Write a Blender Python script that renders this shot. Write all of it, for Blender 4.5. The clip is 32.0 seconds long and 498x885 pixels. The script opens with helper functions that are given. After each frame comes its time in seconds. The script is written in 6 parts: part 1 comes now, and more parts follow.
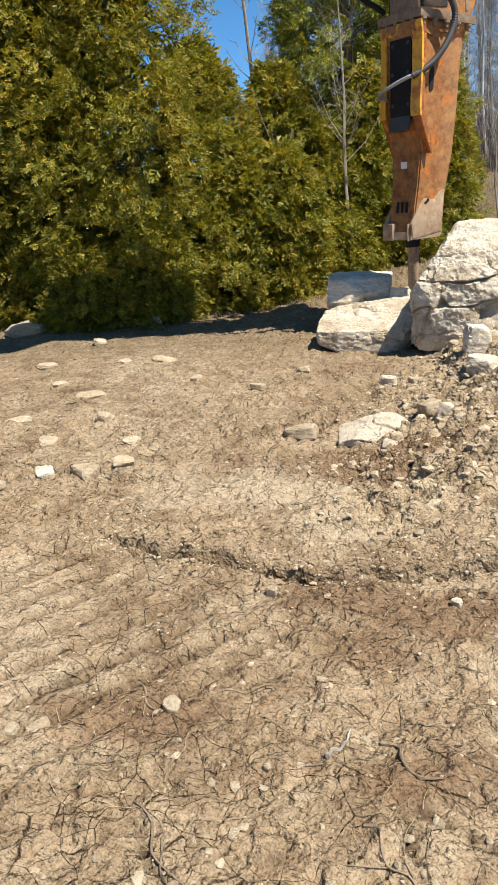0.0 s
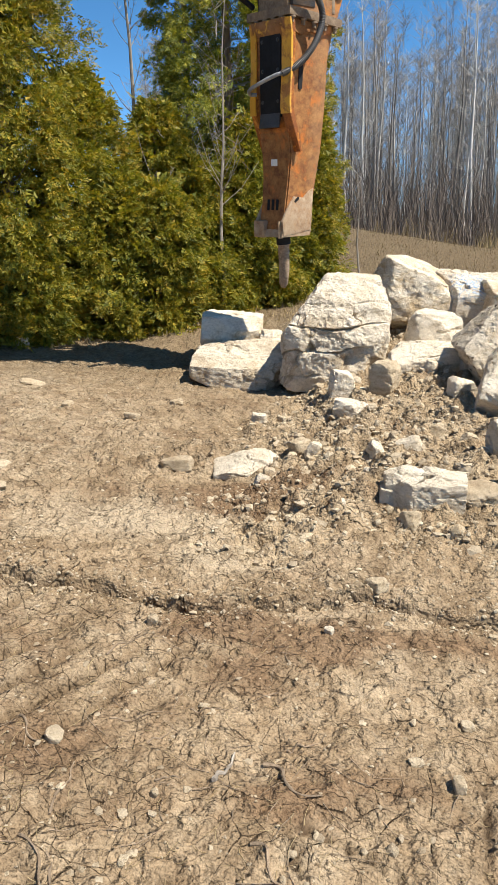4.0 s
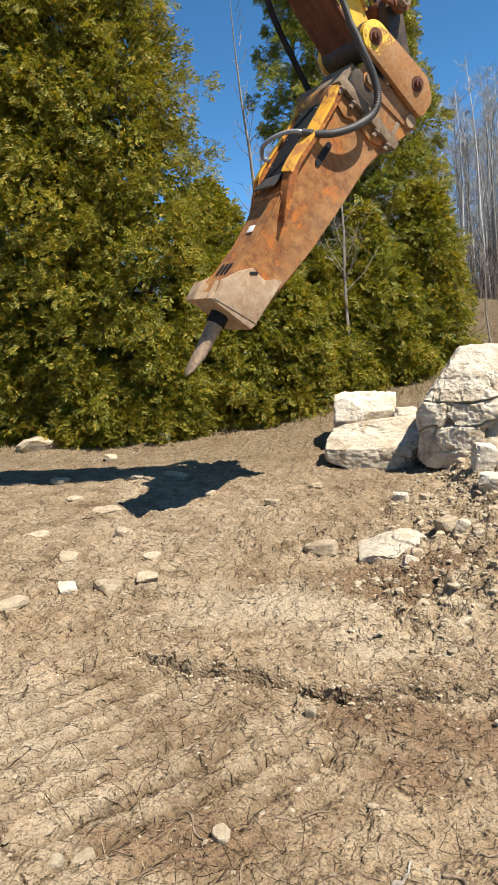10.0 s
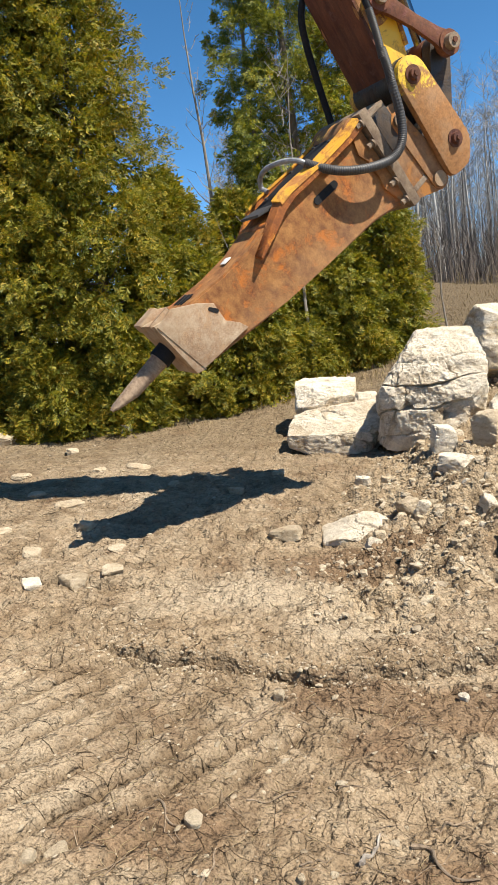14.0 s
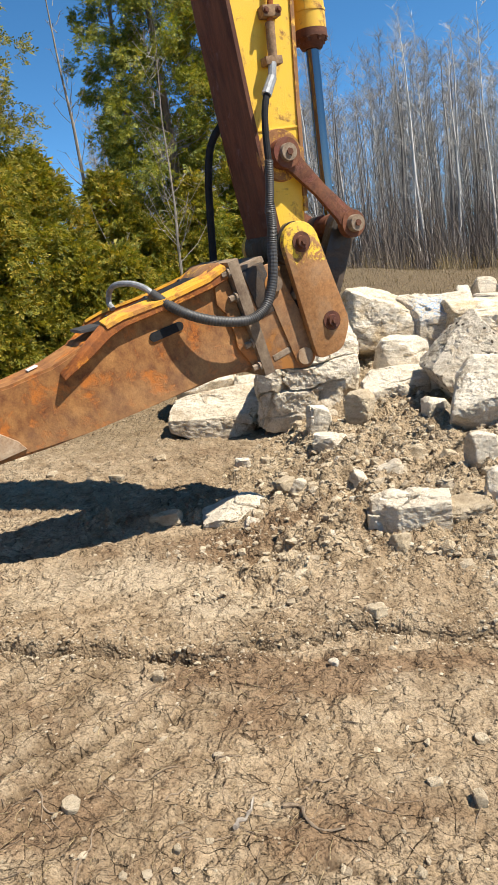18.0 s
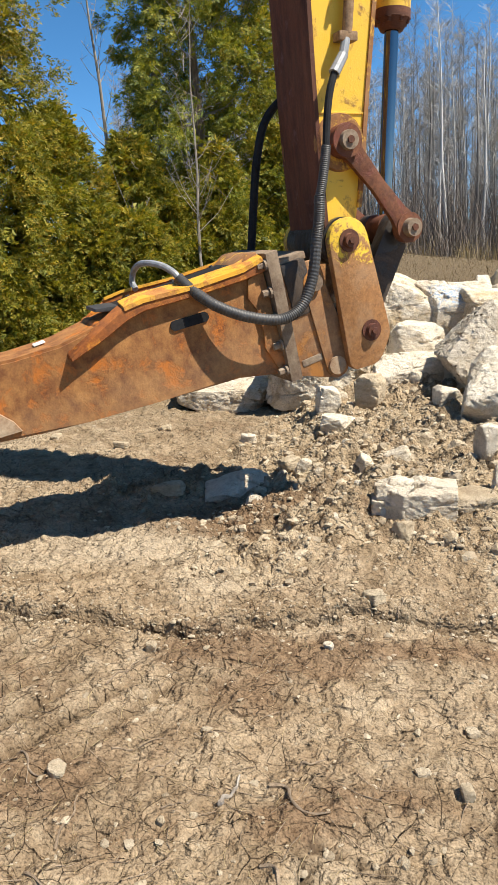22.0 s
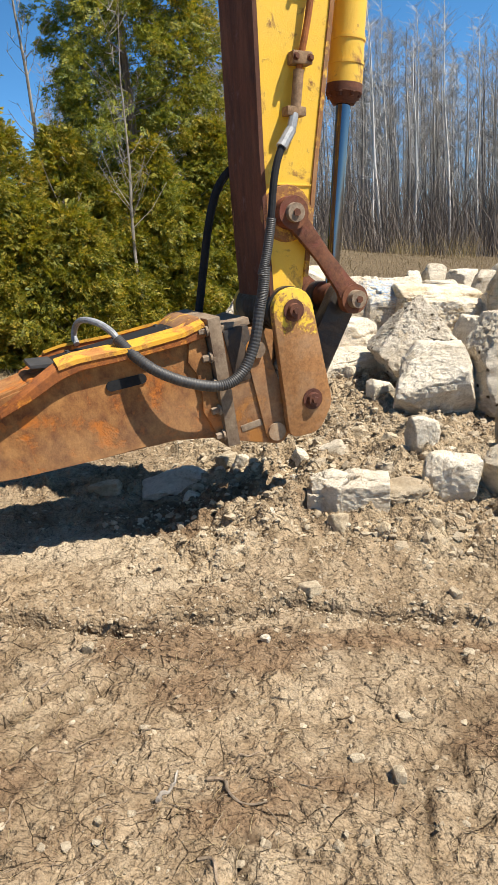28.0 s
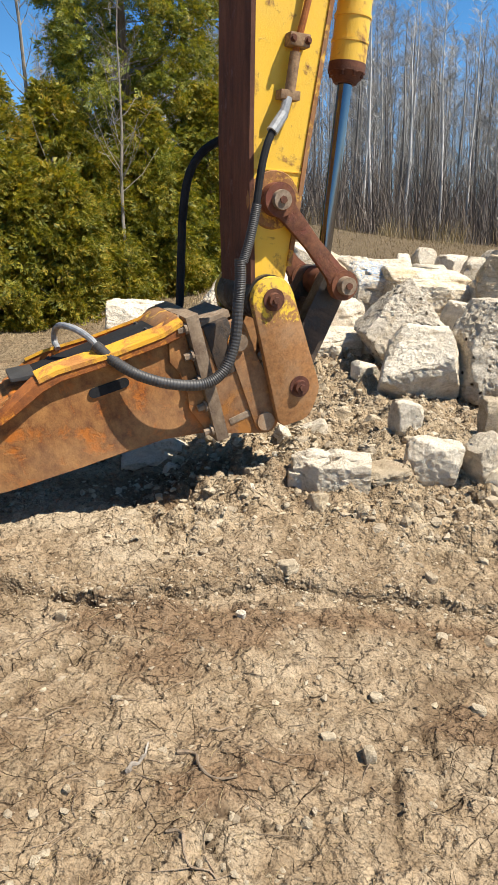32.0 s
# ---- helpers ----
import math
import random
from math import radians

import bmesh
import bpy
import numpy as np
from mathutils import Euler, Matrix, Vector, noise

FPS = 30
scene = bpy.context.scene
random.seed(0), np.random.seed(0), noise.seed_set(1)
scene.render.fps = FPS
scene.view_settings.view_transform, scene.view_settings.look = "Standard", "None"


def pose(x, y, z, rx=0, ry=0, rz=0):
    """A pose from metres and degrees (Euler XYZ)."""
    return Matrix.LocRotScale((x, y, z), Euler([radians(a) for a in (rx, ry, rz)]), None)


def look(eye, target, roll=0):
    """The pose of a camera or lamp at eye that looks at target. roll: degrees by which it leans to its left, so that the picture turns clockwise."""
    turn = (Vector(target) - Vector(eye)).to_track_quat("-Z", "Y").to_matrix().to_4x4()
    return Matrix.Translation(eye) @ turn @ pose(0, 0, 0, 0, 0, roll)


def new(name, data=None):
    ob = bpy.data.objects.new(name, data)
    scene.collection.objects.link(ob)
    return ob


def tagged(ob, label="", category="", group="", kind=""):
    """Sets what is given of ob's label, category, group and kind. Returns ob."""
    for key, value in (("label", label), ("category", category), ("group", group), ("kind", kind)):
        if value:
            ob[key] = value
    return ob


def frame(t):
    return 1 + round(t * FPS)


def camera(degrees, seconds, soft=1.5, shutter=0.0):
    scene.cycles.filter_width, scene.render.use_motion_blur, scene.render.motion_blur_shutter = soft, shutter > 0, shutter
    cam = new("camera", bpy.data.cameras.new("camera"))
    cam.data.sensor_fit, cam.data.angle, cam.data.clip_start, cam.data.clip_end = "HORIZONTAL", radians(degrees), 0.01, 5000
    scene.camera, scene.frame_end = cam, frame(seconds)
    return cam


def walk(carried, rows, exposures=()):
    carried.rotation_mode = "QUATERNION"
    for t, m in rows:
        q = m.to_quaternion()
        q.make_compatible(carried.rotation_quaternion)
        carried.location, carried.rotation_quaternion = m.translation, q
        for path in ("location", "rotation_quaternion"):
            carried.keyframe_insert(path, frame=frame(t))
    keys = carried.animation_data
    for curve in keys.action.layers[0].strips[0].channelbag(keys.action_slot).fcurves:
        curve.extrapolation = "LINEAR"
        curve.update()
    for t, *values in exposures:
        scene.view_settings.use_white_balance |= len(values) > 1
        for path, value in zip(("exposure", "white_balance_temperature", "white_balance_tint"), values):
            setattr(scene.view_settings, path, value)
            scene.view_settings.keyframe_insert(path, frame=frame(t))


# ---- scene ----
cam = camera(38.53, 32.0, soft=0.9)
def aim(x, y, z, yaw, pitch, roll):
    """A camera pose from its eye, heading, tilt and lean in degrees."""
    return pose(x, y, z, 0, 0, yaw) @ pose(0, 0, 0, 90 + pitch) @ pose(0, 0, 0, 0, 0, roll)


walk(cam, [
    (0.0, aim(0.196, 0.154, 1.547, 19.00, -17.57, -7.40)),
    (0.5, aim(0.150, 0.111, 1.577, 22.08, -17.21, -4.84)),
    (1.0, aim(0.035, 0.025, 1.570, 16.98, -17.18, -4.02)),
    (1.5, aim(-0.025, -0.014, 1.574, 17.97, -16.71, -3.97)),
    (2.0, aim(-0.025, -0.004, 1.572, 26.85, -15.08, -5.28)),
    (2.2, aim(-0.049, 0.016, 1.541, 28.01, -14.39, -4.08)),
    (2.5, aim(0.039, 0.030, 1.560, 26.43, -14.66, -4.92)),
    (3.0, aim(0.068, 0.030, 1.572, 16.43, -15.15, -2.56)),
    (3.5, aim(0.071, 0.041, 1.567, 9.56, -15.57, -0.93)),
    (4.0, aim(0.083, 0.040, 1.585, 6.72, -15.88, -1.14)),
    (4.5, aim(0.086, 0.025, 1.609, 3.72, -13.84, -0.93)),
    (6.5, aim(0.096, 0.015, 1.608, 2.77, -11.74, -1.52)),
    (7.0, aim(0.090, 0.015, 1.608, 3.02, -11.64, -1.92)),
    (7.5, aim(0.075, 0.019, 1.608, 5.30, -11.44, -2.38)),
    (8.0, aim(0.058, 0.019, 1.609, 9.27, -11.07, -3.32)),
    (8.5, aim(0.047, 0.012, 1.607, 14.01, -10.02, -4.36)),
    (9.0, aim(0.041, 0.010, 1.605, 16.52, -9.15, -5.04)),
    (9.5, aim(0.041, 0.014, 1.603, 16.96, -8.60, -5.73)),
    (10.0, aim(0.035, 0.020, 1.602, 17.09, -8.56, -6.69)),
    (10.5, aim(0.032, 0.010, 1.610, 17.07, -8.70, -8.05)),
    (11.0, aim(0.037, 0.002, 1.607, 16.17, -8.85, -7.52)),
    (11.5, aim(0.041, -0.003, 1.608, 14.84, -8.97, -7.24)),
    (12.0, aim(0.049, -0.004, 1.601, 14.67, -8.96, -7.29)),
    (12.5, aim(0.052, -0.003, 1.599, 14.45, -9.07, -7.47)),
    (13.0, aim(0.052, 0.002, 1.597, 14.44, -9.22, -7.82)),
    (13.5, aim(0.052, 0.008, 1.594, 14.30, -9.46, -8.11)),
    (14.0, aim(0.051, 0.014, 1.597, 14.29, -9.80, -8.13)),
    (14.5, aim(0.067, 0.014, 1.596, 13.71, -10.09, -8.25)),
    (16.5, aim(0.082, -0.001, 1.591, 10.93, -11.06, -8.87)),
    (17.0, aim(0.095, -0.007, 1.594, 10.70, -11.17, -9.33)),
    (17.5, aim(0.117, -0.010, 1.587, 8.80, -11.64, -9.13)),
    (18.0, aim(0.137, -0.015, 1.583, 5.53, -12.23, -8.57)),
    (18.5, aim(0.140, -0.013, 1.580, 5.14, -12.67, -8.62)),
    (19.0, aim(0.138, -0.013, 1.585, 4.43, -13.13, -8.41)),
    (19.5, aim(0.135, -0.013, 1.593, 4.10, -13.29, -8.00)),
    (20.0, aim(0.133, -0.009, 1.588, 3.97, -13.31, -7.01)),
    (20.5, aim(0.130, -0.004, 1.587, 4.31, -13.29, -6.39)),
    (21.0, aim(0.122, 0.011, 1.581, 4.85, -13.37, -5.67)),
    (21.5, aim(0.110, 0.021, 1.575, 5.63, -13.64, -5.03)),
    (22.0, aim(0.109, 0.029, 1.574, 6.05, -14.10, -4.57)),
    (22.5, aim(0.125, 0.021, 1.577, 5.85, -14.55, -4.51)),
    (23.0, aim(0.126, 0.015, 1.574, 5.17, -14.82, -4.37)),
    (23.5, aim(0.130, 0.007, 1.572, 4.46, -14.84, -4.73)),
    (24.0, aim(0.138, 0.001, 1.575, 3.83, -14.89, -4.94)),
    (24.5, aim(0.143, -0.005, 1.580, 3.33, -14.86, -5.02)),
    (26.5, aim(0.148, 0.025, 1.576, 2.94, -14.31, -4.76)),
    (27.0, aim(0.149, 0.028, 1.577, 2.31, -14.47, -4.87)),
    (27.5, aim(0.149, 0.019, 1.583, 1.79, -14.60, -4.89)),
    (28.0, aim(0.148, 0.014, 1.578, 1.30, -14.79, -4.69)),
    (28.5, aim(0.143, 0.018, 1.573, 0.63, -14.89, -4.22)),
    (29.0, aim(0.142, 0.022, 1.568, -0.81, -15.20, -3.32)),
    (29.5, aim(0.140, 0.025, 1.567, -1.07, -15.51, -2.62)),
    (30.0, aim(0.133, 0.028, 1.571, -1.26, -15.83, -1.88)),
    (30.5, aim(0.129, 0.032, 1.567, -1.28, -15.98, -1.48)),
    (31.0, aim(0.128, 0.036, 1.564, -1.27, -16.24, -1.29)),
    (31.5, aim(0.127, 0.042, 1.562, -1.43, -16.62, -1.12)),
    (32.0, aim(0.113, 0.047, 1.568, -0.53, -16.85, -1.14)),
])

# ---- world and sun ----
SUN_AZ, SUN_EL = -20.0, 56.3          # degrees: from +x towards +y, and above the horizon
world = bpy.data.worlds.new("sky")
scene.world = world
world.use_nodes = True
wn = world.node_tree
sky = wn.nodes.new("ShaderNodeTexSky")
sky.sky_type = "NISHITA"
sky.sun_disc = False
sky.sun_elevation = radians(SUN_EL)
sky.sun_rotation = radians(90 - SUN_AZ)
sky.altitude, sky.air_density, sky.dust_density, sky.ozone_density = 1200, 0.62, 0.0, 4.5
wn.nodes["Background"].inputs["Strength"].default_value = 0.112
deep_blue = wn.nodes.new("ShaderNodeHueSaturation")       # clear, dry spring air
deep_blue.inputs["Saturation"].default_value = 1.16
deep_blue.inputs["Hue"].default_value = 0.49
wn.links.new(sky.outputs["Color"], deep_blue.inputs["Color"])
wn.links.new(deep_blue.outputs["Color"], wn.nodes["Background"].inputs["Color"])

sun_way = Vector((math.cos(radians(SUN_AZ)) * math.cos(radians(SUN_EL)), math.sin(radians(SUN_AZ)) * math.cos(radians(SUN_EL)), math.sin(radians(SUN_EL))))
sun = new("sun", bpy.data.lights.new("sun", "SUN"))
sun.data.energy, sun.data.angle, sun.data.color = 5.1, radians(0.53), (1.0, 0.937, 0.825)
sun.matrix_basis = look(sun_way * 60, (0, 0, 0))
scene.view_settings.exposure = 0.82


# ---- materials ----
def material(name, build):
    m = bpy.data.materials.new(name)
    m.use_nodes = True
    t = m.node_tree
    build(t, t.nodes["Principled BSDF"])
    return m


def link(t, a, b):
    t.links.new(a, b)


def noise_tex(t, scale, detail=6.0, rough=0.6, coords="Object", distort=0.0, stretch=None):
    co = t.nodes.new("ShaderNodeTexCoord")
    n = t.nodes.new("ShaderNodeTexNoise")
    n.inputs["Scale"].default_value, n.inputs["Detail"].default_value = scale, detail
    n.inputs["Roughness"].default_value, n.inputs["Distortion"].default_value = rough, distort
    src = co.outputs[coords]
    if stretch:
        mp = t.nodes.new("ShaderNodeMapping")
        mp.inputs["Scale"].default_value = stretch
        link(t, src, mp.inputs["Vector"])
        src = mp.outputs["Vector"]
    link(t, src, n.inputs["Vector"])
    return n


def ramp(t, value, stops):
    r = t.nodes.new("ShaderNodeValToRGB")
    while len(r.color_ramp.elements) < len(stops):
        r.color_ramp.elements.new(0.5)
    for e, (p, c) in zip(r.color_ramp.elements, stops):
        e.position, e.color = p, (*c, 1) if len(c) == 3 else c
    link(t, value, r.inputs["Fac"])
    return r


def mix(t, fac, a, b, mode="MIX"):
    m = t.nodes.new("ShaderNodeMix")
    m.data_type, m.blend_type = "RGBA", mode
    for sock, v in ((m.inputs[0], fac), (m.inputs[6], a), (m.inputs[7], b)):
        if isinstance(v, (int, float)):
            sock.default_value = v
        elif isinstance(v, tuple):
            sock.default_value = (*v, 1)
        else:
            link(t, v, sock)
    return m.outputs[2]


def bump(t, height, strength, distance, below=None):
    b = t.nodes.new("ShaderNodeBump")
    b.inputs["Strength"].default_value, b.inputs["Distance"].default_value = strength, distance
    link(t, height, b.inputs["Height"])
    if below:
        link(t, below, b.inputs["Normal"])
    return b.outputs["Normal"]


def grey(v):
    return (v, v, v)


def attr(t, name):
    a = t.nodes.new("ShaderNodeAttribute")
    a.attribute_name = name
    return a


def calc(t, op, a, b=0.0, clamp=False):
    m = t.nodes.new("ShaderNodeMath")
    m.operation, m.use_clamp = op, clamp
    for sock, v in ((m.inputs[0], a), (m.inputs[1], b)):
        if isinstance(v, (int, float)):
            sock.default_value = v
        else:
            link(t, v, sock)
    return m.outputs[0]


def dirt(t, b):
    big = noise_tex(t, 0.55, 5, 0.6)
    mid = noise_tex(t, 5.0, 8, 0.68)
    fine = noise_tex(t, 30.0, 7, 0.74)
    grit = noise_tex(t, 120.0, 5, 0.78)
    dry = ramp(t, mid.outputs["Fac"], [(0.30, (0.178, 0.123, 0.076)), (0.44, (0.276, 0.202, 0.132)), (0.62, (0.368, 0.283, 0.194))]).outputs["Color"]
    pale_at = calc(t, "ADD", calc(t, "MULTIPLY", big.outputs["Fac"], 0.70), calc(t, "ADD", calc(t, "MULTIPLY", mid.outputs["Fac"], 0.30), calc(t, "MULTIPLY", attr(t, "pale").outputs["Fac"], 0.36)))
    pale = ramp(t, pale_at, [(0.50, grey(0.0)), (0.72, grey(0.85))]).outputs["Color"]
    col = mix(t, pale, dry, mix(t, mid.outputs["Fac"], (0.355, 0.280, 0.200), (0.485, 0.405, 0.305)))
    # darker, greyer clay where the heap was dug over
    heap = attr(t, "heap").outputs["Fac"]
    clay = ramp(t, mid.outputs["Fac"], [(0.3, (0.20, 0.142, 0.088)), (0.46, (0.345, 0.262, 0.174)), (0.66, (0.45, 0.362, 0.256))]).outputs["Color"]
    col = mix(t, heap, col, clay)
    # damp, reddish stains
    damp = noise_tex(t, 1.5, 8, 0.7, distort=0.5)
    damp_at = calc(t, "ADD", damp.outputs["Fac"], calc(t, "MULTIPLY", attr(t, "stain").outputs["Fac"], 0.30))
    wet = ramp(t, damp_at, [(0.545, grey(0.0)), (0.68, grey(0.85))]).outputs["Color"]
    col = mix(t, wet, col, mix(t, fine.outputs["Fac"], (0.10, 0.06, 0.035), (0.28, 0.185, 0.115)))
    straw = attr(t, "litter").outputs["Fac"]
    litter = ramp(t, fine.outputs["Fac"], [(0.3, (0.065, 0.044, 0.026)), (0.7, (0.26, 0.195, 0.12))]).outputs["Color"]
    col = mix(t, straw, col, litter)
    yard = attr(t, "yard").outputs["Fac"]
    col = mix(t, yard, col, mix(t, fine.outputs["Fac"], (0.42, 0.38, 0.30), (0.66, 0.60, 0.50)))
    # the dark end stands for shade in gaps between crumbs, as colour
    speck = ramp(t, fine.outputs["Fac"], [(0.33, (0.46, 0.41, 0.37)), (0.43, (0.94, 0.93, 0.92)), (0.66, (1.17, 1.16, 1.14))]).outputs["Color"]
    col = mix(t, 1.0, col, speck, "MULTIPLY")
    sand = ramp(t, grit.outputs["Fac"], [(0.32, grey(0.55)), (0.5, grey(1.0)), (0.7, grey(1.22))]).outputs["Color"]
    col = mix(t, 1.0, col, sand, "MULTIPLY")
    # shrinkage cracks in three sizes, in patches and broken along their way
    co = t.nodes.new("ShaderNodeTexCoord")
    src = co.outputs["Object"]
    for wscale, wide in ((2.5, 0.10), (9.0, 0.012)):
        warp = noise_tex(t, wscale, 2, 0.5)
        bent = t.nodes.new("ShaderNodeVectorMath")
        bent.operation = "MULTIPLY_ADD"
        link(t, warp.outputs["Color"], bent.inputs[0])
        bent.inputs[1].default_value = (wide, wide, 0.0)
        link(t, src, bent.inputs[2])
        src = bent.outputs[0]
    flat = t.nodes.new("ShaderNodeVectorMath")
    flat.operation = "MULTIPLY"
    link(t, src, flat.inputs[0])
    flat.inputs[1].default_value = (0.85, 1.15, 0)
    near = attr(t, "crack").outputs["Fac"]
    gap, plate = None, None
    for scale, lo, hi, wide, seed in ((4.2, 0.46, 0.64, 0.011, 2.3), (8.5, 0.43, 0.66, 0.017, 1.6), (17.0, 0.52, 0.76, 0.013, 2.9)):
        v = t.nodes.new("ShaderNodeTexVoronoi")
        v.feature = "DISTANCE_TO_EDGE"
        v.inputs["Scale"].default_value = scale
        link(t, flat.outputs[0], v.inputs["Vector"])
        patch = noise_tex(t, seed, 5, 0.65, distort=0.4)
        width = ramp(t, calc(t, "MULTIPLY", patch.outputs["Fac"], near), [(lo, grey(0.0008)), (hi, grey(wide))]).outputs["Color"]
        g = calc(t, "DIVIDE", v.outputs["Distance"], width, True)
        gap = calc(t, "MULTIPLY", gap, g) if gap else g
        if scale == 8.5:
            cell = t.nodes.new("ShaderNodeTexVoronoi")
            cell.inputs["Scale"].default_value = scale
            link(t, flat.outputs[0], cell.inputs["Vector"])
            plate = cell.outputs["Color"]
    # each plate of the crust has its own tone
    col = mix(t, 1.0, col, ramp(t, plate, [(0.0, (0.84, 0.83, 0.82)), (1.0, (1.12, 1.12, 1.12))]).outputs["Color"], "MULTIPLY")
    # near-black brown puts the shade inside the cracks into the colour
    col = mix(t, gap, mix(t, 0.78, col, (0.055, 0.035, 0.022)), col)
    # shade in the grooves and pillow gaps of the tracks, put into the colour
    col = mix(t, attr(t, "print_shade").outputs["Fac"], col, mix(t, fine.outputs["Fac"], (0.07, 0.046, 0.028), (0.20, 0.138, 0.085)))
    # shade under the broken lip and in open cracks, painted near-black
    col = mix(t, attr(t, "fissure_shade").outputs["Fac"], col, mix(t, fine.outputs["Fac"], (0.022, 0.014, 0.009), (0.10, 0.065, 0.04)))
    col = mix(t, 1.0, col, (0.908, 0.905, 0.860), "MULTIPLY")
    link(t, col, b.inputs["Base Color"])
    b.inputs["Roughness"].default_value = 0.95
    b.inputs["Specular IOR Level"].default_value = 0.15
    clods = t.nodes.new("ShaderNodeTexVoronoi")
    clods.inputs["Scale"].default_value = 24.0
    link(t, src, clods.inputs["Vector"])
    crumbly = calc(t, "MULTIPLY", clods.outputs["Distance"], ramp(t, mid.outputs["Fac"], [(0.40, grey(0.15)), (0.60, grey(1.0))]).outputs["Color"])
    knobs, grains = noise_tex(t, 17.0, 2, 0.5), noise_tex(t, 48.0, 2, 0.55)
    n = bump(t, gap, 1.0, 0.020)
    n = bump(t, calc(t, "SUBTRACT", 1.0, crumbly), 1.0, 0.022, n)
    n = bump(t, mid.outputs["Fac"], 0.8, 0.040, n)
    n = bump(t, knobs.outputs["Fac"], 1.0, 0.050, n)
    n = bump(t, grains.outputs["Fac"], 1.0, 0.023, n)
    n = bump(t, grit.outputs["Fac"], 0.6, 0.003, n)
    link(t, n, b.inputs["Normal"])


def stone(pale, mid_col, dark, stain=0.3, spray=None, pits=0.0):
    """Bedded limestone: pale fresh breaks, yellow iron stain, clay dust in the seams; spray: centre of a blue paint mark."""
    def build(t, b):
        info = t.nodes.new("ShaderNodeObjectInfo")
        big = noise_tex(t, 2.6, 7, 0.7, distort=0.6)
        layers = noise_tex(t, 6.0, 10, 0.74, stretch=(0.8, 0.8, 2.2), distort=0.3)
        fine = noise_tex(t, 46.0, 9, 0.8)
        mid = noise_tex(t, 16.0, 8, 0.72)
        co = t.nodes.new("ShaderNodeTexCoord")
        col = ramp(t, layers.outputs["Fac"], [(0.30, dark), (0.42, mid_col), (0.56, pale)]).outputs["Color"]
        rust = ramp(t, big.outputs["Fac"], [(0.50, grey(0.0)), (0.66, grey(stain))]).outputs["Color"]
        col = mix(t, rust, col, (0.52, 0.37, 0.20))
        dusty = noise_tex(t, 4.0, 8, 0.75, distort=0.8)
        dust = ramp(t, dusty.outputs["Fac"], [(0.52, grey(0.0)), (0.62, grey(0.65))]).outputs["Color"]
        col = mix(t, dust, col, (0.42, 0.325, 0.215))
        tone = ramp(t, info.outputs["Random"], [(0.0, (0.86, 0.83, 0.78)), (1.0, (1.06, 1.05, 1.02))]).outputs["Color"]
        col = mix(t, 1.0, col, tone, "MULTIPLY")
        grain = ramp(t, fine.outputs["Fac"], [(0.30, grey(0.58)), (0.46, grey(0.98)), (0.62, grey(1.10))]).outputs["Color"]
        col = mix(t, 1.0, col, grain, "MULTIPLY")
        col = mix(t, calc(t, "MULTIPLY", attr(t, "seam").outputs["Fac"], 0.42), col, (0.20, 0.15, 0.095))
        hair = ramp(t, mid.outputs["Fac"], [(0.475, grey(1.0)), (0.50, grey(0.25)), (0.525, grey(1.0))]).outputs["Color"]
        worn = ramp(t, big.outputs["Fac"], [(0.45, grey(0.0)), (0.55, grey(0.55))]).outputs["Color"]
        col = mix(t, worn, col, mix(t, hair, (0.22, 0.165, 0.11), col))
        n = bump(t, layers.outputs["Fac"], 1.0, 0.035)
        if pits:
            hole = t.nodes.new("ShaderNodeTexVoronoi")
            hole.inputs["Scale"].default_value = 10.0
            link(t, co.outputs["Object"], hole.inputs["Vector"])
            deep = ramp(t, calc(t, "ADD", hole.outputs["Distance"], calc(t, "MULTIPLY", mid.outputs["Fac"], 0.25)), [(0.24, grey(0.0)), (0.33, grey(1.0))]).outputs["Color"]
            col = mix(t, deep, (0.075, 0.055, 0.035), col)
            n = bump(t, deep, 1.0, 0.02 * pits, n)
        if spray:
            far = t.nodes.new("ShaderNodeVectorMath")
            far.operation = "DISTANCE"
            link(t, co.outputs["Object"], far.inputs[0])
            far.inputs[1].default_value = spray
            line = noise_tex(t, 9.0, 3, 0.5, distort=1.5)
            near = ramp(t, far.outputs["Value"], [(0.12, grey(1.0)), (0.34, grey(0.0))]).outputs["Color"]
            band = ramp(t, line.outputs["Fac"], [(0.40, grey(0.0)), (0.47, grey(0.85)), (0.55, grey(0.0))]).outputs["Color"]
            col = mix(t, calc(t, "MULTIPLY", near, band), col, (0.16, 0.34, 0.58))
        link(t, col, b.inputs["Base Color"])
        b.inputs["Roughness"].default_value = 0.92
        b.inputs["Specular IOR Level"].default_value = 0.15
        n = bump(t, mid.outputs["Fac"], 0.9, 0.022, n)
        n = bump(t, fine.outputs["Fac"], 0.9, 0.009, n)
        link(t, n, b.inputs["Normal"])
    return build


def clay_lumps(t, b):
    n = noise_tex(t, 9.0, 8, 0.7)
    fine = noise_tex(t, 60.0, 6, 0.75)
    geo = t.nodes.new("ShaderNodeNewGeometry")
    col = ramp(t, n.outputs["Fac"], [(0.32, (0.255, 0.196, 0.128)), (0.46, (0.385, 0.312, 0.216)), (0.64, (0.50, 0.418, 0.305))]).outputs["Color"]
    tone = ramp(t, geo.outputs["Random Per Island"], [(0.0, (0.72, 0.70, 0.68)), (0.6, grey(1.0)), (1.0, (1.15, 1.15, 1.14))]).outputs["Color"]
    link(t, mix(t, 1.0, col, tone, "MULTIPLY"), b.inputs["Base Color"])
    b.inputs["Roughness"].default_value = 0.95
    b.inputs["Specular IOR Level"].default_value = 0.1
    link(t, bump(t, fine.outputs["Fac"], 0.9, 0.012), b.inputs["Normal"])


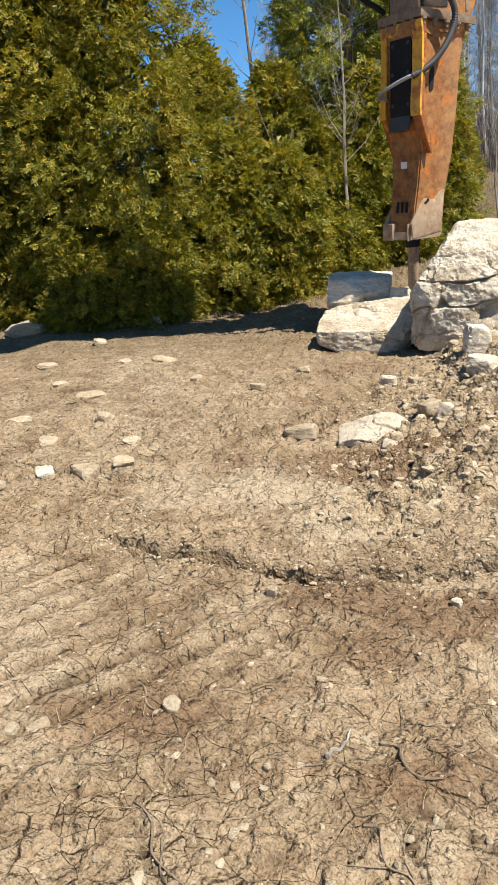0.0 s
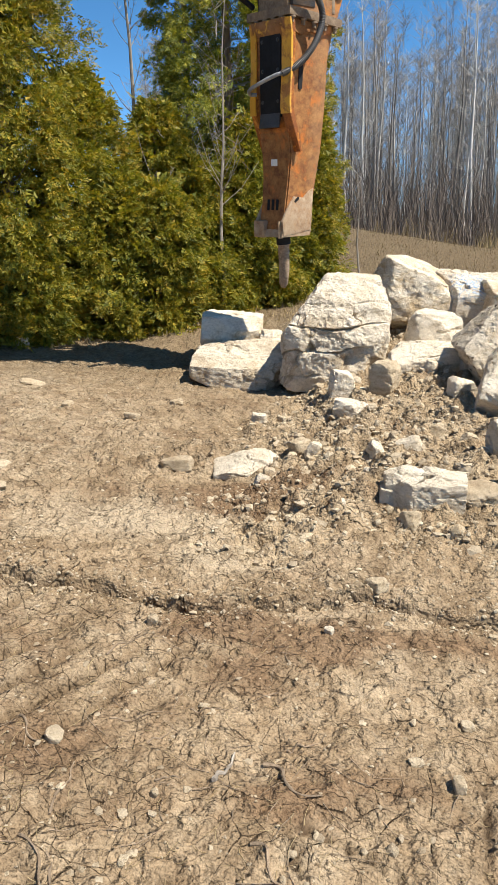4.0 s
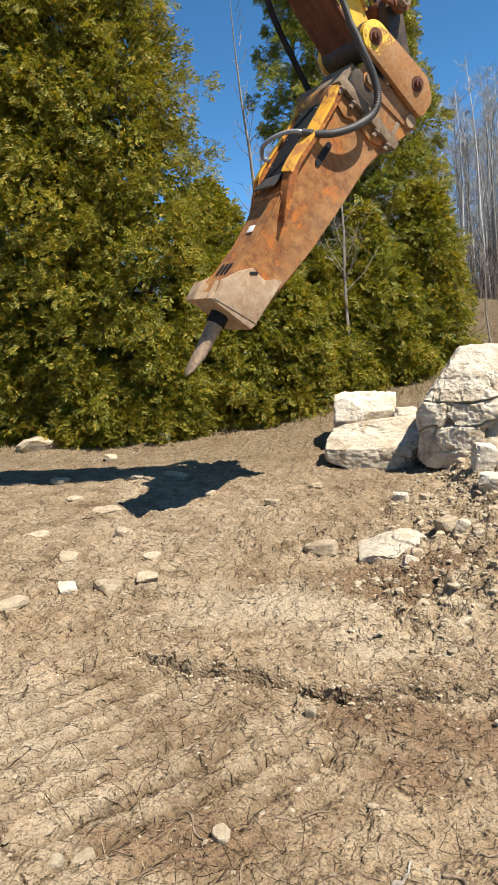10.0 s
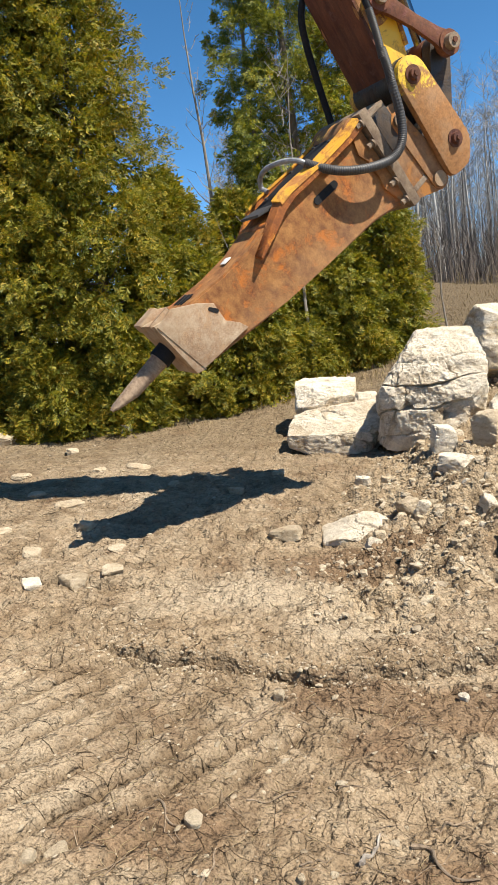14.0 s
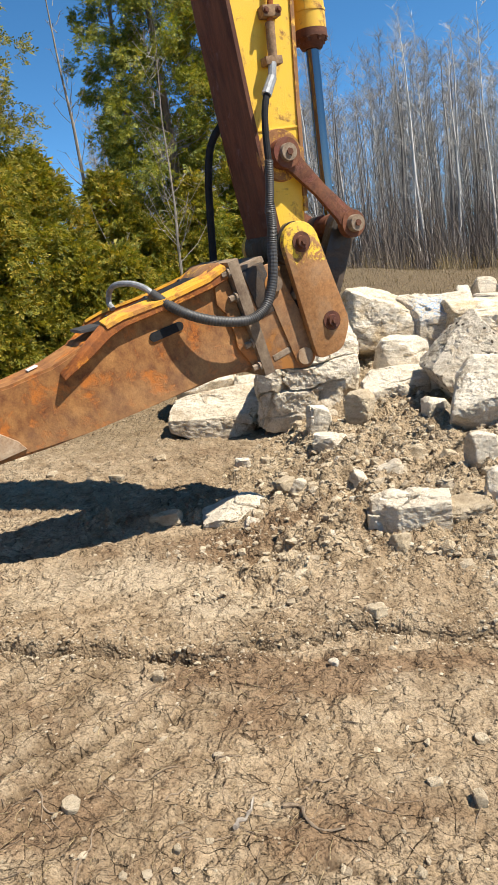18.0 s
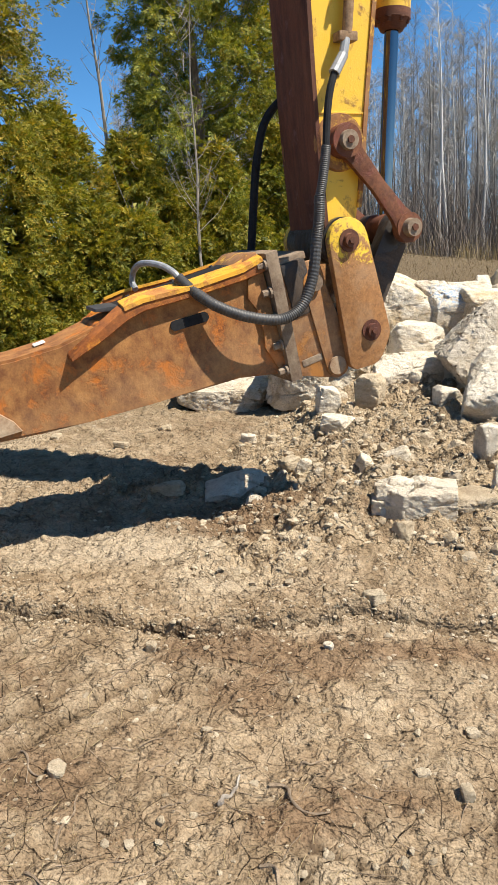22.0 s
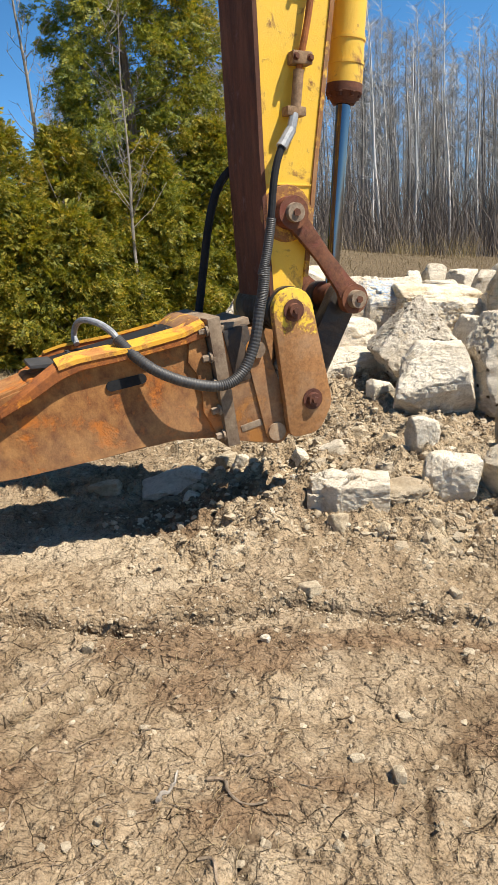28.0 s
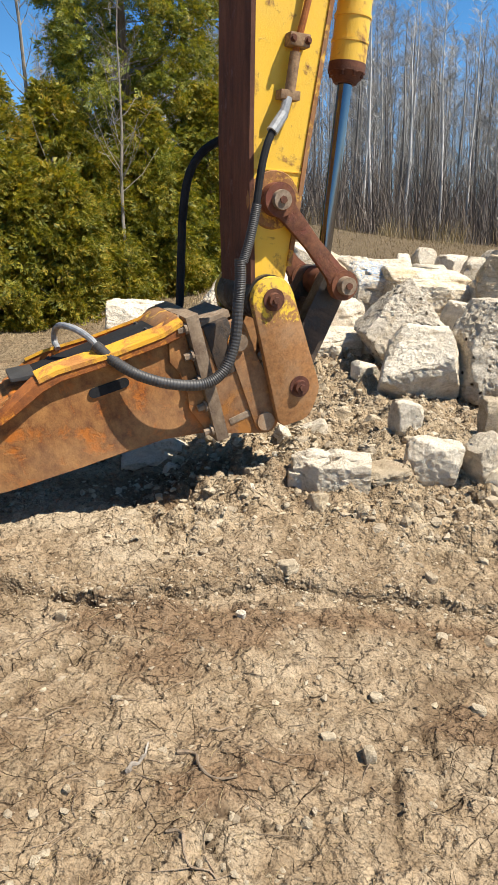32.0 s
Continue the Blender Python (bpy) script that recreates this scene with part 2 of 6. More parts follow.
def painted(paint, rust_a, rust_b, worn, dust=0.0, scale=5.0, rough=0.5, fade=0.0, low=0.0, run=0.18):
    """Paint that has worn to rust; worn 0 to 1 is how much of it has gone."""
    def build(t, b):
        wear = noise_tex(t, scale, 10, 0.72, distort=0.4)
        streak = noise_tex(t, scale * 2.2, 6, 0.7, stretch=(1, 1, run))
        fine = noise_tex(t, 90, 5, 0.7)
        w = calc(t, "ADD", calc(t, "MULTIPLY", wear.outputs["Fac"], 0.75), calc(t, "MULTIPLY", streak.outputs["Fac"], 0.25))
        if fade:      # the paint has gone from the lower end
            co = t.nodes.new("ShaderNodeTexCoord")
            sep = t.nodes.new("ShaderNodeSeparateXYZ")
            link(t, co.outputs["Object"], sep.inputs[0])
            w = calc(t, "ADD", w, calc(t, "MULTIPLY", calc(t, "SUBTRACT", -0.06, sep.outputs["Z"]), fade))
        gone = ramp(t, w, [(max(0.0, 0.62 - 0.5 * worn), grey(0.0)), (max(0.0, 0.62 - 0.5 * worn) + 0.075, grey(1.0))]).outputs["Color"]
        rust = ramp(t, streak.outputs["Fac"], [(0.3, rust_a), (0.7, rust_b)]).outputs["Color"]
        rust = mix(t, 0.5, rust, ramp(t, fine.outputs["Fac"], [(0.3, grey(0.6)), (0.7, grey(1.3))]).outputs["Color"], "MULTIPLY")
        col = mix(t, gone, paint, rust)
        mud = noise_tex(t, scale * 0.5, 6, 0.65)
        mud_at = mud.outputs["Fac"]
        if low:       # splashed mud dries on the lower edge
            co = t.nodes.new("ShaderNodeTexCoord")
            sep = t.nodes.new("ShaderNodeSeparateXYZ")
            link(t, co.outputs["Object"], sep.inputs[0])
            mud_at = calc(t, "ADD", mud_at, calc(t, "MULTIPLY", calc(t, "SUBTRACT", -0.22, sep.outputs["Z"]), low))
        soil = ramp(t, mud_at, [(0.45, grey(dust * 0.15)), (0.68, grey(dust))]).outputs["Color"]
        col = mix(t, soil, col, (0.40, 0.30, 0.19))
        link(t, col, b.inputs["Base Color"])
        r = ramp(t, gone, [(0.0, grey(rough)), (1.0, grey(0.85))]).outputs["Color"]
        link(t, mix(t, soil, r, grey(0.95)), b.inputs["Roughness"])
        b.inputs["Specular IOR Level"].default_value = 0.35
        n = bump(t, gone, 0.35, 0.003)
        n = bump(t, fine.outputs["Fac"], 0.35, 0.004, n)
        n = bump(t, wear.outputs["Fac"], 0.3, 0.01, n)
        link(t, n, b.inputs["Normal"])
    return build


def plain(col, rough, metal=0.0, scale=30.0, amount=0.25, relief=0.004):
    def build(t, b):
        n1 = noise_tex(t, scale, 6, 0.65)
        n2 = noise_tex(t, scale * 0.12, 4, 0.6)
        lo, hi = 1 - amount, 1 + amount
        shade = mix(t, 0.5, ramp(t, n1.outputs["Fac"], [(0.3, grey(lo)), (0.7, grey(hi))]).outputs["Color"],
                    ramp(t, n2.outputs["Fac"], [(0.35, grey(lo)), (0.65, grey(hi))]).outputs["Color"])
        link(t, mix(t, 1.0, col, shade, "MULTIPLY"), b.inputs["Base Color"])
        b.inputs["Roughness"].default_value, b.inputs["Metallic"].default_value = rough, metal
        b.inputs["Specular IOR Level"].default_value = 0.15 if rough > 0.7 else 0.5
        link(t, bump(t, n1.outputs["Fac"], 0.4, relief), b.inputs["Normal"])
    return build


def foliage(stops, through_light):
    def build(t, b):
        geo = t.nodes.new("ShaderNodeNewGeometry")
        patch = noise_tex(t, 1.3, 4, 0.6)
        v = calc(t, "ADD", calc(t, "MULTIPLY", geo.outputs["Random Per Island"], 0.5), calc(t, "MULTIPLY", patch.outputs["Fac"], 0.5))
        col = ramp(t, v, stops).outputs["Color"]
        link(t, col, b.inputs["Base Color"])
        b.inputs["Roughness"].default_value = 0.55
        b.inputs["Specular IOR Level"].default_value = 0.3
        tr = t.nodes.new("ShaderNodeBsdfTranslucent")
        link(t, mix(t, 1.0, col, (1.25, 1.2, 0.6), "MULTIPLY"), tr.inputs["Color"])
        ms = t.nodes.new("ShaderNodeMixShader")
        ms.inputs[0].default_value = through_light
        link(t, b.outputs[0], ms.inputs[1])
        link(t, tr.outputs[0], ms.inputs[2])
        link(t, ms.outputs[0], t.nodes["Material Output"].inputs["Surface"])
    return build


def bark(a, c, scale=8.0):
    def build(t, b):
        n = noise_tex(t, scale, 8, 0.7, stretch=(1, 1, 0.25))
        geo = t.nodes.new("ShaderNodeNewGeometry")
        tone = ramp(t, geo.outputs["Random Per Island"], [(0.0, grey(0.55)), (1.0, grey(1.25))]).outputs["Color"]
        link(t, mix(t, 1.0, ramp(t, n.outputs["Fac"], [(0.3, a), (0.7, c)]).outputs["Color"], tone, "MULTIPLY"), b.inputs["Base Color"])
        b.inputs["Roughness"].default_value = 0.9
        link(t, bump(t, n.outputs["Fac"], 0.6, 0.02), b.inputs["Normal"])
    return build


DIRT = material("dry_clay_soil", dirt)
PALE, CREAM, UMBER = (0.78, 0.70, 0.58), (0.66, 0.575, 0.455), (0.36, 0.285, 0.195)
LIMESTONE = material("white_limestone", stone(PALE, CREAM, UMBER, 0.4))
SPRAYED = material("white_limestone_with_blue_spray", stone((0.80, 0.73, 0.62), CREAM, UMBER, 0.35, (-0.12, -0.25, 0.62)))
GOLDEN = material("yellow_stained_limestone", stone(PALE, (0.66, 0.54, 0.38), (0.40, 0.28, 0.16), 0.9))
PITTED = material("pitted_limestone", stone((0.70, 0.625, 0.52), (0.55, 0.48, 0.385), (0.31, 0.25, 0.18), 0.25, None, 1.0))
FIELDSTONE = material("tan_fieldstone", stone((0.60, 0.50, 0.37), (0.47, 0.38, 0.265), (0.26, 0.195, 0.125), 0.4))
CLOD = material("clay_clods", clay_lumps)
YELLOW = material("worn_yellow_paint", painted((0.80, 0.48, 0.04), (0.12, 0.045, 0.015), (0.30, 0.13, 0.04), 0.15, 0.16, 5.0, 0.42, run=0.5))
OLD_YELLOW = material("chipped_yellow_paint", painted((0.72, 0.40, 0.04), (0.17, 0.065, 0.02), (0.34, 0.15, 0.05), 0.42, 0.25, 9.0, 0.55))
RUST = material("rusty_orange_steel", painted((0.46, 0.140, 0.018), (0.12, 0.034, 0.011), (0.42, 0.195, 0.060), 0.44, 0.15, 5.5, 0.5, low=1.3, run=0.7))
COUPLER = material("coupler_paint_worn_downwards", painted((0.78, 0.50, 0.03), (0.20, 0.085, 0.03), (0.42, 0.195, 0.065), 0.40, 0.30, 16.0, 0.5, fade=0.6, run=1.0))
DARK_RUST = material("dark_red_rusty_steel", painted((0.105, 0.034, 0.022), (0.04, 0.014, 0.010), (0.17, 0.06, 0.03), 0.5, 0.06, 5.0, 0.5))
LINK_RUST = material("red_brown_rusty_link", painted((0.155, 0.043, 0.024), (0.065, 0.02, 0.012), (0.22, 0.08, 0.036), 0.42, 0.08, 8.0, 0.5, run=0.8))
FLANGE = material("dark_worn_flange", painted((0.17, 0.12, 0.085), (0.09, 0.05, 0.03), (0.27, 0.20, 0.135), 0.5, 0.35, 9.0, 0.6, run=0.8))
HANGER = material("rusty_hanger_steel", painted((0.42, 0.165, 0.032), (0.14, 0.045, 0.015), (0.40, 0.20, 0.08), 0.42, 0.45, 6.0, 0.55, run=1.0))
FITTING = material("dusty_rusty_fittings", painted((0.24, 0.14, 0.075), (0.11, 0.05, 0.022), (0.34, 0.21, 0.11), 0.45, 0.3, 14.0, 0.6, run=1.0))
CAP_YELLOW = material("bright_worn_yellow_edge", painted((0.70, 0.35, 0.03), (0.28, 0.09, 0.018), (0.55, 0.24, 0.05), 0.24, 0.10, 8.0, 0.45, run=0.6))
RAIL = material("rusty_orange_rail", painted((0.60, 0.22, 0.022), (0.13, 0.036, 0.011), (0.40, 0.125, 0.022), 0.44, 0.06, 7.0, 0.5, run=0.8))
NOSE = material("scuffed_rusty_nose", painted((0.38, 0.23, 0.12), (0.20, 0.095, 0.04), (0.46, 0.35, 0.235), 0.45, 0.6, 6.0, 0.6, run=1.0))
GREASE = material("black_greasy_steel", painted((0.03, 0.026, 0.024), (0.02, 0.014, 0.012), (0.10, 0.07, 0.05), 0.3, 0.06, 8.0, 0.4))
DUSTY_STEEL = material("dusty_worn_steel", painted((0.23, 0.18, 0.13), (0.13, 0.08, 0.05), (0.31, 0.24, 0.17), 0.5, 0.35, 10.0, 0.5, run=1.0))
TRACK_STEEL = material("muddy_track_steel", painted((0.28, 0.20, 0.12), (0.16, 0.09, 0.045), (0.38, 0.28, 0.17), 0.5, 0.7, 9.0, 0.75, run=0.8))
CHISEL = material("worn_tool_steel", painted((0.24, 0.17, 0.12), (0.12, 0.07, 0.045), (0.42, 0.31, 0.21), 0.5, 0.35, 12.0, 0.45))
CHROME = material("chrome_rod", plain((0.17, 0.17, 0.18), 0.12, 1.0, 60, 0.05, 0.0003))
RUBBER = material("black_rubber", plain((0.018, 0.018, 0.019), 0.75, 0.0, 60, 0.4, 0.003))
SPRING = material("hose_guard", plain((0.055, 0.052, 0.050), 0.55, 0.2, 60, 0.4, 0.002))
GREY_HOSE = material("grey_hose", plain((0.27, 0.275, 0.28), 0.5, 0.1, 50, 0.5, 0.002))
WHITE_PAINT = material("white_label", plain((0.75, 0.74, 0.70), 0.5))
CEDAR = material("cedar_foliage", foliage([(0.20, (0.075, 0.096, 0.013)), (0.42, (0.165, 0.170, 0.019)), (0.62, (0.29, 0.250, 0.027)), (0.80, (0.44, 0.295, 0.037))], 0.36))
DARK_CEDAR = material("darker_cedar_foliage", foliage([(0.20, (0.080, 0.112, 0.022)), (0.42, (0.165, 0.190, 0.028)), (0.62, (0.28, 0.270, 0.034)), (0.82, (0.41, 0.335, 0.042))], 0.32))
CEDAR_BARK = material("cedar_bark", bark((0.12, 0.085, 0.06), (0.30, 0.24, 0.19)))
POPLAR_BARK = material("grey_poplar_bark", bark((0.12, 0.105, 0.09), (0.46, 0.43, 0.39), 3.0))
BRUSH = material("brown_brush", bark((0.085, 0.066, 0.052), (0.22, 0.175, 0.14), 10))
DEAD_WOOD = material("grey_dead_wood", bark((0.22, 0.18, 0.14), (0.46, 0.40, 0.33), 20))
DRY_ROOT = material("dry_root", bark((0.16, 0.11, 0.07), (0.40, 0.30, 0.20), 30))
DRY_GRASS = material("dry_bank_grass", foliage([(0.2, (0.13, 0.09, 0.05)), (0.8, (0.34, 0.25, 0.145))], 0.15))
STRAW = material("dry_straw", foliage([(0.2, (0.20, 0.14, 0.07)), (0.8, (0.46, 0.36, 0.20))], 0.15))


# ---- mesh helpers ----
def np_mesh(name, verts, faces):
    """A mesh from an (n, 3) array and an (m, k) array of corners."""
    me = bpy.data.meshes.new(name)
    verts, faces = np.asarray(verts, np.float32), np.asarray(faces, np.int32)
    k = faces.shape[1]
    me.vertices.add(len(verts))
    me.vertices.foreach_set("co", verts.ravel())
    me.loops.add(faces.size)
    me.loops.foreach_set("vertex_index", faces.ravel())
    me.polygons.add(len(faces))
    me.polygons.foreach_set("loop_start", np.arange(0, faces.size, k, dtype=np.int32))
    me.polygons.foreach_set("loop_total", np.full(len(faces), k, np.int32))
    me.update(calc_edges=True)
    return me


def smooth(me, angle=40):
    me.polygons.foreach_set("use_smooth", [True] * len(me.polygons))
    me.set_sharp_from_angle(angle=radians(angle))
    return me


def part(name, bm, mat, parent, label="", sharp=35):
    """Links a bmesh or mesh as one object under a thing or a part."""
    if isinstance(bm, bmesh.types.BMesh):
        bmesh.ops.recalc_face_normals(bm, faces=bm.faces)
        me = bpy.data.meshes.new(name)
        bm.to_mesh(me)
        bm.free()
        if sharp:
            smooth(me, sharp)
    else:
        me = bm
    if not me.materials:
        me.materials.append(mat)
    ob = new(name, me)
    ob.parent = parent
    if label:
        tagged(ob, label)
    return ob


def thing(name, m, label, category, group="", kind=""):
    ob = new(name)
    ob.empty_display_size = 0.2
    ob.matrix_basis = m
    return tagged(ob, label, category, group, kind)


def add_box(bm, lo, hi, bevel=0.0, m=None):
    c, s = [(a + b) / 2 for a, b in zip(lo, hi)], [b - a for a, b in zip(lo, hi)]
    r = bmesh.ops.create_cube(bm, size=1.0, matrix=(m or Matrix()) @ Matrix.Translation(c) @ Matrix.Diagonal((*s, 1)))
    if bevel:
        edges = list({e for v in r["verts"] for e in v.link_edges})
        bmesh.ops.bevel(bm, geom=edges, offset=bevel, segments=2, affect="EDGES", profile=0.6)
    return bm


def add_rod(bm, a, b, r0, r1=None, seg=16):
    a, b = Vector(a), Vector(b)
    m = Matrix.Translation((a + b) / 2) @ (b - a).to_track_quat("Z", "Y").to_matrix().to_4x4()
    bmesh.ops.create_cone(bm, cap_ends=True, segments=seg, radius1=r0, radius2=r0 if r1 is None else r1, depth=(b - a).length, matrix=m)
    return bm


def hull2d(circles, n=20):
    """The outline round a set of (x, z, r) circles."""
    pts = sorted({(round(x + r * math.cos(2 * math.pi * k / n), 5), round(z + r * math.sin(2 * math.pi * k / n), 5)) for x, z, r in circles for k in range(n)})

    def half(ps):
        out = []
        for p in ps:
            while len(out) > 1 and (out[-1][0] - out[-2][0]) * (p[1] - out[-2][1]) - (out[-1][1] - out[-2][1]) * (p[0] - out[-2][0]) <= 0:
                out.pop()
            out.append(p)
        return out[:-1]
    return half(pts) + half(pts[::-1])


def add_plate(bm, outline, y0, y1, bevel=0.0):
    """A plate whose outline lies in x and z, from y0 to y1."""
    vs = [bm.verts.new((x, y0, z)) for x, z in outline]
    f = bm.faces.new(vs)
    ext = bmesh.ops.extrude_face_region(bm, geom=[f])
    moved = [e for e in ext["geom"] if isinstance(e, bmesh.types.BMVert)]
    bmesh.ops.translate(bm, verts=moved, vec=(0, y1 - y0, 0))
    if bevel:
        rim = [e for e in {e for v in vs + moved for e in v.link_edges} if abs(e.verts[0].co.y - e.verts[1].co.y) < 1e-6]
        bmesh.ops.bevel(bm, geom=rim, offset=bevel, segments=2, affect="EDGES", profile=0.6)
    return bm


def spline(points, steps=10):
    """A smooth way through the points."""
    p = [Vector(q) for q in points]
    p = [2 * p[0] - p[1], *p, 2 * p[-1] - p[-2]]
    out = []
    for i in range(1, len(p) - 2):
        for k in range(steps):
            t = k / steps
            a, b, c, d = p[i - 1:i + 3]
            out.append(0.5 * (2 * b + (c - a) * t + (2 * a - 5 * b + 4 * c - d) * t * t + (3 * b - a - 3 * c + d) * t ** 3))
    return out + [p[-2]]


def add_tube(bm, way, radius, seg=10, caps=True):
    """A tube along a list of points; radius is a number or a function of 0 to 1."""
    rings, n = [], len(way)
    side = None
    for i, q in enumerate(way):
        d = (way[min(i + 1, n - 1)] - way[max(i - 1, 0)]).normalized()
        if side is None:
            side = d.orthogonal().normalized()
        side = (side - d * side.dot(d)).normalized()
        up = d.cross(side)
        r = radius(i / (n - 1)) if callable(radius) else radius
        rings.append([bm.verts.new(q + r * (math.cos(2 * math.pi * k / seg) * side + math.sin(2 * math.pi * k / seg) * up)) for k in range(seg)])
    for a, b in zip(rings, rings[1:]):
        for k in range(seg):
            bm.faces.new((a[k], a[(k + 1) % seg], b[(k + 1) % seg], b[k]))
    if caps:
        bm.faces.new(rings[0][::-1])
        bm.faces.new(rings[-1])
    return bm


def bolt(parent, at, way, r=0.022, h=0.022, mat=None):
    bm = bmesh.new()
    a, w = Vector(at), Vector(way)
    add_rod(bm, a, a + w * h * 0.25, r * 1.45, seg=14)
    add_rod(bm, a + w * h * 0.25, a + w * h, r, r * 0.92, seg=6)
    return part("bolt", bm, mat or DUSTY_STEEL, parent, sharp=25)


# ---- the lie of the land ----
def smoothstep(a, b, v):
    t = np.clip((v - a) / (b - a), 0, 1)
    return t * t * (3 - 2 * t)


def waves(x, y, scale, seed, octaves=4, gain=0.5):
    """Smooth pseudo-random relief, about -1 to 1."""
    rng = np.random.RandomState(seed)
    out, amp, tot = 0, 1.0, 0
    for o in range(octaves):
        for k in range(5):
            a, p = rng.uniform(0, 2 * math.pi, 2)
            f = scale * 2 ** o * rng.uniform(0.7, 1.4)
            out = out + amp * np.sin(f * (x * math.cos(a) + y * math.sin(a)) + p + 0.8 * np.sin(0.6 * f * (y * math.cos(a) - x * math.sin(a)) + 2 * p))
        tot += amp * 2.2
        amp *= gain
    return out / tot


def bell(x, y, cx, cy, rx, ry, turn=0.0):
    c, s = math.cos(turn), math.sin(turn)
    u, v = ((x - cx) * c + (y - cy) * s) / rx, (-(x - cx) * s + (y - cy) * c) / ry
    return np.exp(-(u * u + v * v))


TABLES = {}


def lumps(x, y, scale, seed, octaves=3, gain=0.55):
    """Lattice noise in octaves, about -1 to 1, with crumbly small forms."""
    if seed not in TABLES:
        TABLES[seed] = np.random.RandomState(seed).uniform(-1, 1, (256, 256))
    table = TABLES[seed]
    out, amp, tot = np.zeros(np.broadcast(x, y).shape), 1.0, 0.0
    for o in range(octaves):
        a = 0.6 + 1.1 * o
        u = (x * math.cos(a) - y * math.sin(a)) * scale + 13.7 * o
        v = (x * math.sin(a) + y * math.cos(a)) * scale + 7.3 * o
        iu, iv = np.floor(u).astype(int), np.floor(v).astype(int)
        fu, fv = u - iu, v - iv
        fu, fv = fu * fu * (3 - 2 * fu), fv * fv * (3 - 2 * fv)
        c = [table[(iu + i) % 256, (iv + j) % 256] for i in (0, 1) for j in (0, 1)]
        out = out + amp * ((c[0] * (1 - fv) + c[1] * fv) * (1 - fu) + (c[2] * (1 - fv) + c[3] * fv) * fu)
        tot += amp
        amp *= gain
        scale *= 2.1
    return out / tot


def scarp_line(x):
    """Where the lip of the firmer ground runs, as y over x."""
    x = np.asarray(x, float)
    return np.interp(x, (-1.9, -1.44, -1.15, -0.84, -0.59, -0.40, -0.21, 0.03, 0.24, 0.44, 0.8, 1.21, 1.8), (3.05, 2.93, 2.83, 2.83, 2.77, 2.77, 2.85, 2.90, 2.97, 2.93, 2.91, 2.82, 2.75)) + 0.03 * lumps(x, 0.3, 5.0, 51, 2, 0.6)


def lip_at(x, y):
    """How far a point lies behind the broken lip."""
    return y - scarp_line(x) + 0.045 * lumps(x, y, 8.0, 52, 2, 0.6)


def heap_mask(x, y):
    edge = -0.62 + 0.12 * np.sin(3.1 * y) + 0.10 * np.sin(7.3 * y + 1) + 0.10 * np.clip(y - 5.4, 0, 3)
    front = 3.25 + 0.12 * np.sin(4 * x) + 0.06 * np.sin(11 * x) - 0.1 * np.clip(x - 1, 0, 3)
    return smoothstep(edge - 0.15, edge + 0.35, x) * smoothstep(front - 0.15, front + 0.4, y) * (1 - smoothstep(9.5, 12.5, y))


def track_marks(x, y):
    """Where two tracks crossed the clay, and the grooves and pillows that their bars left."""
    across, along = 0.84 * (x + 1.40) - 0.54 * (y - 2.30), 0.54 * (x + 1.40) + 0.84 * (y - 2.30)
    rut = np.exp(-(along / 0.48) ** 4) * smoothstep(-0.75, -0.35, across) * (1 - smoothstep(0.60, 1.0, across))
    pad = (across + 0.035 * lumps(x, y, 2.5, 31, 2) + 0.012 * lumps(x, y, 14.0, 32, 2)) / 0.155
    groove = np.exp(-((pad - np.floor(pad) - 0.5) / 0.15) ** 2) * np.clip(0.9 + 0.6 * lumps(x, y, 3.0, 33, 2), 0.5, 1.2)
    wx, wy = x + 0.04 * lumps(x, y, 3.0, 35, 2), y + 0.04 * lumps(x, y, 3.0, 36, 2)
    u, v = (0.78 * wx - 0.62 * wy) / 0.19, (0.62 * wx + 0.78 * wy) / 0.135
    rut2 = smoothstep(-0.95, -0.55, x) * (1 - smoothstep(0.9, 1.3, x)) * (1 - smoothstep(2.45, 2.75, y)) * np.clip(0.6 + 1.2 * lumps(x, y, 1.6, 37, 2), 0, 1)
    pillow = np.abs(np.sin(math.pi * u)) ** 0.5 * np.abs(np.sin(math.pi * v)) ** 0.5
    return rut, rut2, (groove, pillow)


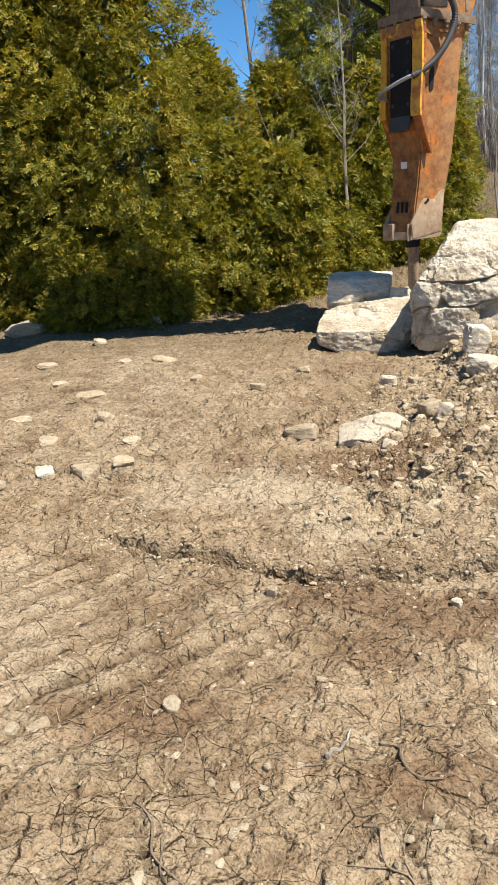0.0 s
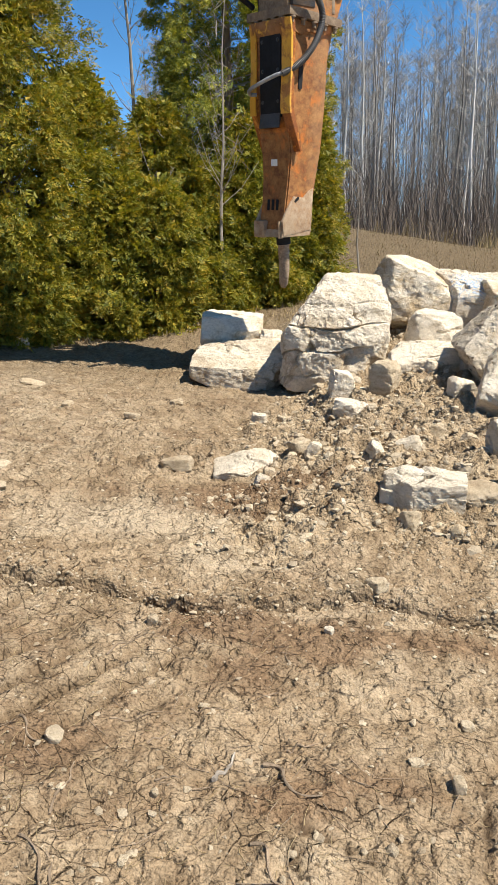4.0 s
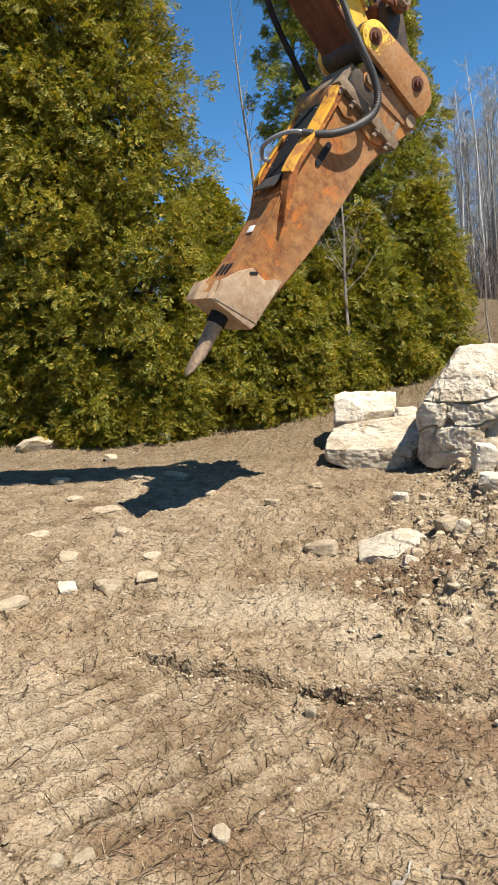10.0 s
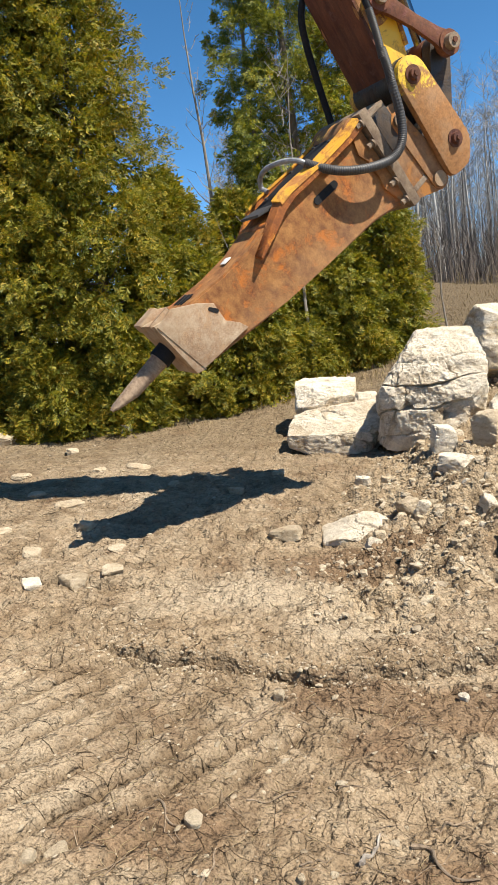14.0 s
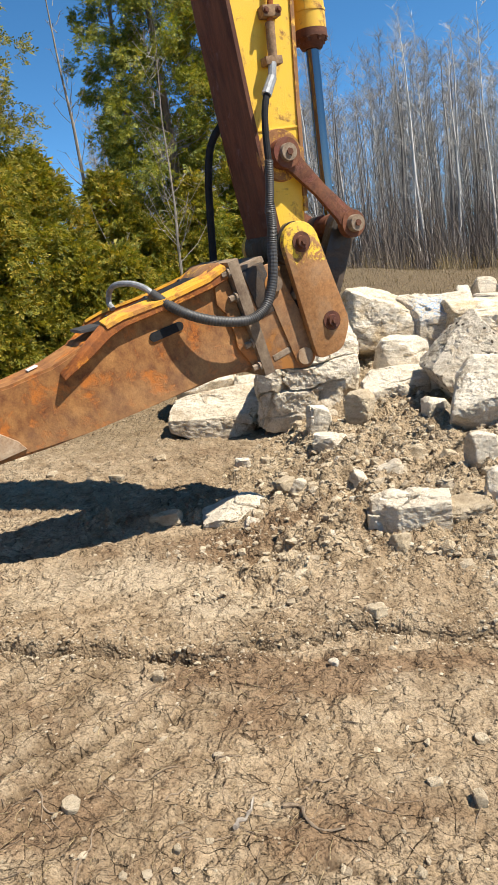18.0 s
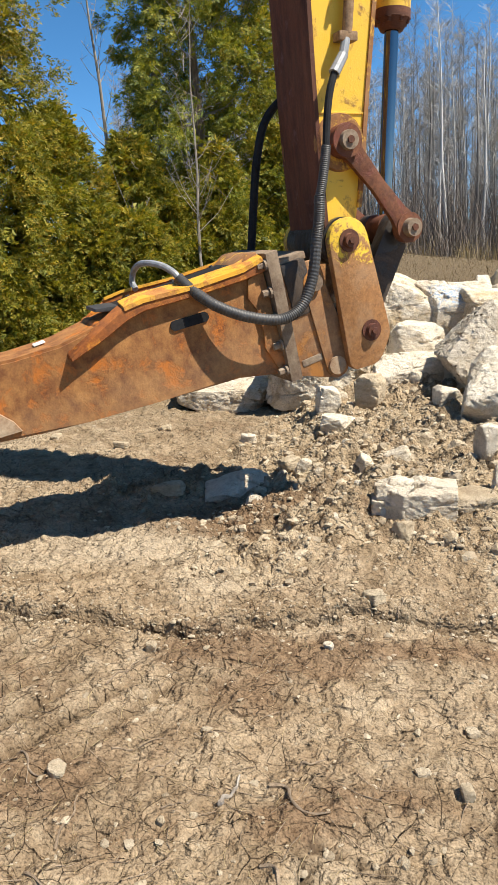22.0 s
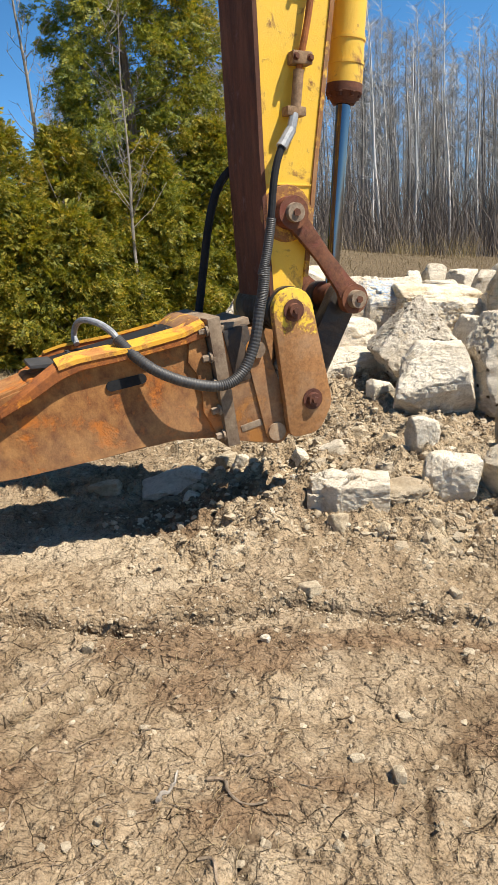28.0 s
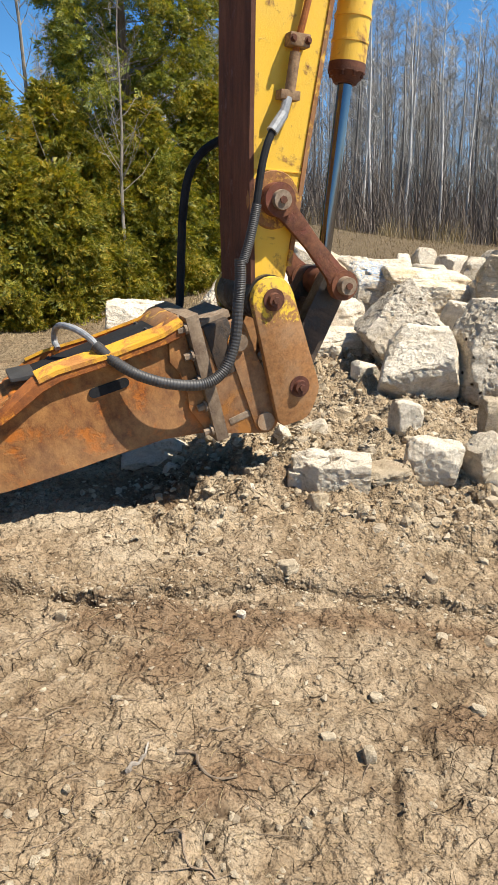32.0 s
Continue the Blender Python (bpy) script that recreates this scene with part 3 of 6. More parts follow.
def land(x, y):
    """Height of the ground, in metres."""
    x, y = np.asarray(x, float), np.asarray(y, float)
    d = np.hypot(x, y)
    z = 0.022 * waves(x, y, 1.6, 3) * (1 + 0.02 * d)
    heap = heap_mask(x, y)
    rise = (0.02 + 0.33 * smoothstep(-0.75, 0.65, x) + 0.07 * np.clip(x - 0.6, 0, 3)) * smoothstep(2.95, 4.25, y) * (1 - smoothstep(9.5, 12.5, y))
    rise = rise + 0.10 * np.clip(y - 5.0, 0, 3) * smoothstep(-0.3, 1.0, x) * (1 - smoothstep(9, 12.5, y))
    z = z + rise + heap * (0.10 * lumps(x, y, 2.4, 5, 2) + 0.13 * np.abs(lumps(x, y, 4.5, 15, 2, 0.6)) + 0.065 * np.abs(lumps(x, y, 10.0, 16, 2, 0.6)) + 0.045 * np.abs(lumps(x, y, 21.0, 18, 2, 0.6)) - 0.095) * (1 - smoothstep(9, 14, d))
    # the ground climbs gently to the woods, and drops to the yard by the house
    right = smoothstep(-3.0, 1.5, x + 0.03 * y)
    z = z + right * (0.055 * np.clip(y - 8, 0, 30) - 0.0005 * np.clip(y - 8, 0, 30) ** 2) * 1.0 + 0.5 * right * smoothstep(7.5, 10, y)
    z = z + 0.75 * bell(x, y, -2.0, 24, 7, 8)
    away = smoothstep(-5.5, -9.5, x) * smoothstep(8.5, 16, y)
    z = z - 0.95 * away
    z = z + 0.10 * smoothstep(7.2, 9.0, y) * smoothstep(1, -1, x) * (1 - away)
    # lip and track marks in the foreground
    lip = lip_at(x, y)
    near = smoothstep(-1.9, -1.2, x) * (1 - smoothstep(1.4, 2.0, x))
    z = z + near * (0.045 * smoothstep(-0.014, 0.014, lip) * (1 - smoothstep(0.2, 0.9, lip)) - 0.034 * np.exp(-((lip + 0.012) / 0.014) ** 2) * (0.75 + 0.7 * lumps(x, y, 5.0, 57, 2)))
    lip2 = y - 3.62 - 0.05 * lumps(x, y, 6.0, 55, 3, 0.7) + 0.12 * (x + 1.9)
    z = z + 0.035 * smoothstep(-0.014, 0.014, lip2) * (1 - smoothstep(0.1, 0.4, lip2)) * smoothstep(-2.7, -2.4, x) * (1 - smoothstep(-1.6, -1.3, x))
    fore = 1 - smoothstep(4.5, 6.5, d)
    rut, rut2, bars = track_marks(x, y)
    z = z - 0.050 * rut * bars[0] + 0.040 * rut2 * (bars[1] - 0.6)
    rut3 = np.exp(-((y - 5.0 - 0.30 * (x + 2)) / 0.7) ** 4) * (1 - smoothstep(-1.3, -0.6, x))
    z = z + 0.012 * rut3 * np.sin(2 * math.pi * (x * 0.9 + 0.4 * y + 0.12 * lumps(x, y, 2.5, 39, 2)) / 0.21) * (0.5 + 0.8 * lumps(x, y, 1.3, 40, 2)) * (1 - smoothstep(6.5, 8, d))
    z = z + (1 - 0.8 * rut - 0.55 * rut2) * (0.034 * lumps(x, y, 5.0, 41, 3, 0.55) + 0.034 * np.abs(lumps(x, y, 12.0, 43, 2, 0.6)) + 0.023 * np.abs(lumps(x, y, 27.0, 44, 2, 0.6))) * (1 - smoothstep(7, 13, d))
    far = smoothstep(2.6, 4.0, d) * (1 - smoothstep(8, 12, d)) * (1 - heap)
    z = z + far * (0.030 * np.abs(lumps(x, y, 7.0, 61, 3, 0.65)) * (0.6 + lumps(x, y, 1.4, 62, 2)))
    ridge = bell(x, y, -1.15, 4.55, 0.45, 0.16, 0.15) + bell(x, y, -0.75, 4.95, 0.3, 0.2)
    z = z + ridge * (0.03 + 0.16 * np.abs(lumps(x, y, 9.0, 45, 3, 0.7)))
    z = z + near * np.exp(-((lip - 0.04) / 0.10) ** 2) * (0.03 * lumps(x, y, 11.0, 47, 3, 0.7))
    return z


SLOPE = radians(4.9)                     # the clearing falls away to the right
HILL = pose(0, 0, 0, 0, 4.9, 0)


def on_slope(x, y, z):
    """The place in the world of a point given in the slope's own frame; far off the ground levels out."""
    s, c = math.sin(SLOPE), math.cos(SLOPE)
    near = np.clip(x, -60, 45)
    return x + (c - 1) * near + s * np.clip(z, -3, 8), y, c * z - s * near


def lines(lo, hi, step, reach, grow=1.13):
    """Grid lines, close together from lo to hi and ever wider outside."""
    inner = list(np.arange(lo, hi + 1e-6, step))
    right, s = [], step
    while (right[-1] if right else hi) < reach:
        s *= grow
        right.append((right[-1] if right else hi) + s)
    left, s = [], step
    while (left[-1] if left else lo) > -reach:
        s *= grow
        left.append((left[-1] if left else lo) - s)
    return np.array(left[::-1] + inner + right)


CRACKS = ((-0.95, 1.86, -0.80, 1.83, 0.015), (-1.20, 1.95, -1.12, 1.94, 0.014), (-0.70, 1.44, -0.55, 1.28, 0.010), (-0.92, 1.55, -0.85, 1.38, 0.009), (-1.23, 1.44, -1.02, 1.31, 0.009), (-0.32, 1.56, -0.31, 1.42, 0.008), (-0.03, 1.64, 0.05, 1.46, 0.010), (-1.91, 3.43, -1.69, 3.37, 0.010), (-1.46, 2.89, -1.17, 2.76, 0.010), (-2.45, 3.62, -2.15, 3.66, 0.010), (0.72, 1.72, 0.69, 2.05, 0.008), (0.52, 1.62, 0.60, 1.98, 0.009), (0.28, 1.58, 0.02, 1.66, 0.009), (-0.62, 2.30, -0.48, 2.27, 0.008), (0.02, 1.72, 0.02, 1.50, 0.009), (-1.6, 1.75, -1.35, 1.62, 0.008))


def short_cracks(x, y):
    """Open cracks in the crust, each a wavering line from end to end."""
    out = np.zeros(np.broadcast(x, y).shape)
    u, v = x + 0.03 * lumps(x, y, 12.0, 71, 3, 0.7), y + 0.03 * lumps(x, y, 12.0, 72, 3, 0.7)
    for ax, ay, bx, by, wide in CRACKS:
        k = np.clip(((u - ax) * (bx - ax) + (v - ay) * (by - ay)) / ((bx - ax) ** 2 + (by - ay) ** 2), 0, 1)
        d = np.hypot(u - ax - k * (bx - ax), v - ay - k * (by - ay))
        out = np.maximum(out, np.exp(-(d / wide) ** 2) * (0.35 + 0.65 * np.sin(math.pi * (0.1 + 0.8 * k))))
    return out


gx, gy = lines(-2.6, 2.1, 0.016, 2500, 1.09), np.array([v for v in lines(1.15, 6.0, 0.020, 2500, 1.08) if not 2.55 < v < 3.12] + list(np.arange(2.555, 3.118, 0.0085)))
gy.sort()
X, Y = np.meshgrid(gx, gy, indexing="ij")
Z = land(X, Y) - 0.025 * short_cracks(X, Y)
ij = np.arange(X.size).reshape(X.shape)
quads = np.stack([ij[:-1, :-1], ij[1:, :-1], ij[1:, 1:], ij[:-1, 1:]], -1).reshape(-1, 4)
ground_mesh = np_mesh("ground", np.stack(on_slope(X, Y, Z), -1).reshape(-1, 3), quads)
D = np.hypot(X, Y)
MARKS = track_marks(X, Y)
away = smoothstep(-5.5, -9.5, X) * smoothstep(8.5, 16, Y)
for key, values in (
    ("heap", heap_mask(X, Y) * 0.85),
    ("stain", np.clip(bell(X, Y, -0.95, 1.80, 0.26, 0.13, 0.2) + 0.8 * bell(X, Y, -0.20, 2.66, 0.45, 0.12, 0.1) + 0.9 * bell(X, Y, -0.25, 2.36, 0.16, 0.12) + 0.9 * bell(X, Y, 0.06, 2.52, 0.16, 0.1) + 0.8 * bell(X, Y, 0.5, 2.7, 0.5, 0.10) + 0.7 * bell(X, Y, 0.86, 2.06, 0.2, 0.08) + 0.6 * bell(X, Y, -0.05, 1.75, 0.4, 0.12, 0.3) + 1.2 * bell(X, Y, -0.36, 4.02, 0.36, 0.24), 0, 1)),
    ("pale", np.clip(bell(X, Y, -0.95, 3.65, 0.55, 0.30, 0.2) + bell(X, Y, -0.45, 3.24, 0.30, 0.16, 0.2) + 0.8 * bell(X, Y, -2.0, 2.2, 0.5, 0.7), 0, 1)),
    ("fissure_shade", np.clip(short_cracks(X, Y), 0, 0.9) + 0.65 * np.exp(-((lip_at(X, Y) + 0.012) / 0.008) ** 2) * smoothstep(-1.7, -1.1, X) * (1 - smoothstep(1.3, 1.9, X)) * smoothstep(-0.40, 0.05, lumps(X, Y, 7.0, 57, 3, 0.7))),
    ("print_shade", np.clip(MARKS[0] * MARKS[2][0] * 0.95 + 0.7 * MARKS[1] * np.clip(1 - 2.2 * MARKS[2][1], 0, 1), 0, 1)),
    ("yard", np.clip(away * 1.6 - 0.25, 0, 1)),
    ("crack", 1 - smoothstep(6, 10, D)),
    ("litter", np.clip(0.55 * smoothstep(6.6, 8.6, Y - 0.25 * X * (X < 0)) * (1 - away) * (1 - heap_mask(X, Y)) + 0.95 * smoothstep(9, 13, Y) * (1 - away), 0, 1)),
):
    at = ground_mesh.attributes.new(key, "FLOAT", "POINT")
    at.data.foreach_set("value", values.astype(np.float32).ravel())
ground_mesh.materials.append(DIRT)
ground_mesh.polygons.foreach_set("use_smooth", [True] * len(ground_mesh.polygons))
ground = tagged(new("ground", ground_mesh), "dry cracked tan clay ground with track marks and rubble", "ground", kind="structure")


def ground_z(x, y):
    """Height of the ground in the slope's frame."""
    return float(land(x, y))


def spot(x, y, up=0.0):
    """The place on the ground at x, y of the slope's frame, raised by up."""
    return tuple(float(v) for v in on_slope(x, y, ground_z(x, y) + up))


# ---- stones ----
SPHERES = {}


def sphere(detail):
    """Directions and faces of an icosphere."""
    if detail not in SPHERES:
        bm = bmesh.new()
        bmesh.ops.create_icosphere(bm, subdivisions=detail, radius=1.0)
        SPHERES[detail] = (np.array([v.co[:] for v in bm.verts]), np.array([[v.index for v in f.verts] for f in bm.faces]))
        bm.free()
    return SPHERES[detail]


def hashed(i, j, k, seed):
    """A random number from -1 to 1 for each cell of a lattice."""
    n = (i * 73856093) ^ (j * 19349663) ^ (k * 83492791) ^ (seed * 2654435)
    n = (n ^ (n >> 13)) * 1274126177 & 0x7FFFFFFF
    return (n ^ (n >> 16)) % 65536 / 32767.5 - 1


def field(p, scale, seed, octaves=3, gain=0.5):
    """Smooth lattice noise in space, about -1 to 1."""
    out, amp, tot = 0.0, 1.0, 0.0
    for o in range(octaves):
        q = p * scale + 17.3 * o + 100
        c = np.floor(q).astype(np.int64)
        f = q - c
        f = f * f * (3 - 2 * f)
        v = 0.0
        for a in (0, 1):
            for b in (0, 1):
                for e in (0, 1):
                    w = np.abs(1 - a - f[:, 0]) * np.abs(1 - b - f[:, 1]) * np.abs(1 - e - f[:, 2])
                    v = v + w * hashed(c[:, 0] + a, c[:, 1] + b, c[:, 2] + e, seed + o)
        out, tot, amp, scale = out + amp * v, tot + amp, amp * gain, scale * 2.07
    return out / tot


def rock_mesh(size, seed, planes=(), cuts=4, detail=5, beds=0.13, blocks=0.05, rough=0.022, soft=60.0, chips=16):
    """A block of bedded limestone with its base at z = 0: a box trimmed by planes, chipped along its edges, broken along beds and joints, then weathered."""
    rng = np.random.RandomState(seed)
    d, faces = sphere(detail)
    trim = [((1, 0, 0), 1), ((-1, 0, 0), 1), ((0, 1, 0), 1), ((0, -1, 0), 1), ((0, 0, 1), 1), ((0, 0, -1), 1)]
    trim += [(q[:3], q[3]) for q in planes]
    for _ in range(cuts):
        v = rng.normal(0, 1, 3) * (1, 1, 0.8)
        v /= np.linalg.norm(v)
        trim.append((tuple(v), np.abs(v).sum() * rng.uniform(0.60, 0.82)))
    far = sum(np.maximum(d @ np.array(n, float) / k, 0) ** soft for n, k in trim) ** (1 / soft)
    half = np.array(size) / 2
    p = d / far[:, None] * half
    big = float(max(size))
    for _ in range(chips):
        v = rng.normal(0, 1, 3)
        v /= np.linalg.norm(v)
        reach = p @ v
        k = reach.max() * (1 - 0.26 * rng.rand() ** 1.6)
        p = p * np.where(reach > k, k / np.maximum(reach, 1e-6), 1.0)[:, None]
    # beds, a little tilted and wavy, and rough joints: each cell has broken off at its own depth
    tilt = rng.uniform(-0.25, 0.25, 2)
    warp = field(p, 2.6 / big, seed + 5, 4, 0.6) * 0.22 * big
    step = beds * min(1.0, size[2] / 0.6) + 0.02
    bed = (p[:, 2] + tilt[0] * p[:, 0] + tilt[1] * p[:, 1] + 0.35 * warp) / step + 50
    bi = np.floor(bed).astype(np.int64)
    shift = hashed(bi, bi * 0, bi * 0, seed + 9)
    jx = (p[:, 0] * 0.9 + p[:, 1] * 0.4 + 0.35 * p[:, 2] * shift + warp) / (step * 2.6) + shift * 3 + 50
    jy = (p[:, 1] * 0.9 - p[:, 0] * 0.4 - 0.30 * p[:, 2] - warp) / (step * 2.2) - shift * 2 + 50
    ci, cj = np.floor(jx).astype(np.int64), np.floor(jy).astype(np.int64)
    broken = hashed(ci, cj, bi, seed) * 0.7 + 0.3 * shift
    fb, fx, fy = np.abs(bed - bi - 0.5) * 2, np.abs(jx - ci - 0.5) * 2, np.abs(jy - cj - 0.5) * 2
    seam = np.maximum(np.clip((fb - 0.86) / 0.14, 0, 1) ** 2, 0.6 * np.maximum(np.clip((fx - 0.93) / 0.07, 0, 1), np.clip((fy - 0.93) / 0.07, 0, 1)) ** 2)
    patch = np.clip(0.35 + 2.0 * field(p, 2.0 / big, seed + 21, 3), 0.0, 1)      # most faces stay whole
    out = blocks * big * patch * (broken - 0.7 * seam - 0.15)
    out += rough * big * (1.2 * field(p, 7.0 / big, seed + 31, 5, 0.66) + 0.5 - 1.3 * np.abs(field(p, 9.0 / big, seed + 41, 4, 0.66)))
    p = p + d * out[:, None]
    lo, hi = p.min(0), p.max(0)
    p = (p - (lo + hi) / 2) * (np.array(size) / (hi - lo)) + (0, 0, size[2] / 2)
    me = np_mesh("rock", p, faces)
    at = me.attributes.new("seam", "FLOAT", "POINT")
    at.data.foreach_set("value", (seam * patch).astype(np.float32))
    return smooth(me, 24)


def boulder(name, x, y, z, size, seed, label, turn=0.0, tilt=(0, 0), mat=None, group="limestone boulders on the heap", category="boulder", detail=6, **kw):
    me = rock_mesh(size, seed, detail=detail, **kw)
    me.materials.append(mat or LIMESTONE)
    ob = new(name, me)
    ob.matrix_basis = HILL @ pose(x, y, z, tilt[0], tilt[1], turn)
    return tagged(ob, label, category, group)


BLOCK = "pale limestone boulder with broken faces on the rubble heap"
LOW = "rounded pale limestone boulder at the foot of the heap"
# x, y, base, size, seed, label, and how it is trimmed
boulder("boulder", 0.06, 7.20, 0.10, (1.06, 0.95, 1.17), 3, "large pale layered limestone boulder with a stepped broken face", 0, detail=7, cuts=1, beds=0.22, blocks=0.085, rough=0.026, planes=[(-1.05, 0, 0.7, 1.0), (0, -0.62, 0.9, 0.98), (0, -0.9, 0.35, 0.98), (0.85, 0, 0.45, 1.08), (-0.6, -0.7, 0, 1.1), (0.55, -0.7, -0.1, 1.08)])
boulder("boulder", -0.80, 7.50, -0.05, (1.14, 0.85, 0.58), 11, "low pale limestone slab shaded by a taller boulder", -4, detail=6, cuts=2, beds=0.20, blocks=0.05, planes=[(-0.5, 0, 0.8, 0.92), (0, -0.65, 0.8, 0.80), (0.1, -0.9, 0.3, 0.9), (-0.4, -0.2, -0.8, 1.0)])
boulder("boulder", -1.08, 8.05, 0.30, (0.70, 0.55, 0.42), 21, "thin pale limestone block lying behind a slab", 6, cuts=3, beds=0.16, blocks=0.06, planes=[(0, -0.8, 0.6, 0.85)])
boulder("boulder", -0.62, 7.88, 0.10, (0.26, 0.25, 0.49), 22, BLOCK, 5, detail=5, cuts=6, soft=24)
boulder("boulder", 0.84, 8.25, 0.62, (0.96, 0.80, 0.84), 31, "white limestone slab with a yellowish broken underside", -6, detail=6, cuts=1, beds=0.3, blocks=0.05, planes=[(0.42, -0.15, 1.0, 0.86), (-0.9, 0, 0.5, 1.05), (0.15, -0.9, 0.15, 0.86), (-0.8, -0.3, -0.6, 1.05)], mat=GOLDEN)
boulder("boulder", 1.52, 8.20, 0.66, (0.86, 0.72, 0.69), 37, "white limestone boulder with faint blue paint marks", 10, detail=6, cuts=2, planes=[(0, -0.5, 0.85, 0.85)], mat=SPRAYED)
boulder("boulder", 1.50, 8.70, 0.72, (0.98, 0.7, 0.60), 38, BLOCK, -8, cuts=3, beds=0.25)
boulder("boulder", 2.08, 7.85, 0.62, (1.00, 0.72, 0.66), 112, "broad yellowish limestone slab on the heap", 6, detail=6, beds=0.2, blocks=0.06, planes=[(0.1, -0.35, 1.0, 0.8)], mat=GOLDEN)
boulder("boulder", 0.98, 7.10, 0.50, (0.56, 0.48, 0.49), 41, "grey-faced limestone block wedged among larger ones", 18, detail=5, planes=[(0.4, -0.8, 0.3, 0.95)])
boulder("boulder", 0.86, 6.66, 0.34, (0.62, 0.44, 0.41), 44, BLOCK, 8, blocks=0.03, planes=[(-0.3, -0.6, 0.8, 0.85)])
boulder("boulder", 1.28, 6.72, 0.30, (0.40, 0.42, 0.42), 46, BLOCK, 20, blocks=0.03, detail=5)
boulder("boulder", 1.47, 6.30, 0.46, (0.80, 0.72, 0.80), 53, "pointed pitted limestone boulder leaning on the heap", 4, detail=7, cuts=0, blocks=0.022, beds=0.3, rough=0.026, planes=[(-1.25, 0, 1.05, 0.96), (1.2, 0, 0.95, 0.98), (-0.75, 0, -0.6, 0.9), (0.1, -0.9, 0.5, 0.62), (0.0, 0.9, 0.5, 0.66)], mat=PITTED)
boulder("boulder", 1.42, 5.38, 0.36, (0.61, 0.52, 0.59), 64, "flat-faced pale limestone slab tilted against its neighbours", -6, (0, 0), cuts=1, blocks=0.016, beds=0.35, rough=0.028, planes=[(-0.30, -0.62, 0.75, 0.72), (-0.9, 0, 0.6, 1.0), (0.2, -0.8, -0.6, 0.9)])
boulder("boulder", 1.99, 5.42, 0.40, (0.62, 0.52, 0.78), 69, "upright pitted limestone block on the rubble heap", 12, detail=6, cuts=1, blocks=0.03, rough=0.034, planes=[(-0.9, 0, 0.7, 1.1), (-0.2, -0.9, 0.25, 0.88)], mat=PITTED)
boulder("boulder", 1.14, 3.90, 0.20, (0.32, 0.25, 0.31), 71, LOW, 0, (0, 8), detail=5, soft=9, chips=40, cuts=6, beds=0.1, blocks=0.03, rough=0.024)
boulder("boulder", 1.48, 3.92, 0.22, (0.25, 0.24, 0.34), 74, LOW, 24, (0, -6), detail=5, soft=9, chips=40, cuts=6, blocks=0.025, rough=0.03)
boulder("boulder", 1.54, 3.76, 0.22, (0.18, 0.16, 0.16), 75, LOW, 40, detail=4, soft=12)
boulder("boulder", 0.57, 3.83, 0.13, (0.46, 0.26, 0.28), 81, "long weathered tan boulder bedded in rubble", -4, cuts=4, beds=0.18, blocks=0.06, planes=[(-0.2, -0.3, 0.9, 0.85)])
boulder("boulder", 0.89, 3.82, 0.16, (0.25, 0.20, 0.20), 84, "weathered tan boulder bedded in rubble", 15, (6, -8), cuts=6, soft=14, blocks=0.06, detail=5, mat=FIELDSTONE)
boulder("boulder", -0.45, 4.54, -0.06, (0.50, 0.32, 0.26), 91, "flat pale boulder half buried in clay", 10, cuts=4, beds=0.2, blocks=0.055, planes=[(-0.75, -0.1, 0.75, 0.72), (0.1, -0.7, 0.75, 0.75), (0.7, 0, 0.7, 0.95)])
boulder("boulder", 0.16, 6.22, 0.23, (0.23, 0.20, 0.26), 92, BLOCK, 12, detail=5, cuts=6, soft=24)
boulder("boulder", 0.22, 5.52, 0.23, (0.29, 0.20, 0.16), 93, BLOCK, -5, detail=5, cuts=6, soft=24)
boulder("boulder", 0.50, 6.12, 0.30, (0.24, 0.24, 0.33), 94, BLOCK, -25, detail=5, cuts=6, soft=24, mat=FIELDSTONE)
boulder("boulder", 1.08, 5.80, 0.39, (0.22, 0.20, 0.21), 95, BLOCK, 25, detail=5, cuts=6, soft=24)
boulder("boulder", 1.11, 4.36, 0.33, (0.19, 0.18, 0.28), 96, BLOCK, 14, detail=5, cuts=6, soft=24)
boulder("boulder", 1.73, 4.40, 0.36, (0.27, 0.24, 0.29), 124, "dusty brown limestone block in the shade of the heap", -5, detail=5, mat=FIELDSTONE)
boulder("boulder", 2.72, 7.45, 0.70, (0.56, 0.5, 0.78), 108, "tall grey-brown boulder at the end of the heap", -12, planes=[(-0.8, 0, 0.6, 1.05)], mat=FIELDSTONE)
boulder("boulder", 2.55, 7.6, 0.75, (0.20, 0.22, 0.48), 109, BLOCK, 10, detail=5, cuts=6, soft=24)
for k, (x, y, z, w, dp, h) in enumerate(((2.13, 9.4, 0.95, 0.22, 0.22, 0.44), (2.41, 9.6, 0.95, 0.33, 0.30, 0.53), (2.70, 9.35, 0.95, 0.40, 0.34, 0.47), (2.86, 8.8, 0.85, 0.38, 0.36, 0.57), (3.42, 9.6, 0.95, 0.58, 0.45, 0.58), (0.82, 9.2, 0.85, 0.42, 0.38, 0.60), (3.75, 8.9, 0.85, 0.8, 0.6, 0.62), (3.35, 8.1, 0.75, 0.6, 0.55, 0.66), (2.35, 8.8, 0.85, 0.5, 0.4, 0.45), (2.45, 6.35, 0.5, 0.55, 0.5, 0.62), (2.15, 6.75, 0.5, 0.45, 0.4, 0.55), (4.3, 9.4, 0.9, 0.7, 0.6, 0.55))):
    boulder("boulder", x, y, z, (w, dp, h), 130 + k, "pale limestone block along the far side of the heap", 23 * k, cuts=5, detail=4, soft=24)
STONE = "small tan fieldstone lying on the rubble"
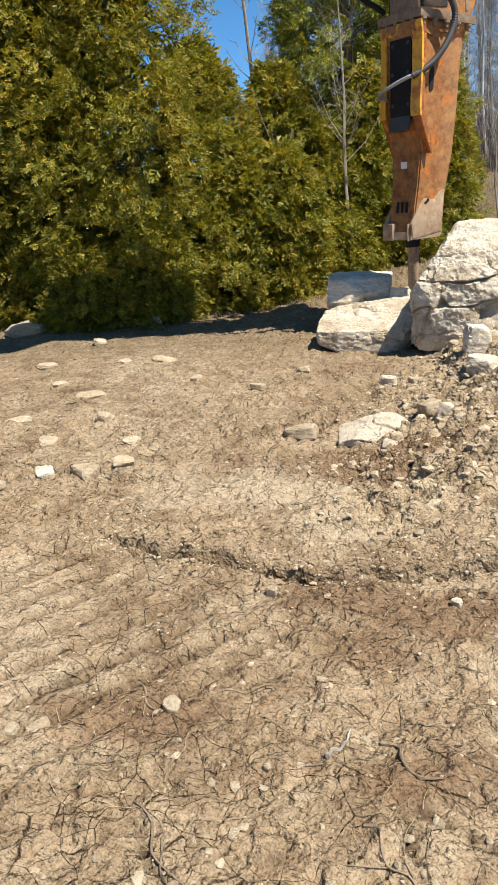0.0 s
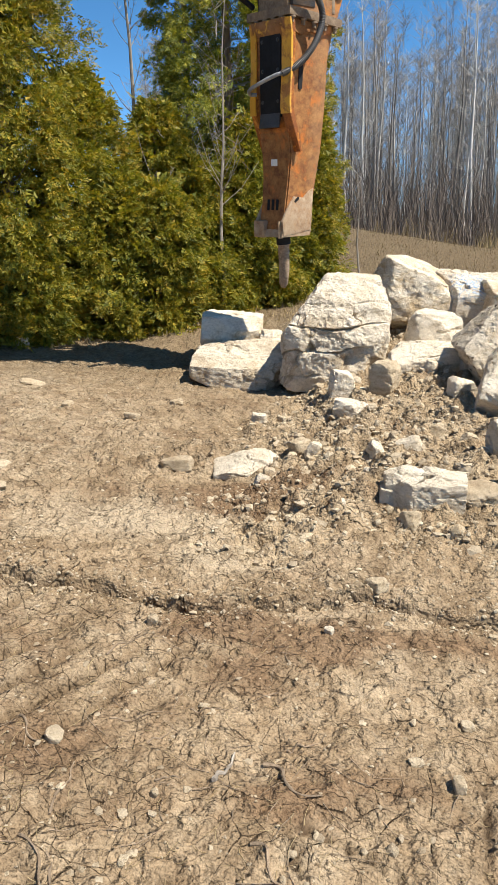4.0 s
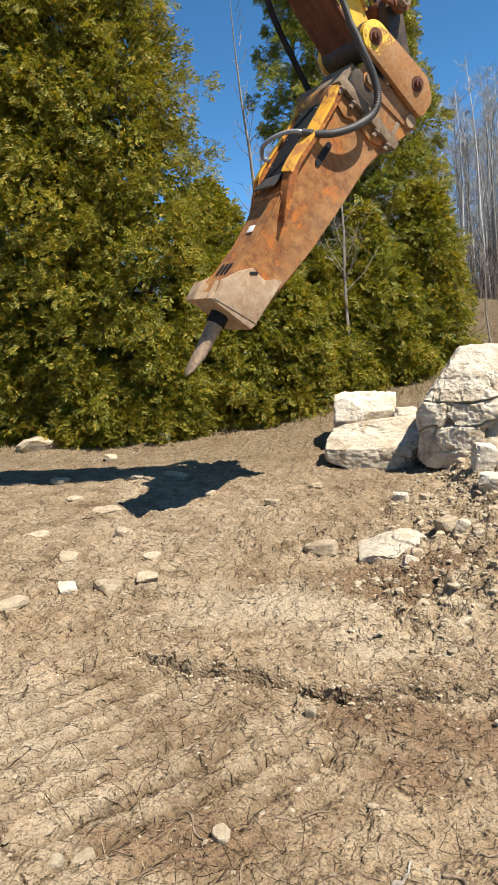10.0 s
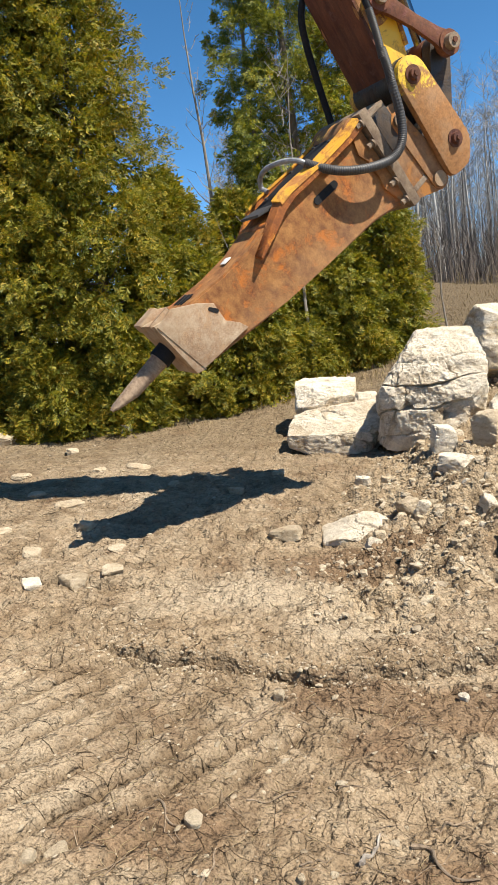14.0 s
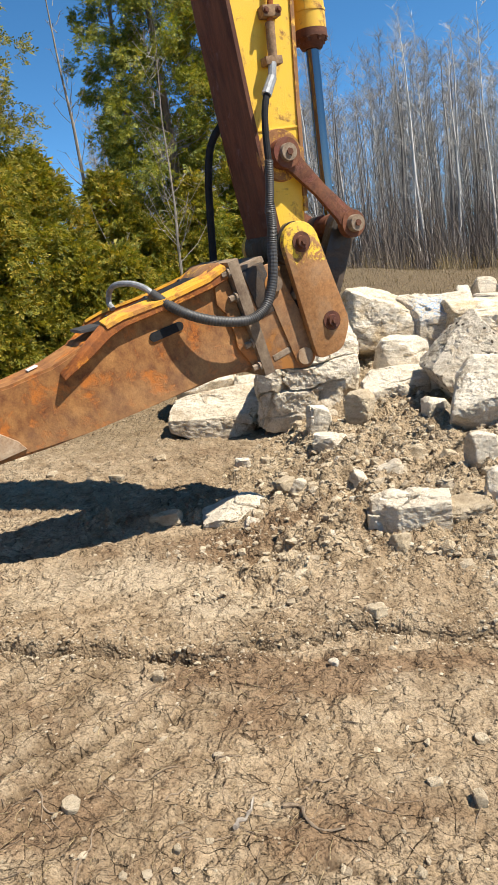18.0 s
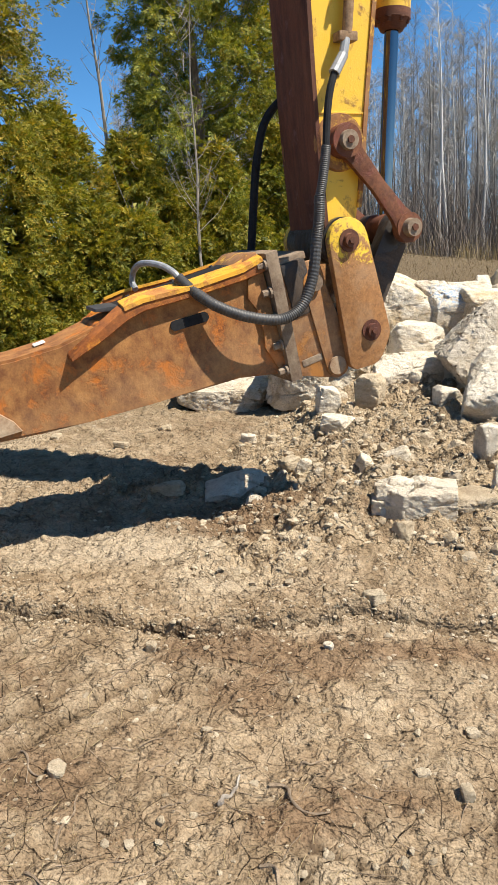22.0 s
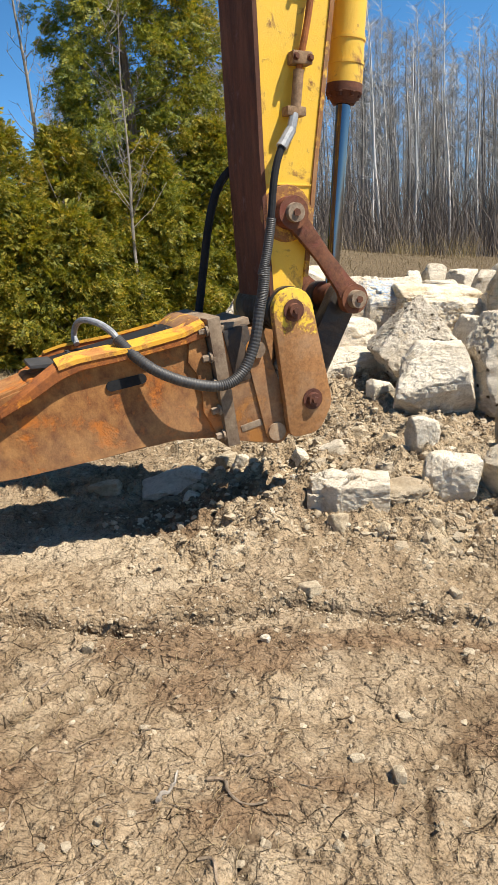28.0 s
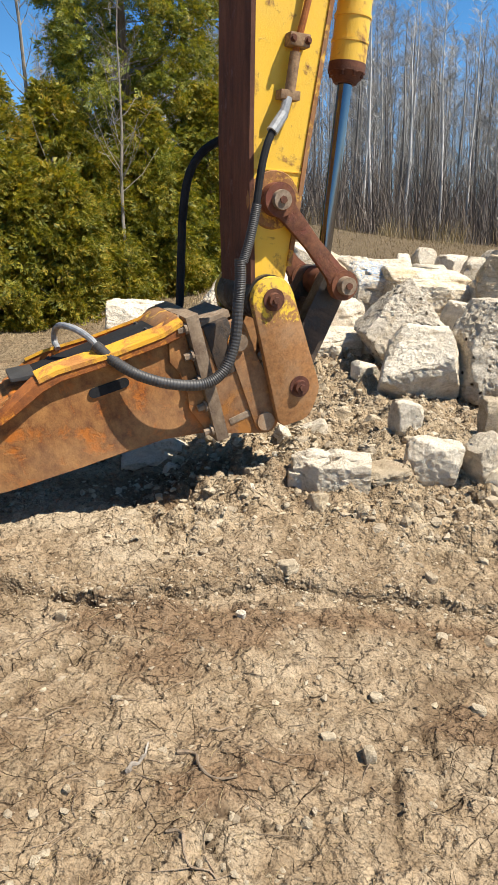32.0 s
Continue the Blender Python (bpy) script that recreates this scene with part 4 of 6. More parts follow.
heap_stones = [(0.62, 4.58, 0.18, 0.15), (0.52, 3.60, 0.12, 0.11), (0.76, 3.54, 0.10, 0.10), (-0.12, 4.90, 0.18, 0.11), (-0.51, 5.93, 0.15, 0.13), (0.93, 4.66, 0.13, 0.12), (0.20, 4.75, 0.17, 0.14), (0.05, 4.5, 0.12, 0.1), (0.33, 4.45, 0.12, 0.12), (1.15, 3.65, 0.09, 0.07), (1.35, 3.6, 0.12, 0.08), (0.98, 3.5, 0.08, 0.06)]
pick = random.Random(17)
while len(heap_stones) < 95:
    x, y = pick.uniform(-0.7, 2.4), pick.uniform(3.4, 7.2)
    if heap_mask(np.array(x), np.array(y)) > 0.5:
        w = 0.05 + 0.11 * pick.random() ** 3.0
        heap_stones.append((x, y, w, w * pick.uniform(0.55, 0.9)))
for k, (x, y, w, h) in enumerate(heap_stones):
    boulder("stone", x, y, ground_z(x, y) - 0.7 * h, (w, w * 0.8, h * 1.2), 200 + k, STONE, 37 * k, ((k * 53) % 50 - 25, (k * 31) % 50 - 25), detail=3 if w < 0.11 else 4, cuts=6, soft=20, mat=LIMESTONE if k % 4 == 0 else FIELDSTONE, group="stones on the rubble heap", category="stone")
for k, (x, y, w, h) in enumerate((
    (-0.93, 4.50, 0.21, 0.10), (0.30, 3.02, 0.11, 0.06), (-5.11, 7.75, 0.62, 0.22), (-2.07, 3.66, 0.17, 0.09), (-1.86, 3.75, 0.13, 0.05),
    (-2.45, 4.63, 0.15, 0.09), (-2.33, 3.62, 0.14, 0.045), (-2.83, 6.62, 0.24, 0.09), (-2.91, 5.25, 0.24, 0.06), (-0.78, 1.88, 0.075, 0.03),
    (-2.62, 2.45, 0.14, 0.12), (-1.69, 1.72, 0.17, 0.05), (-2.52, 3.32, 0.19, 0.05), (-3.59, 8.2, 0.2, 0.16), (-0.64, 2.63, 0.045, 0.06),
    (-1.16, 1.70, 0.075, 0.03), (-1.22, 1.65, 0.05, 0.035), (0.09, 2.68, 0.045, 0.03), (0.37, 1.99, 0.05, 0.03), (-3.15, 6.4, 0.12, 0.06), (-3.9, 7.3, 0.18, 0.1), (-5.9, 6.9, 0.2, 0.12), (-6.2, 7.1, 0.26, 0.14),
    (0.49, 1.90, 0.05, 0.05), (0.92, 2.15, 0.055, 0.04), (0.57, 2.21, 0.05, 0.03), (0.27, 1.64, 0.04, 0.03), (0.97, 3.02, 0.06, 0.04), (0.93, 2.64, 0.06, 0.03), (1.13, 2.63, 0.07, 0.035), (-0.44, 1.47, 0.035, 0.025), (-0.41, 1.69, 0.028, 0.022), (-0.32, 1.72, 0.026, 0.02), (-2.02, 4.2, 0.12, 0.04), (-2.6, 4.1, 0.16, 0.05), (-1.55, 5.6, 0.13, 0.06), (-1.3, 6.2, 0.12, 0.06), (-2.2, 5.9, 0.11, 0.05), (-3.4, 5.6, 0.18, 0.07), (-3.9, 6.2, 0.2, 0.08), (-3.1, 4.5, 0.2, 0.06))):
    boulder("stone", x, y, ground_z(x, y) - 0.40 * h, (w, w * 0.8, h), 300 + k, "pale fieldstone lying on bare dry clay", 51 * k, ((k * 17) % 16 - 8, (k * 29) % 16 - 8), detail=3 if w < 0.1 else 4, soft=16, cuts=5, mat=LIMESTONE if k in (6, 13, 17) else FIELDSTONE, group="loose stones on the clay", category="stone")


# ---- gravel and clods ----
def scatter(name, label, count, seed, where, sizes, mat, squash=0.7, detail=1, sink=-0.1):
    rng = np.random.RandomState(seed)
    bm = bmesh.new()
    bmesh.ops.create_icosphere(bm, subdivisions=detail, radius=1.0)
    base = np.array([v.co[:] for v in bm.verts])
    faces = np.array([[v.index for v in f.verts] for f in bm.faces])
    bm.free()
    pts = where(rng, count)
    n, m = len(pts), len(base)
    s = sizes[0] * (sizes[1] / sizes[0]) ** (rng.rand(n) ** 2.2)
    q = base[None] * rng.uniform(0.62, 1.22, (n, m, 1)) * rng.uniform(0.6, 1.3, (n, 1, 3)) * np.array([1, 1, squash])
    a = rng.uniform(0, 6.28, n)
    c, d = np.cos(a)[:, None], np.sin(a)[:, None]
    q = np.stack([q[:, :, 0] * c - q[:, :, 1] * d, q[:, :, 0] * d + q[:, :, 1] * c, q[:, :, 2]], -1) * s[:, None, None]
    q += np.stack(on_slope(pts[:, 0], pts[:, 1], land(pts[:, 0], pts[:, 1]) - sink * s), -1)[:, None]
    me = np_mesh(name, q.reshape(-1, 3), (faces[None] + (np.arange(n) * m)[:, None, None]).reshape(-1, 3))
    me.polygons.foreach_set("use_smooth", [False] * len(me.polygons))
    me.materials.append(mat)
    return tagged(new(name, me), label, name.replace("_", " "), kind="stuff")


def on_heap(rng, count):
    p = np.stack([rng.uniform(-1.1, 3.2, count * 4), rng.uniform(3.1, 9.0, count * 4) ** 1.0], -1)
    return p[rng.rand(len(p)) < heap_mask(p[:, 0], p[:, 1])][:count]


def on_clay(rng, count):
    d, a = rng.uniform(1.2, 8.5, count), rng.uniform(radians(60), radians(142), count)
    return np.stack([d * np.cos(a), d * np.sin(a)], -1)


def on_lip(rng, count):
    x = rng.uniform(-1.7, 1.7, count)
    return np.stack([x, scarp_line(x) + np.abs(rng.normal(0.0, 0.09, count)) * rng.choice([-0.6, 1.0], count)], -1)


def heap_foot(rng, count):
    p = np.stack([rng.uniform(-1.2, 2.6, count * 6), rng.uniform(2.9, 5.2, count * 6)], -1)
    h = heap_mask(p[:, 0], p[:, 1])
    return p[rng.rand(len(p)) < h * (1.25 - h) * 2.0][:count]


scatter("clay_clods", "broken grey-brown clay clods on the heap", 11000, 5, on_heap, (0.004, 0.034), CLOD, 0.75, 1, 0.15)
scatter("clay_lumps", "large crumbling clay lumps on the heap", 3200, 15, on_heap, (0.014, 0.055), CLOD, 0.7, 1, 0.36)
scatter("clay_crumbs", "crumbled clay along the foot of the heap", 4500, 16, heap_foot, (0.003, 0.017), CLOD, 0.7, 1, 0.2)
scatter("rubble", "small pale limestone rubble on the heap", 1100, 6, on_heap, (0.008, 0.040), FIELDSTONE, 0.75)
scatter("gravel", "small pale pebbles scattered over the clay", 1100, 7, on_clay, (0.003, 0.016), FIELDSTONE, 0.6)
scatter("crumbs", "small crumbs of dry clay", 5500, 8, on_clay, (0.0035, 0.020), CLOD, 0.55, 1, 0.2)
scatter("lip_clods", "crumbled clay along a broken lip of ground", 2500, 9, on_lip, (0.0025, 0.014), CLOD, 0.8, 1, 0.2)


# ---- cedars ----
def spray_shape(rng):
    """One flat fan of scale leaves, about 1 long in x: narrow pointed leaflets on both sides of a stem, as triangles."""
    V, T = [], []
    for k, (x, side) in enumerate(((0.0, 1), (0.06, -1), (0.24, 1), (0.32, -1), (0.50, 1), (0.58, 0))):
        ln = (0.48 - 0.20 * x) * rng.uniform(0.8, 1.2)
        a = side * rng.uniform(0.40, 0.75)
        way, wide = np.array([math.cos(a), math.sin(a), -0.12 * abs(side)]), 0.105 * rng.uniform(0.8, 1.3)
        across = np.array([-math.sin(a), math.cos(a), rng.uniform(-0.5, 0.5)])
        p = np.array([x, 0, -0.10 * x * x])
        V += [p - across * wide * 0.4, p + way * ln * 0.62 + across * wide, p + way * ln]
        T.append([3 * k, 3 * k + 1, 3 * k + 2])
    return np.array(V), np.array(T)


def cedar_crown(seed, height, radius, count, start=0.02, size=(0.09, 0.165), open_=0.0, taper=1.9):
    """Branches over an uneven narrow cone, each ending in a drooping tuft of sprays with dark gaps between the tufts."""
    rng = np.random.RandomState(seed)
    shapes = [spray_shape(rng) for _ in range(6)]
    many = max(60, int(count / 42))                       # branches
    u = (np.arange(many) + rng.rand(many)) / many
    bh = u ** 1.12
    ba = np.arange(many) * 2.399963 + rng.normal(0, 0.5, many)
    limit = radius * (np.minimum(1.0, 0.66 + 2.2 * bh) * (1 - bh ** taper) ** 0.75 + 0.06)
    sway = 1 + 0.16 * np.sin(3 * ba + 7 * bh + seed) + 0.10 * np.sin(5 * ba - 13 * bh)
    blen = limit * sway * rng.uniform(0.74, 1.12, many)
    keep = rng.rand(many) > 0.45 * open_
    bh, ba, blen = bh[keep], ba[keep], blen[keep]
    m = len(bh)
    out = np.stack([np.cos(ba), np.sin(ba), np.zeros(m)], -1)
    side = np.stack([-np.sin(ba), np.cos(ba), np.zeros(m)], -1)
    rise = rng.uniform(0.05, 0.55, m) - 0.15 * (bh < 0.15)
    i = rng.randint(0, m, count)
    inside = rng.rand(count) < 0.22
    f = np.where(inside, rng.uniform(0.22, 0.72, count), 1 - 0.30 * rng.rand(count) ** 1.3)                  # place along the branch
    tuft = 0.085 + 0.05 * blen[i]
    lat = rng.normal(0, 1, count) * tuft * (1.15 - 0.6 * f)
    ver = rng.normal(0, 0.55, count) * tuft
    p = out[i] * (blen[i] * f)[:, None] + side[i] * lat[:, None]
    z = (start + (1 - start) * bh[i]) * height + rise[i] * blen[i] * f - 0.35 * blen[i] * f ** 2 * (0.4 + 0.6 * (1 - bh[i])) + ver
    p[:, 2] = np.maximum(z, 0.03)
    x = out[i] * rng.uniform(0.3, 1.0, (count, 1)) + side[i] * rng.normal(0, 0.55, (count, 1))
    x[:, 2] = rng.uniform(-0.95, 0.55, count)
    x /= np.linalg.norm(x, axis=1, keepdims=True)
    y = np.cross(x, out[i] * 0.7 + rng.normal(0, 0.6, (count, 3)))
    y /= np.linalg.norm(y, axis=1, keepdims=True)
    w = np.cross(x, y)
    size_of = rng.uniform(size[0], size[1], count) * np.where(inside, 1.9 - 0.6 * open_, 1.0)
    V, T, first = [], [], 0
    for k, (sv, st) in enumerate(shapes):
        q = np.arange(k, count, len(shapes))
        v = p[q][:, None] + size_of[q][:, None, None] * (sv[None, :, :1] * x[q][:, None] + sv[None, :, 1:2] * y[q][:, None] + sv[None, :, 2:] * w[q][:, None])
        V.append(v.reshape(-1, 3))
        T.append((st[None] + (first + np.arange(len(q)) * len(sv))[:, None, None]).reshape(-1, 3))
        first += len(q) * len(sv)
    return np_mesh("crown", np.concatenate(V), np.concatenate(T))


def limbs(seed, height, radius, count, base=0.05, thick=0.02, up=0.25):
    rng = random.Random(seed)
    bm = bmesh.new()
    for _ in range(count):
        h = rng.uniform(base, 0.92)
        a = rng.uniform(0, 6.28)
        ln = radius * (1 - h) ** 0.7 * rng.uniform(0.6, 1.0)
        p = Vector((0, 0, h * height))
        d = Vector((math.cos(a), math.sin(a), up))
        way = [p, p + d * ln * 0.5 + Vector((0, 0, -0.02 * ln)), p + d * ln + Vector((0, 0, 0.12 * ln))]
        add_tube(bm, way, lambda u: thick * (1 - 0.8 * u) * (1.1 - h), 4, False)
    return bm


def trunk_mesh(seed, height, r, bend=0.1):
    rng = random.Random(seed)
    a, b = rng.uniform(-bend, bend), rng.uniform(-bend, bend)
    way = [Vector((a * (k / 8) ** 2 * 2 + 0.02 * math.sin(k * 1.7 + a * 9), b * (k / 8) ** 2 * 2, height * k / 8)) for k in range(9)]
    return add_tube(bmesh.new(), way, lambda u: r * (1 - 0.93 * u) * (1 + 0.5 * math.exp(-u * 30)), 9)


def cedar(x, y, height, radius, count, seed, label, leaf=None, twiggy=60, **kw):
    t = thing("cedar_tree", pose(*spot(x, y, -0.03), 0, 0, seed * 40), label, "tree", "cedars along the edge of the clearing")
    part("trunk", trunk_mesh(seed, height * 0.97, 0.035 * radius + 0.05), CEDAR_BARK, t)
    tagged(part("limb", limbs(seed, height, radius, twiggy), CEDAR_BARK if twiggy < 100 else DEAD_WOOD, t, sharp=0), kind="stuff")
    tagged(part("crown", cedar_crown(seed, height, radius, int(count * 1.35), **kw), leaf or CEDAR, t), kind="stuff")
    return t


TALL = "tall dense green-gold cedar with foliage to the ground"
BUSH = "short bushy young cedar beside taller ones"
cedar(-5.30, 8.72, 7.3, 0.84, 15000, 1, TALL)
cedar(-4.80, 8.90, 8.4, 1.24, 20000, 2, TALL)
cedar(-3.95, 9.05, 7.2, 1.22, 17000, 3, TALL, taper=1.6)
cedar(-5.52, 8.20, 2.0, 0.62, 5500, 15, "low spreading cedar growth at the foot of taller trees")
cedar(-4.45, 8.2, 1.0, 0.6, 4500, 16, "low spreading cedar growth at the foot of taller trees")
cedar(-3.65, 8.6, 1.3, 0.62, 4500, 17, "low spreading cedar growth at the foot of taller trees")
cedar(-3.25, 9.85, 3.3, 0.92, 8000, 4, "medium green cedar filling a gap in the row")
cedar(-2.75, 9.55, 2.0, 0.75, 5500, 13, BUSH)
cedar(-2.45, 10.7, 3.0, 0.8, 6500, 5, BUSH)
cedar(-2.25, 12.2, 8.4, 0.85, 8000, 6, "tall thin-crowned cedar with gaps of sky", leaf=DARK_CEDAR, twiggy=120, open_=0.85, taper=1.4)
cedar(-1.55, 11.9, 9.8, 1.45, 19000, 7, "tall cedar with a loose ragged crown", leaf=DARK_CEDAR, twiggy=140, open_=0.8, taper=1.15)
cedar(-0.75, 12.3, 6.4, 0.95, 8000, 8, TALL, open_=0.5)
cedar(-1.95, 10.6, 2.2, 0.8, 6000, 9, BUSH, open_=0.3)
cedar(-1.25, 11.1, 2.7, 0.7, 5500, 10, BUSH, open_=0.3)
cedar(-0.85, 11.2, 1.7, 0.65, 4500, 14, BUSH)
cedar(-2.25, 9.75, 1.9, 0.78, 5500, 18, BUSH, open_=0.2)
cedar(-1.55, 10.75, 1.6, 0.7, 4500, 19, BUSH, open_=0.2)
cedar(-0.35, 11.7, 2.9, 0.6, 4500, 12, BUSH)


# ---- bare trees ----
def bare_tree(seed, height, r, count, reach, rise=1.1, twigs=3):
    rng = random.Random(seed)
    bm = trunk_mesh(seed, height, r, 0.25)
    tw = bmesh.new()
    for _ in range(count):
        h = rng.uniform(0.28, 0.97)
        a = rng.uniform(0, 6.28)
        ln = reach * (1.05 - h) * rng.uniform(0.5, 1.1) + 0.12
        p = Vector((0, 0, h * height))
        d = Vector((math.cos(a), math.sin(a), rise * rng.uniform(0.6, 1.3))).normalized()
        end = p + d * ln + Vector((0, 0, 0.2 * ln))
        add_tube(tw, [p, p + d * ln * 0.55, end], lambda u: max(0.0035, r * 0.28 * (1 - 0.85 * u) * (1.15 - h)), 4, False)
        for _ in range(twigs):
            s = rng.uniform(0.3, 0.95)
            q = p + (end - p) * s
            e = Vector((rng.gauss(0, 1), rng.gauss(0, 1), rng.uniform(0.2, 1.2))).normalized()
            add_tube(tw, [q, q + e * ln * rng.uniform(0.15, 0.4)], lambda u: 0.004 * (1 - 0.6 * u), 3, False)
    return bm, tw


def small_bare(x, y, height, r, count, reach, seed, label):
    t = thing("bare_tree", pose(*spot(x, y, -0.03)), label, "tree", "bare saplings among the cedars")
    a, b = bare_tree(seed, height, r, count, reach)
    part("trunk", a, DEAD_WOOD, t)
    tagged(part("twig", b, DEAD_WOOD, t, sharp=0), kind="stuff")


small_bare(-1.49, 10.29, 4.6, 0.030, 40, 1.0, 501, "thin grey bare sapling in front of cedars")
small_bare(-2.85, 11.2, 6.2, 0.05, 26, 0.9, 502, "tall thin bare sapling between two cedar groups")
small_bare(-2.15, 9.9, 2.6, 0.018, 8, 0.3, 503, "slender bare stem in front of cedars")
small_bare(0.45, 12.5, 2.2, 0.02, 12, 0.4, 504, "slender bare shrub at the edge of the bank")


def far_tree(rng, x, y, V, Q, n):
    """Adds one bare poplar: a five-sided stem with rising limbs and fine twigs, as quads."""
    h = rng.uniform(8.4, 11.8) + 0.06 * max(0.0, y - 36)
    r = rng.uniform(0.035, 0.105)
    x, y, z0 = spot(x, y, -0.1)
    lean = rng.normal(0, 0.016, 2)
    phase = rng.uniform(0, 6.28)

    def tubes(p, q, ra, rb, sides):
        nonlocal n
        d = q - p
        d = d / np.linalg.norm(d, axis=1, keepdims=True)
        s = np.cross(d, (0.31, 0.83, 0.27))
        s /= np.linalg.norm(s, axis=1, keepdims=True)
        u = np.cross(d, s)
        ang = np.arange(sides) * 2 * math.pi / sides + 0.7
        ring = np.cos(ang)[None, :, None] * s[:, None] + np.sin(ang)[None, :, None] * u[:, None]
        V.append(np.concatenate([p[:, None] + ra[:, None, None] * ring, q[:, None] + rb[:, None, None] * ring], 1).reshape(-1, 3))
        k = np.arange(sides if sides > 2 else 1)
        one = np.stack([k, (k + 1) % sides, (k + 1) % sides + sides, k + sides], -1)
        Q.append((n + one[None] + (np.arange(len(p)) * 2 * sides)[:, None, None]).reshape(-1, 4))
        n += 2 * sides * len(p)

    def at(f):
        f = np.asarray(f, float)
        return np.stack([x + lean[0] * f * h + 0.06 * np.sin(9 * f + phase), y + lean[1] * f * h + 0.05 * np.sin(7 * f + 2 * phase), z0 + f * h], -1)

    def ways(c, up0, up1):
        a = rng.uniform(0, 6.28, c)
        d = np.stack([np.cos(a), np.sin(a), rng.uniform(up0, up1, c)], -1)
        return d / np.linalg.norm(d, axis=1, keepdims=True)
    f = np.array([0, 0.18, 0.38, 0.6, 0.8, 1.0])
    tubes(at(f[:-1]), at(f[1:]), r * (1 - 0.9 * f[:-1]), r * (1 - 0.9 * f[1:]), 5)
    c = rng.randint(22, 36)
    g = rng.uniform(0.12, 0.98, c) ** 0.72
    p = at(g)
    ln = ((1.45 - g) * rng.uniform(0.35, 1.35, c))[:, None]
    q = p + ways(c, 0.7, 2.2) * ln
    tubes(p, q, 0.017 * (1.3 - g), np.full(c, 0.006), 3)
    for many, size, fat in ((5, (0.25, 0.85), 0.0065), (6, (0.12, 0.45), 0.0050)):
        i = np.repeat(np.arange(len(p)), many)
        s = p[i] + (q[i] - p[i]) * rng.uniform(0.3, 1.0, (len(i), 1))
        e = s + ways(len(i), 0.1, 1.3) * rng.uniform(size[0], size[1], (len(i), 1))
        tubes(s, e, np.full(len(i), fat), np.full(len(i), fat * 0.5), 2)
    return n


PALE_BARK = material("pale_poplar_bark", bark((0.28, 0.26, 0.235), (0.62, 0.60, 0.56), 2.0))


def woods(name, label, count, seed, place, kind="stuff"):
    rng = np.random.RandomState(seed)
    V, Q, n = [], [], 0
    for _ in range(count):
        n = far_tree(rng, *place(rng), V, Q, n)
    # stems carry 5-sided and 3-sided rings, all as quads
    me = np_mesh(name, np.concatenate(V), np.concatenate(Q))
    me.materials.append(POPLAR_BARK)
    return tagged(new(name, me), label, "woods", kind=kind)


def deep(rng):
    y = 36.5 + 45 * rng.rand() ** 1.3
    return y * rng.uniform(-0.26, 0.56), y


woods("far_woods", "dense bare grey poplar wood beyond the clearing", 720, 61, deep)
rng = np.random.RandomState(77)
for k in range(34):
    V, Q = [], []
    n = far_tree(rng, 0.0, 0.0, V, Q, 0)
    fx, fy = -3.5 + 0.74 * k + rng.uniform(-0.6, 0.6), 35.5 + rng.uniform(-1.5, 2.5)
    t = thing("poplar_tree", pose(*spot(fx, fy)), "bare pale-barked poplar at the wood's edge", "tree", "poplars at the wood's edge")
    part("stem", np_mesh("stem", np.concatenate(V), np.concatenate(Q)), PALE_BARK, t)

# brush and dry grass at the foot of the wood and along the bank
def blades(name, label, count, seed, place, height, mat, wide=0.006):
    rng = np.random.RandomState(seed)
    pts = place(rng, count)
    zz = land(pts[:, 0], pts[:, 1])
    a, h = rng.uniform(0, 6.28, count), height[0] + (height[1] - height[0]) * rng.rand(count) ** 2.2
    lean = rng.normal(0, 0.35, (count, 2)) * h[:, None]
    w = wide * rng.uniform(0.6, 1.5, count)
    s = np.stack([np.cos(a) * w, np.sin(a) * w, 0 * a], -1)
    p = np.stack(on_slope(pts[:, 0], pts[:, 1], zz - 0.01), -1)
    tip = p + np.concatenate([lean, h[:, None]], -1)
    mid = p + np.concatenate([lean * 0.35, h[:, None] * 0.55], -1)
    V = np.stack([p - s, p + s, mid + s * 0.8, mid - s * 0.8, tip + s * 0.2, tip - s * 0.2], 1).reshape(-1, 3)
    k = np.arange(count)[:, None] * 6
    Q = np.concatenate([k + [0, 1, 2, 3], k + [3, 2, 4, 5]])
    me = np_mesh(name, V, Q)
    me.materials.append(mat)
    return tagged(new(name, me), label, name.replace("_", " "), kind="stuff")


def wood_edge(rng, c):
    y = 30 + 18 * rng.rand(c) ** 0.7
    return np.stack([y * rng.uniform(-0.2, 0.6, c), y], -1)


def bank(rng, c):
    y = rng.uniform(10.5, 30, c)
    return np.stack([y * rng.uniform(-0.08, 0.5, c), y], -1)


def under_cedars(rng, c):
    x = rng.uniform(-6.8, 0.4, c)
    return np.stack([x, 8.0 + 0.42 * (x + 5.2) * (x > -5.2) + rng.uniform(-0.6, 1.6, c)], -1)


def litter_spots(rng, c):
    cx = rng.choice([-1.0, -0.25, -0.35, -0.95, 0.3, -2.5], c)
    cy = rng.choice([1.75, 1.55, 2.25, 1.45, 2.6, 5.6], c)
    return np.stack([cx + rng.normal(0, 0.25, c), cy + rng.normal(0, 0.2, c)], -1)


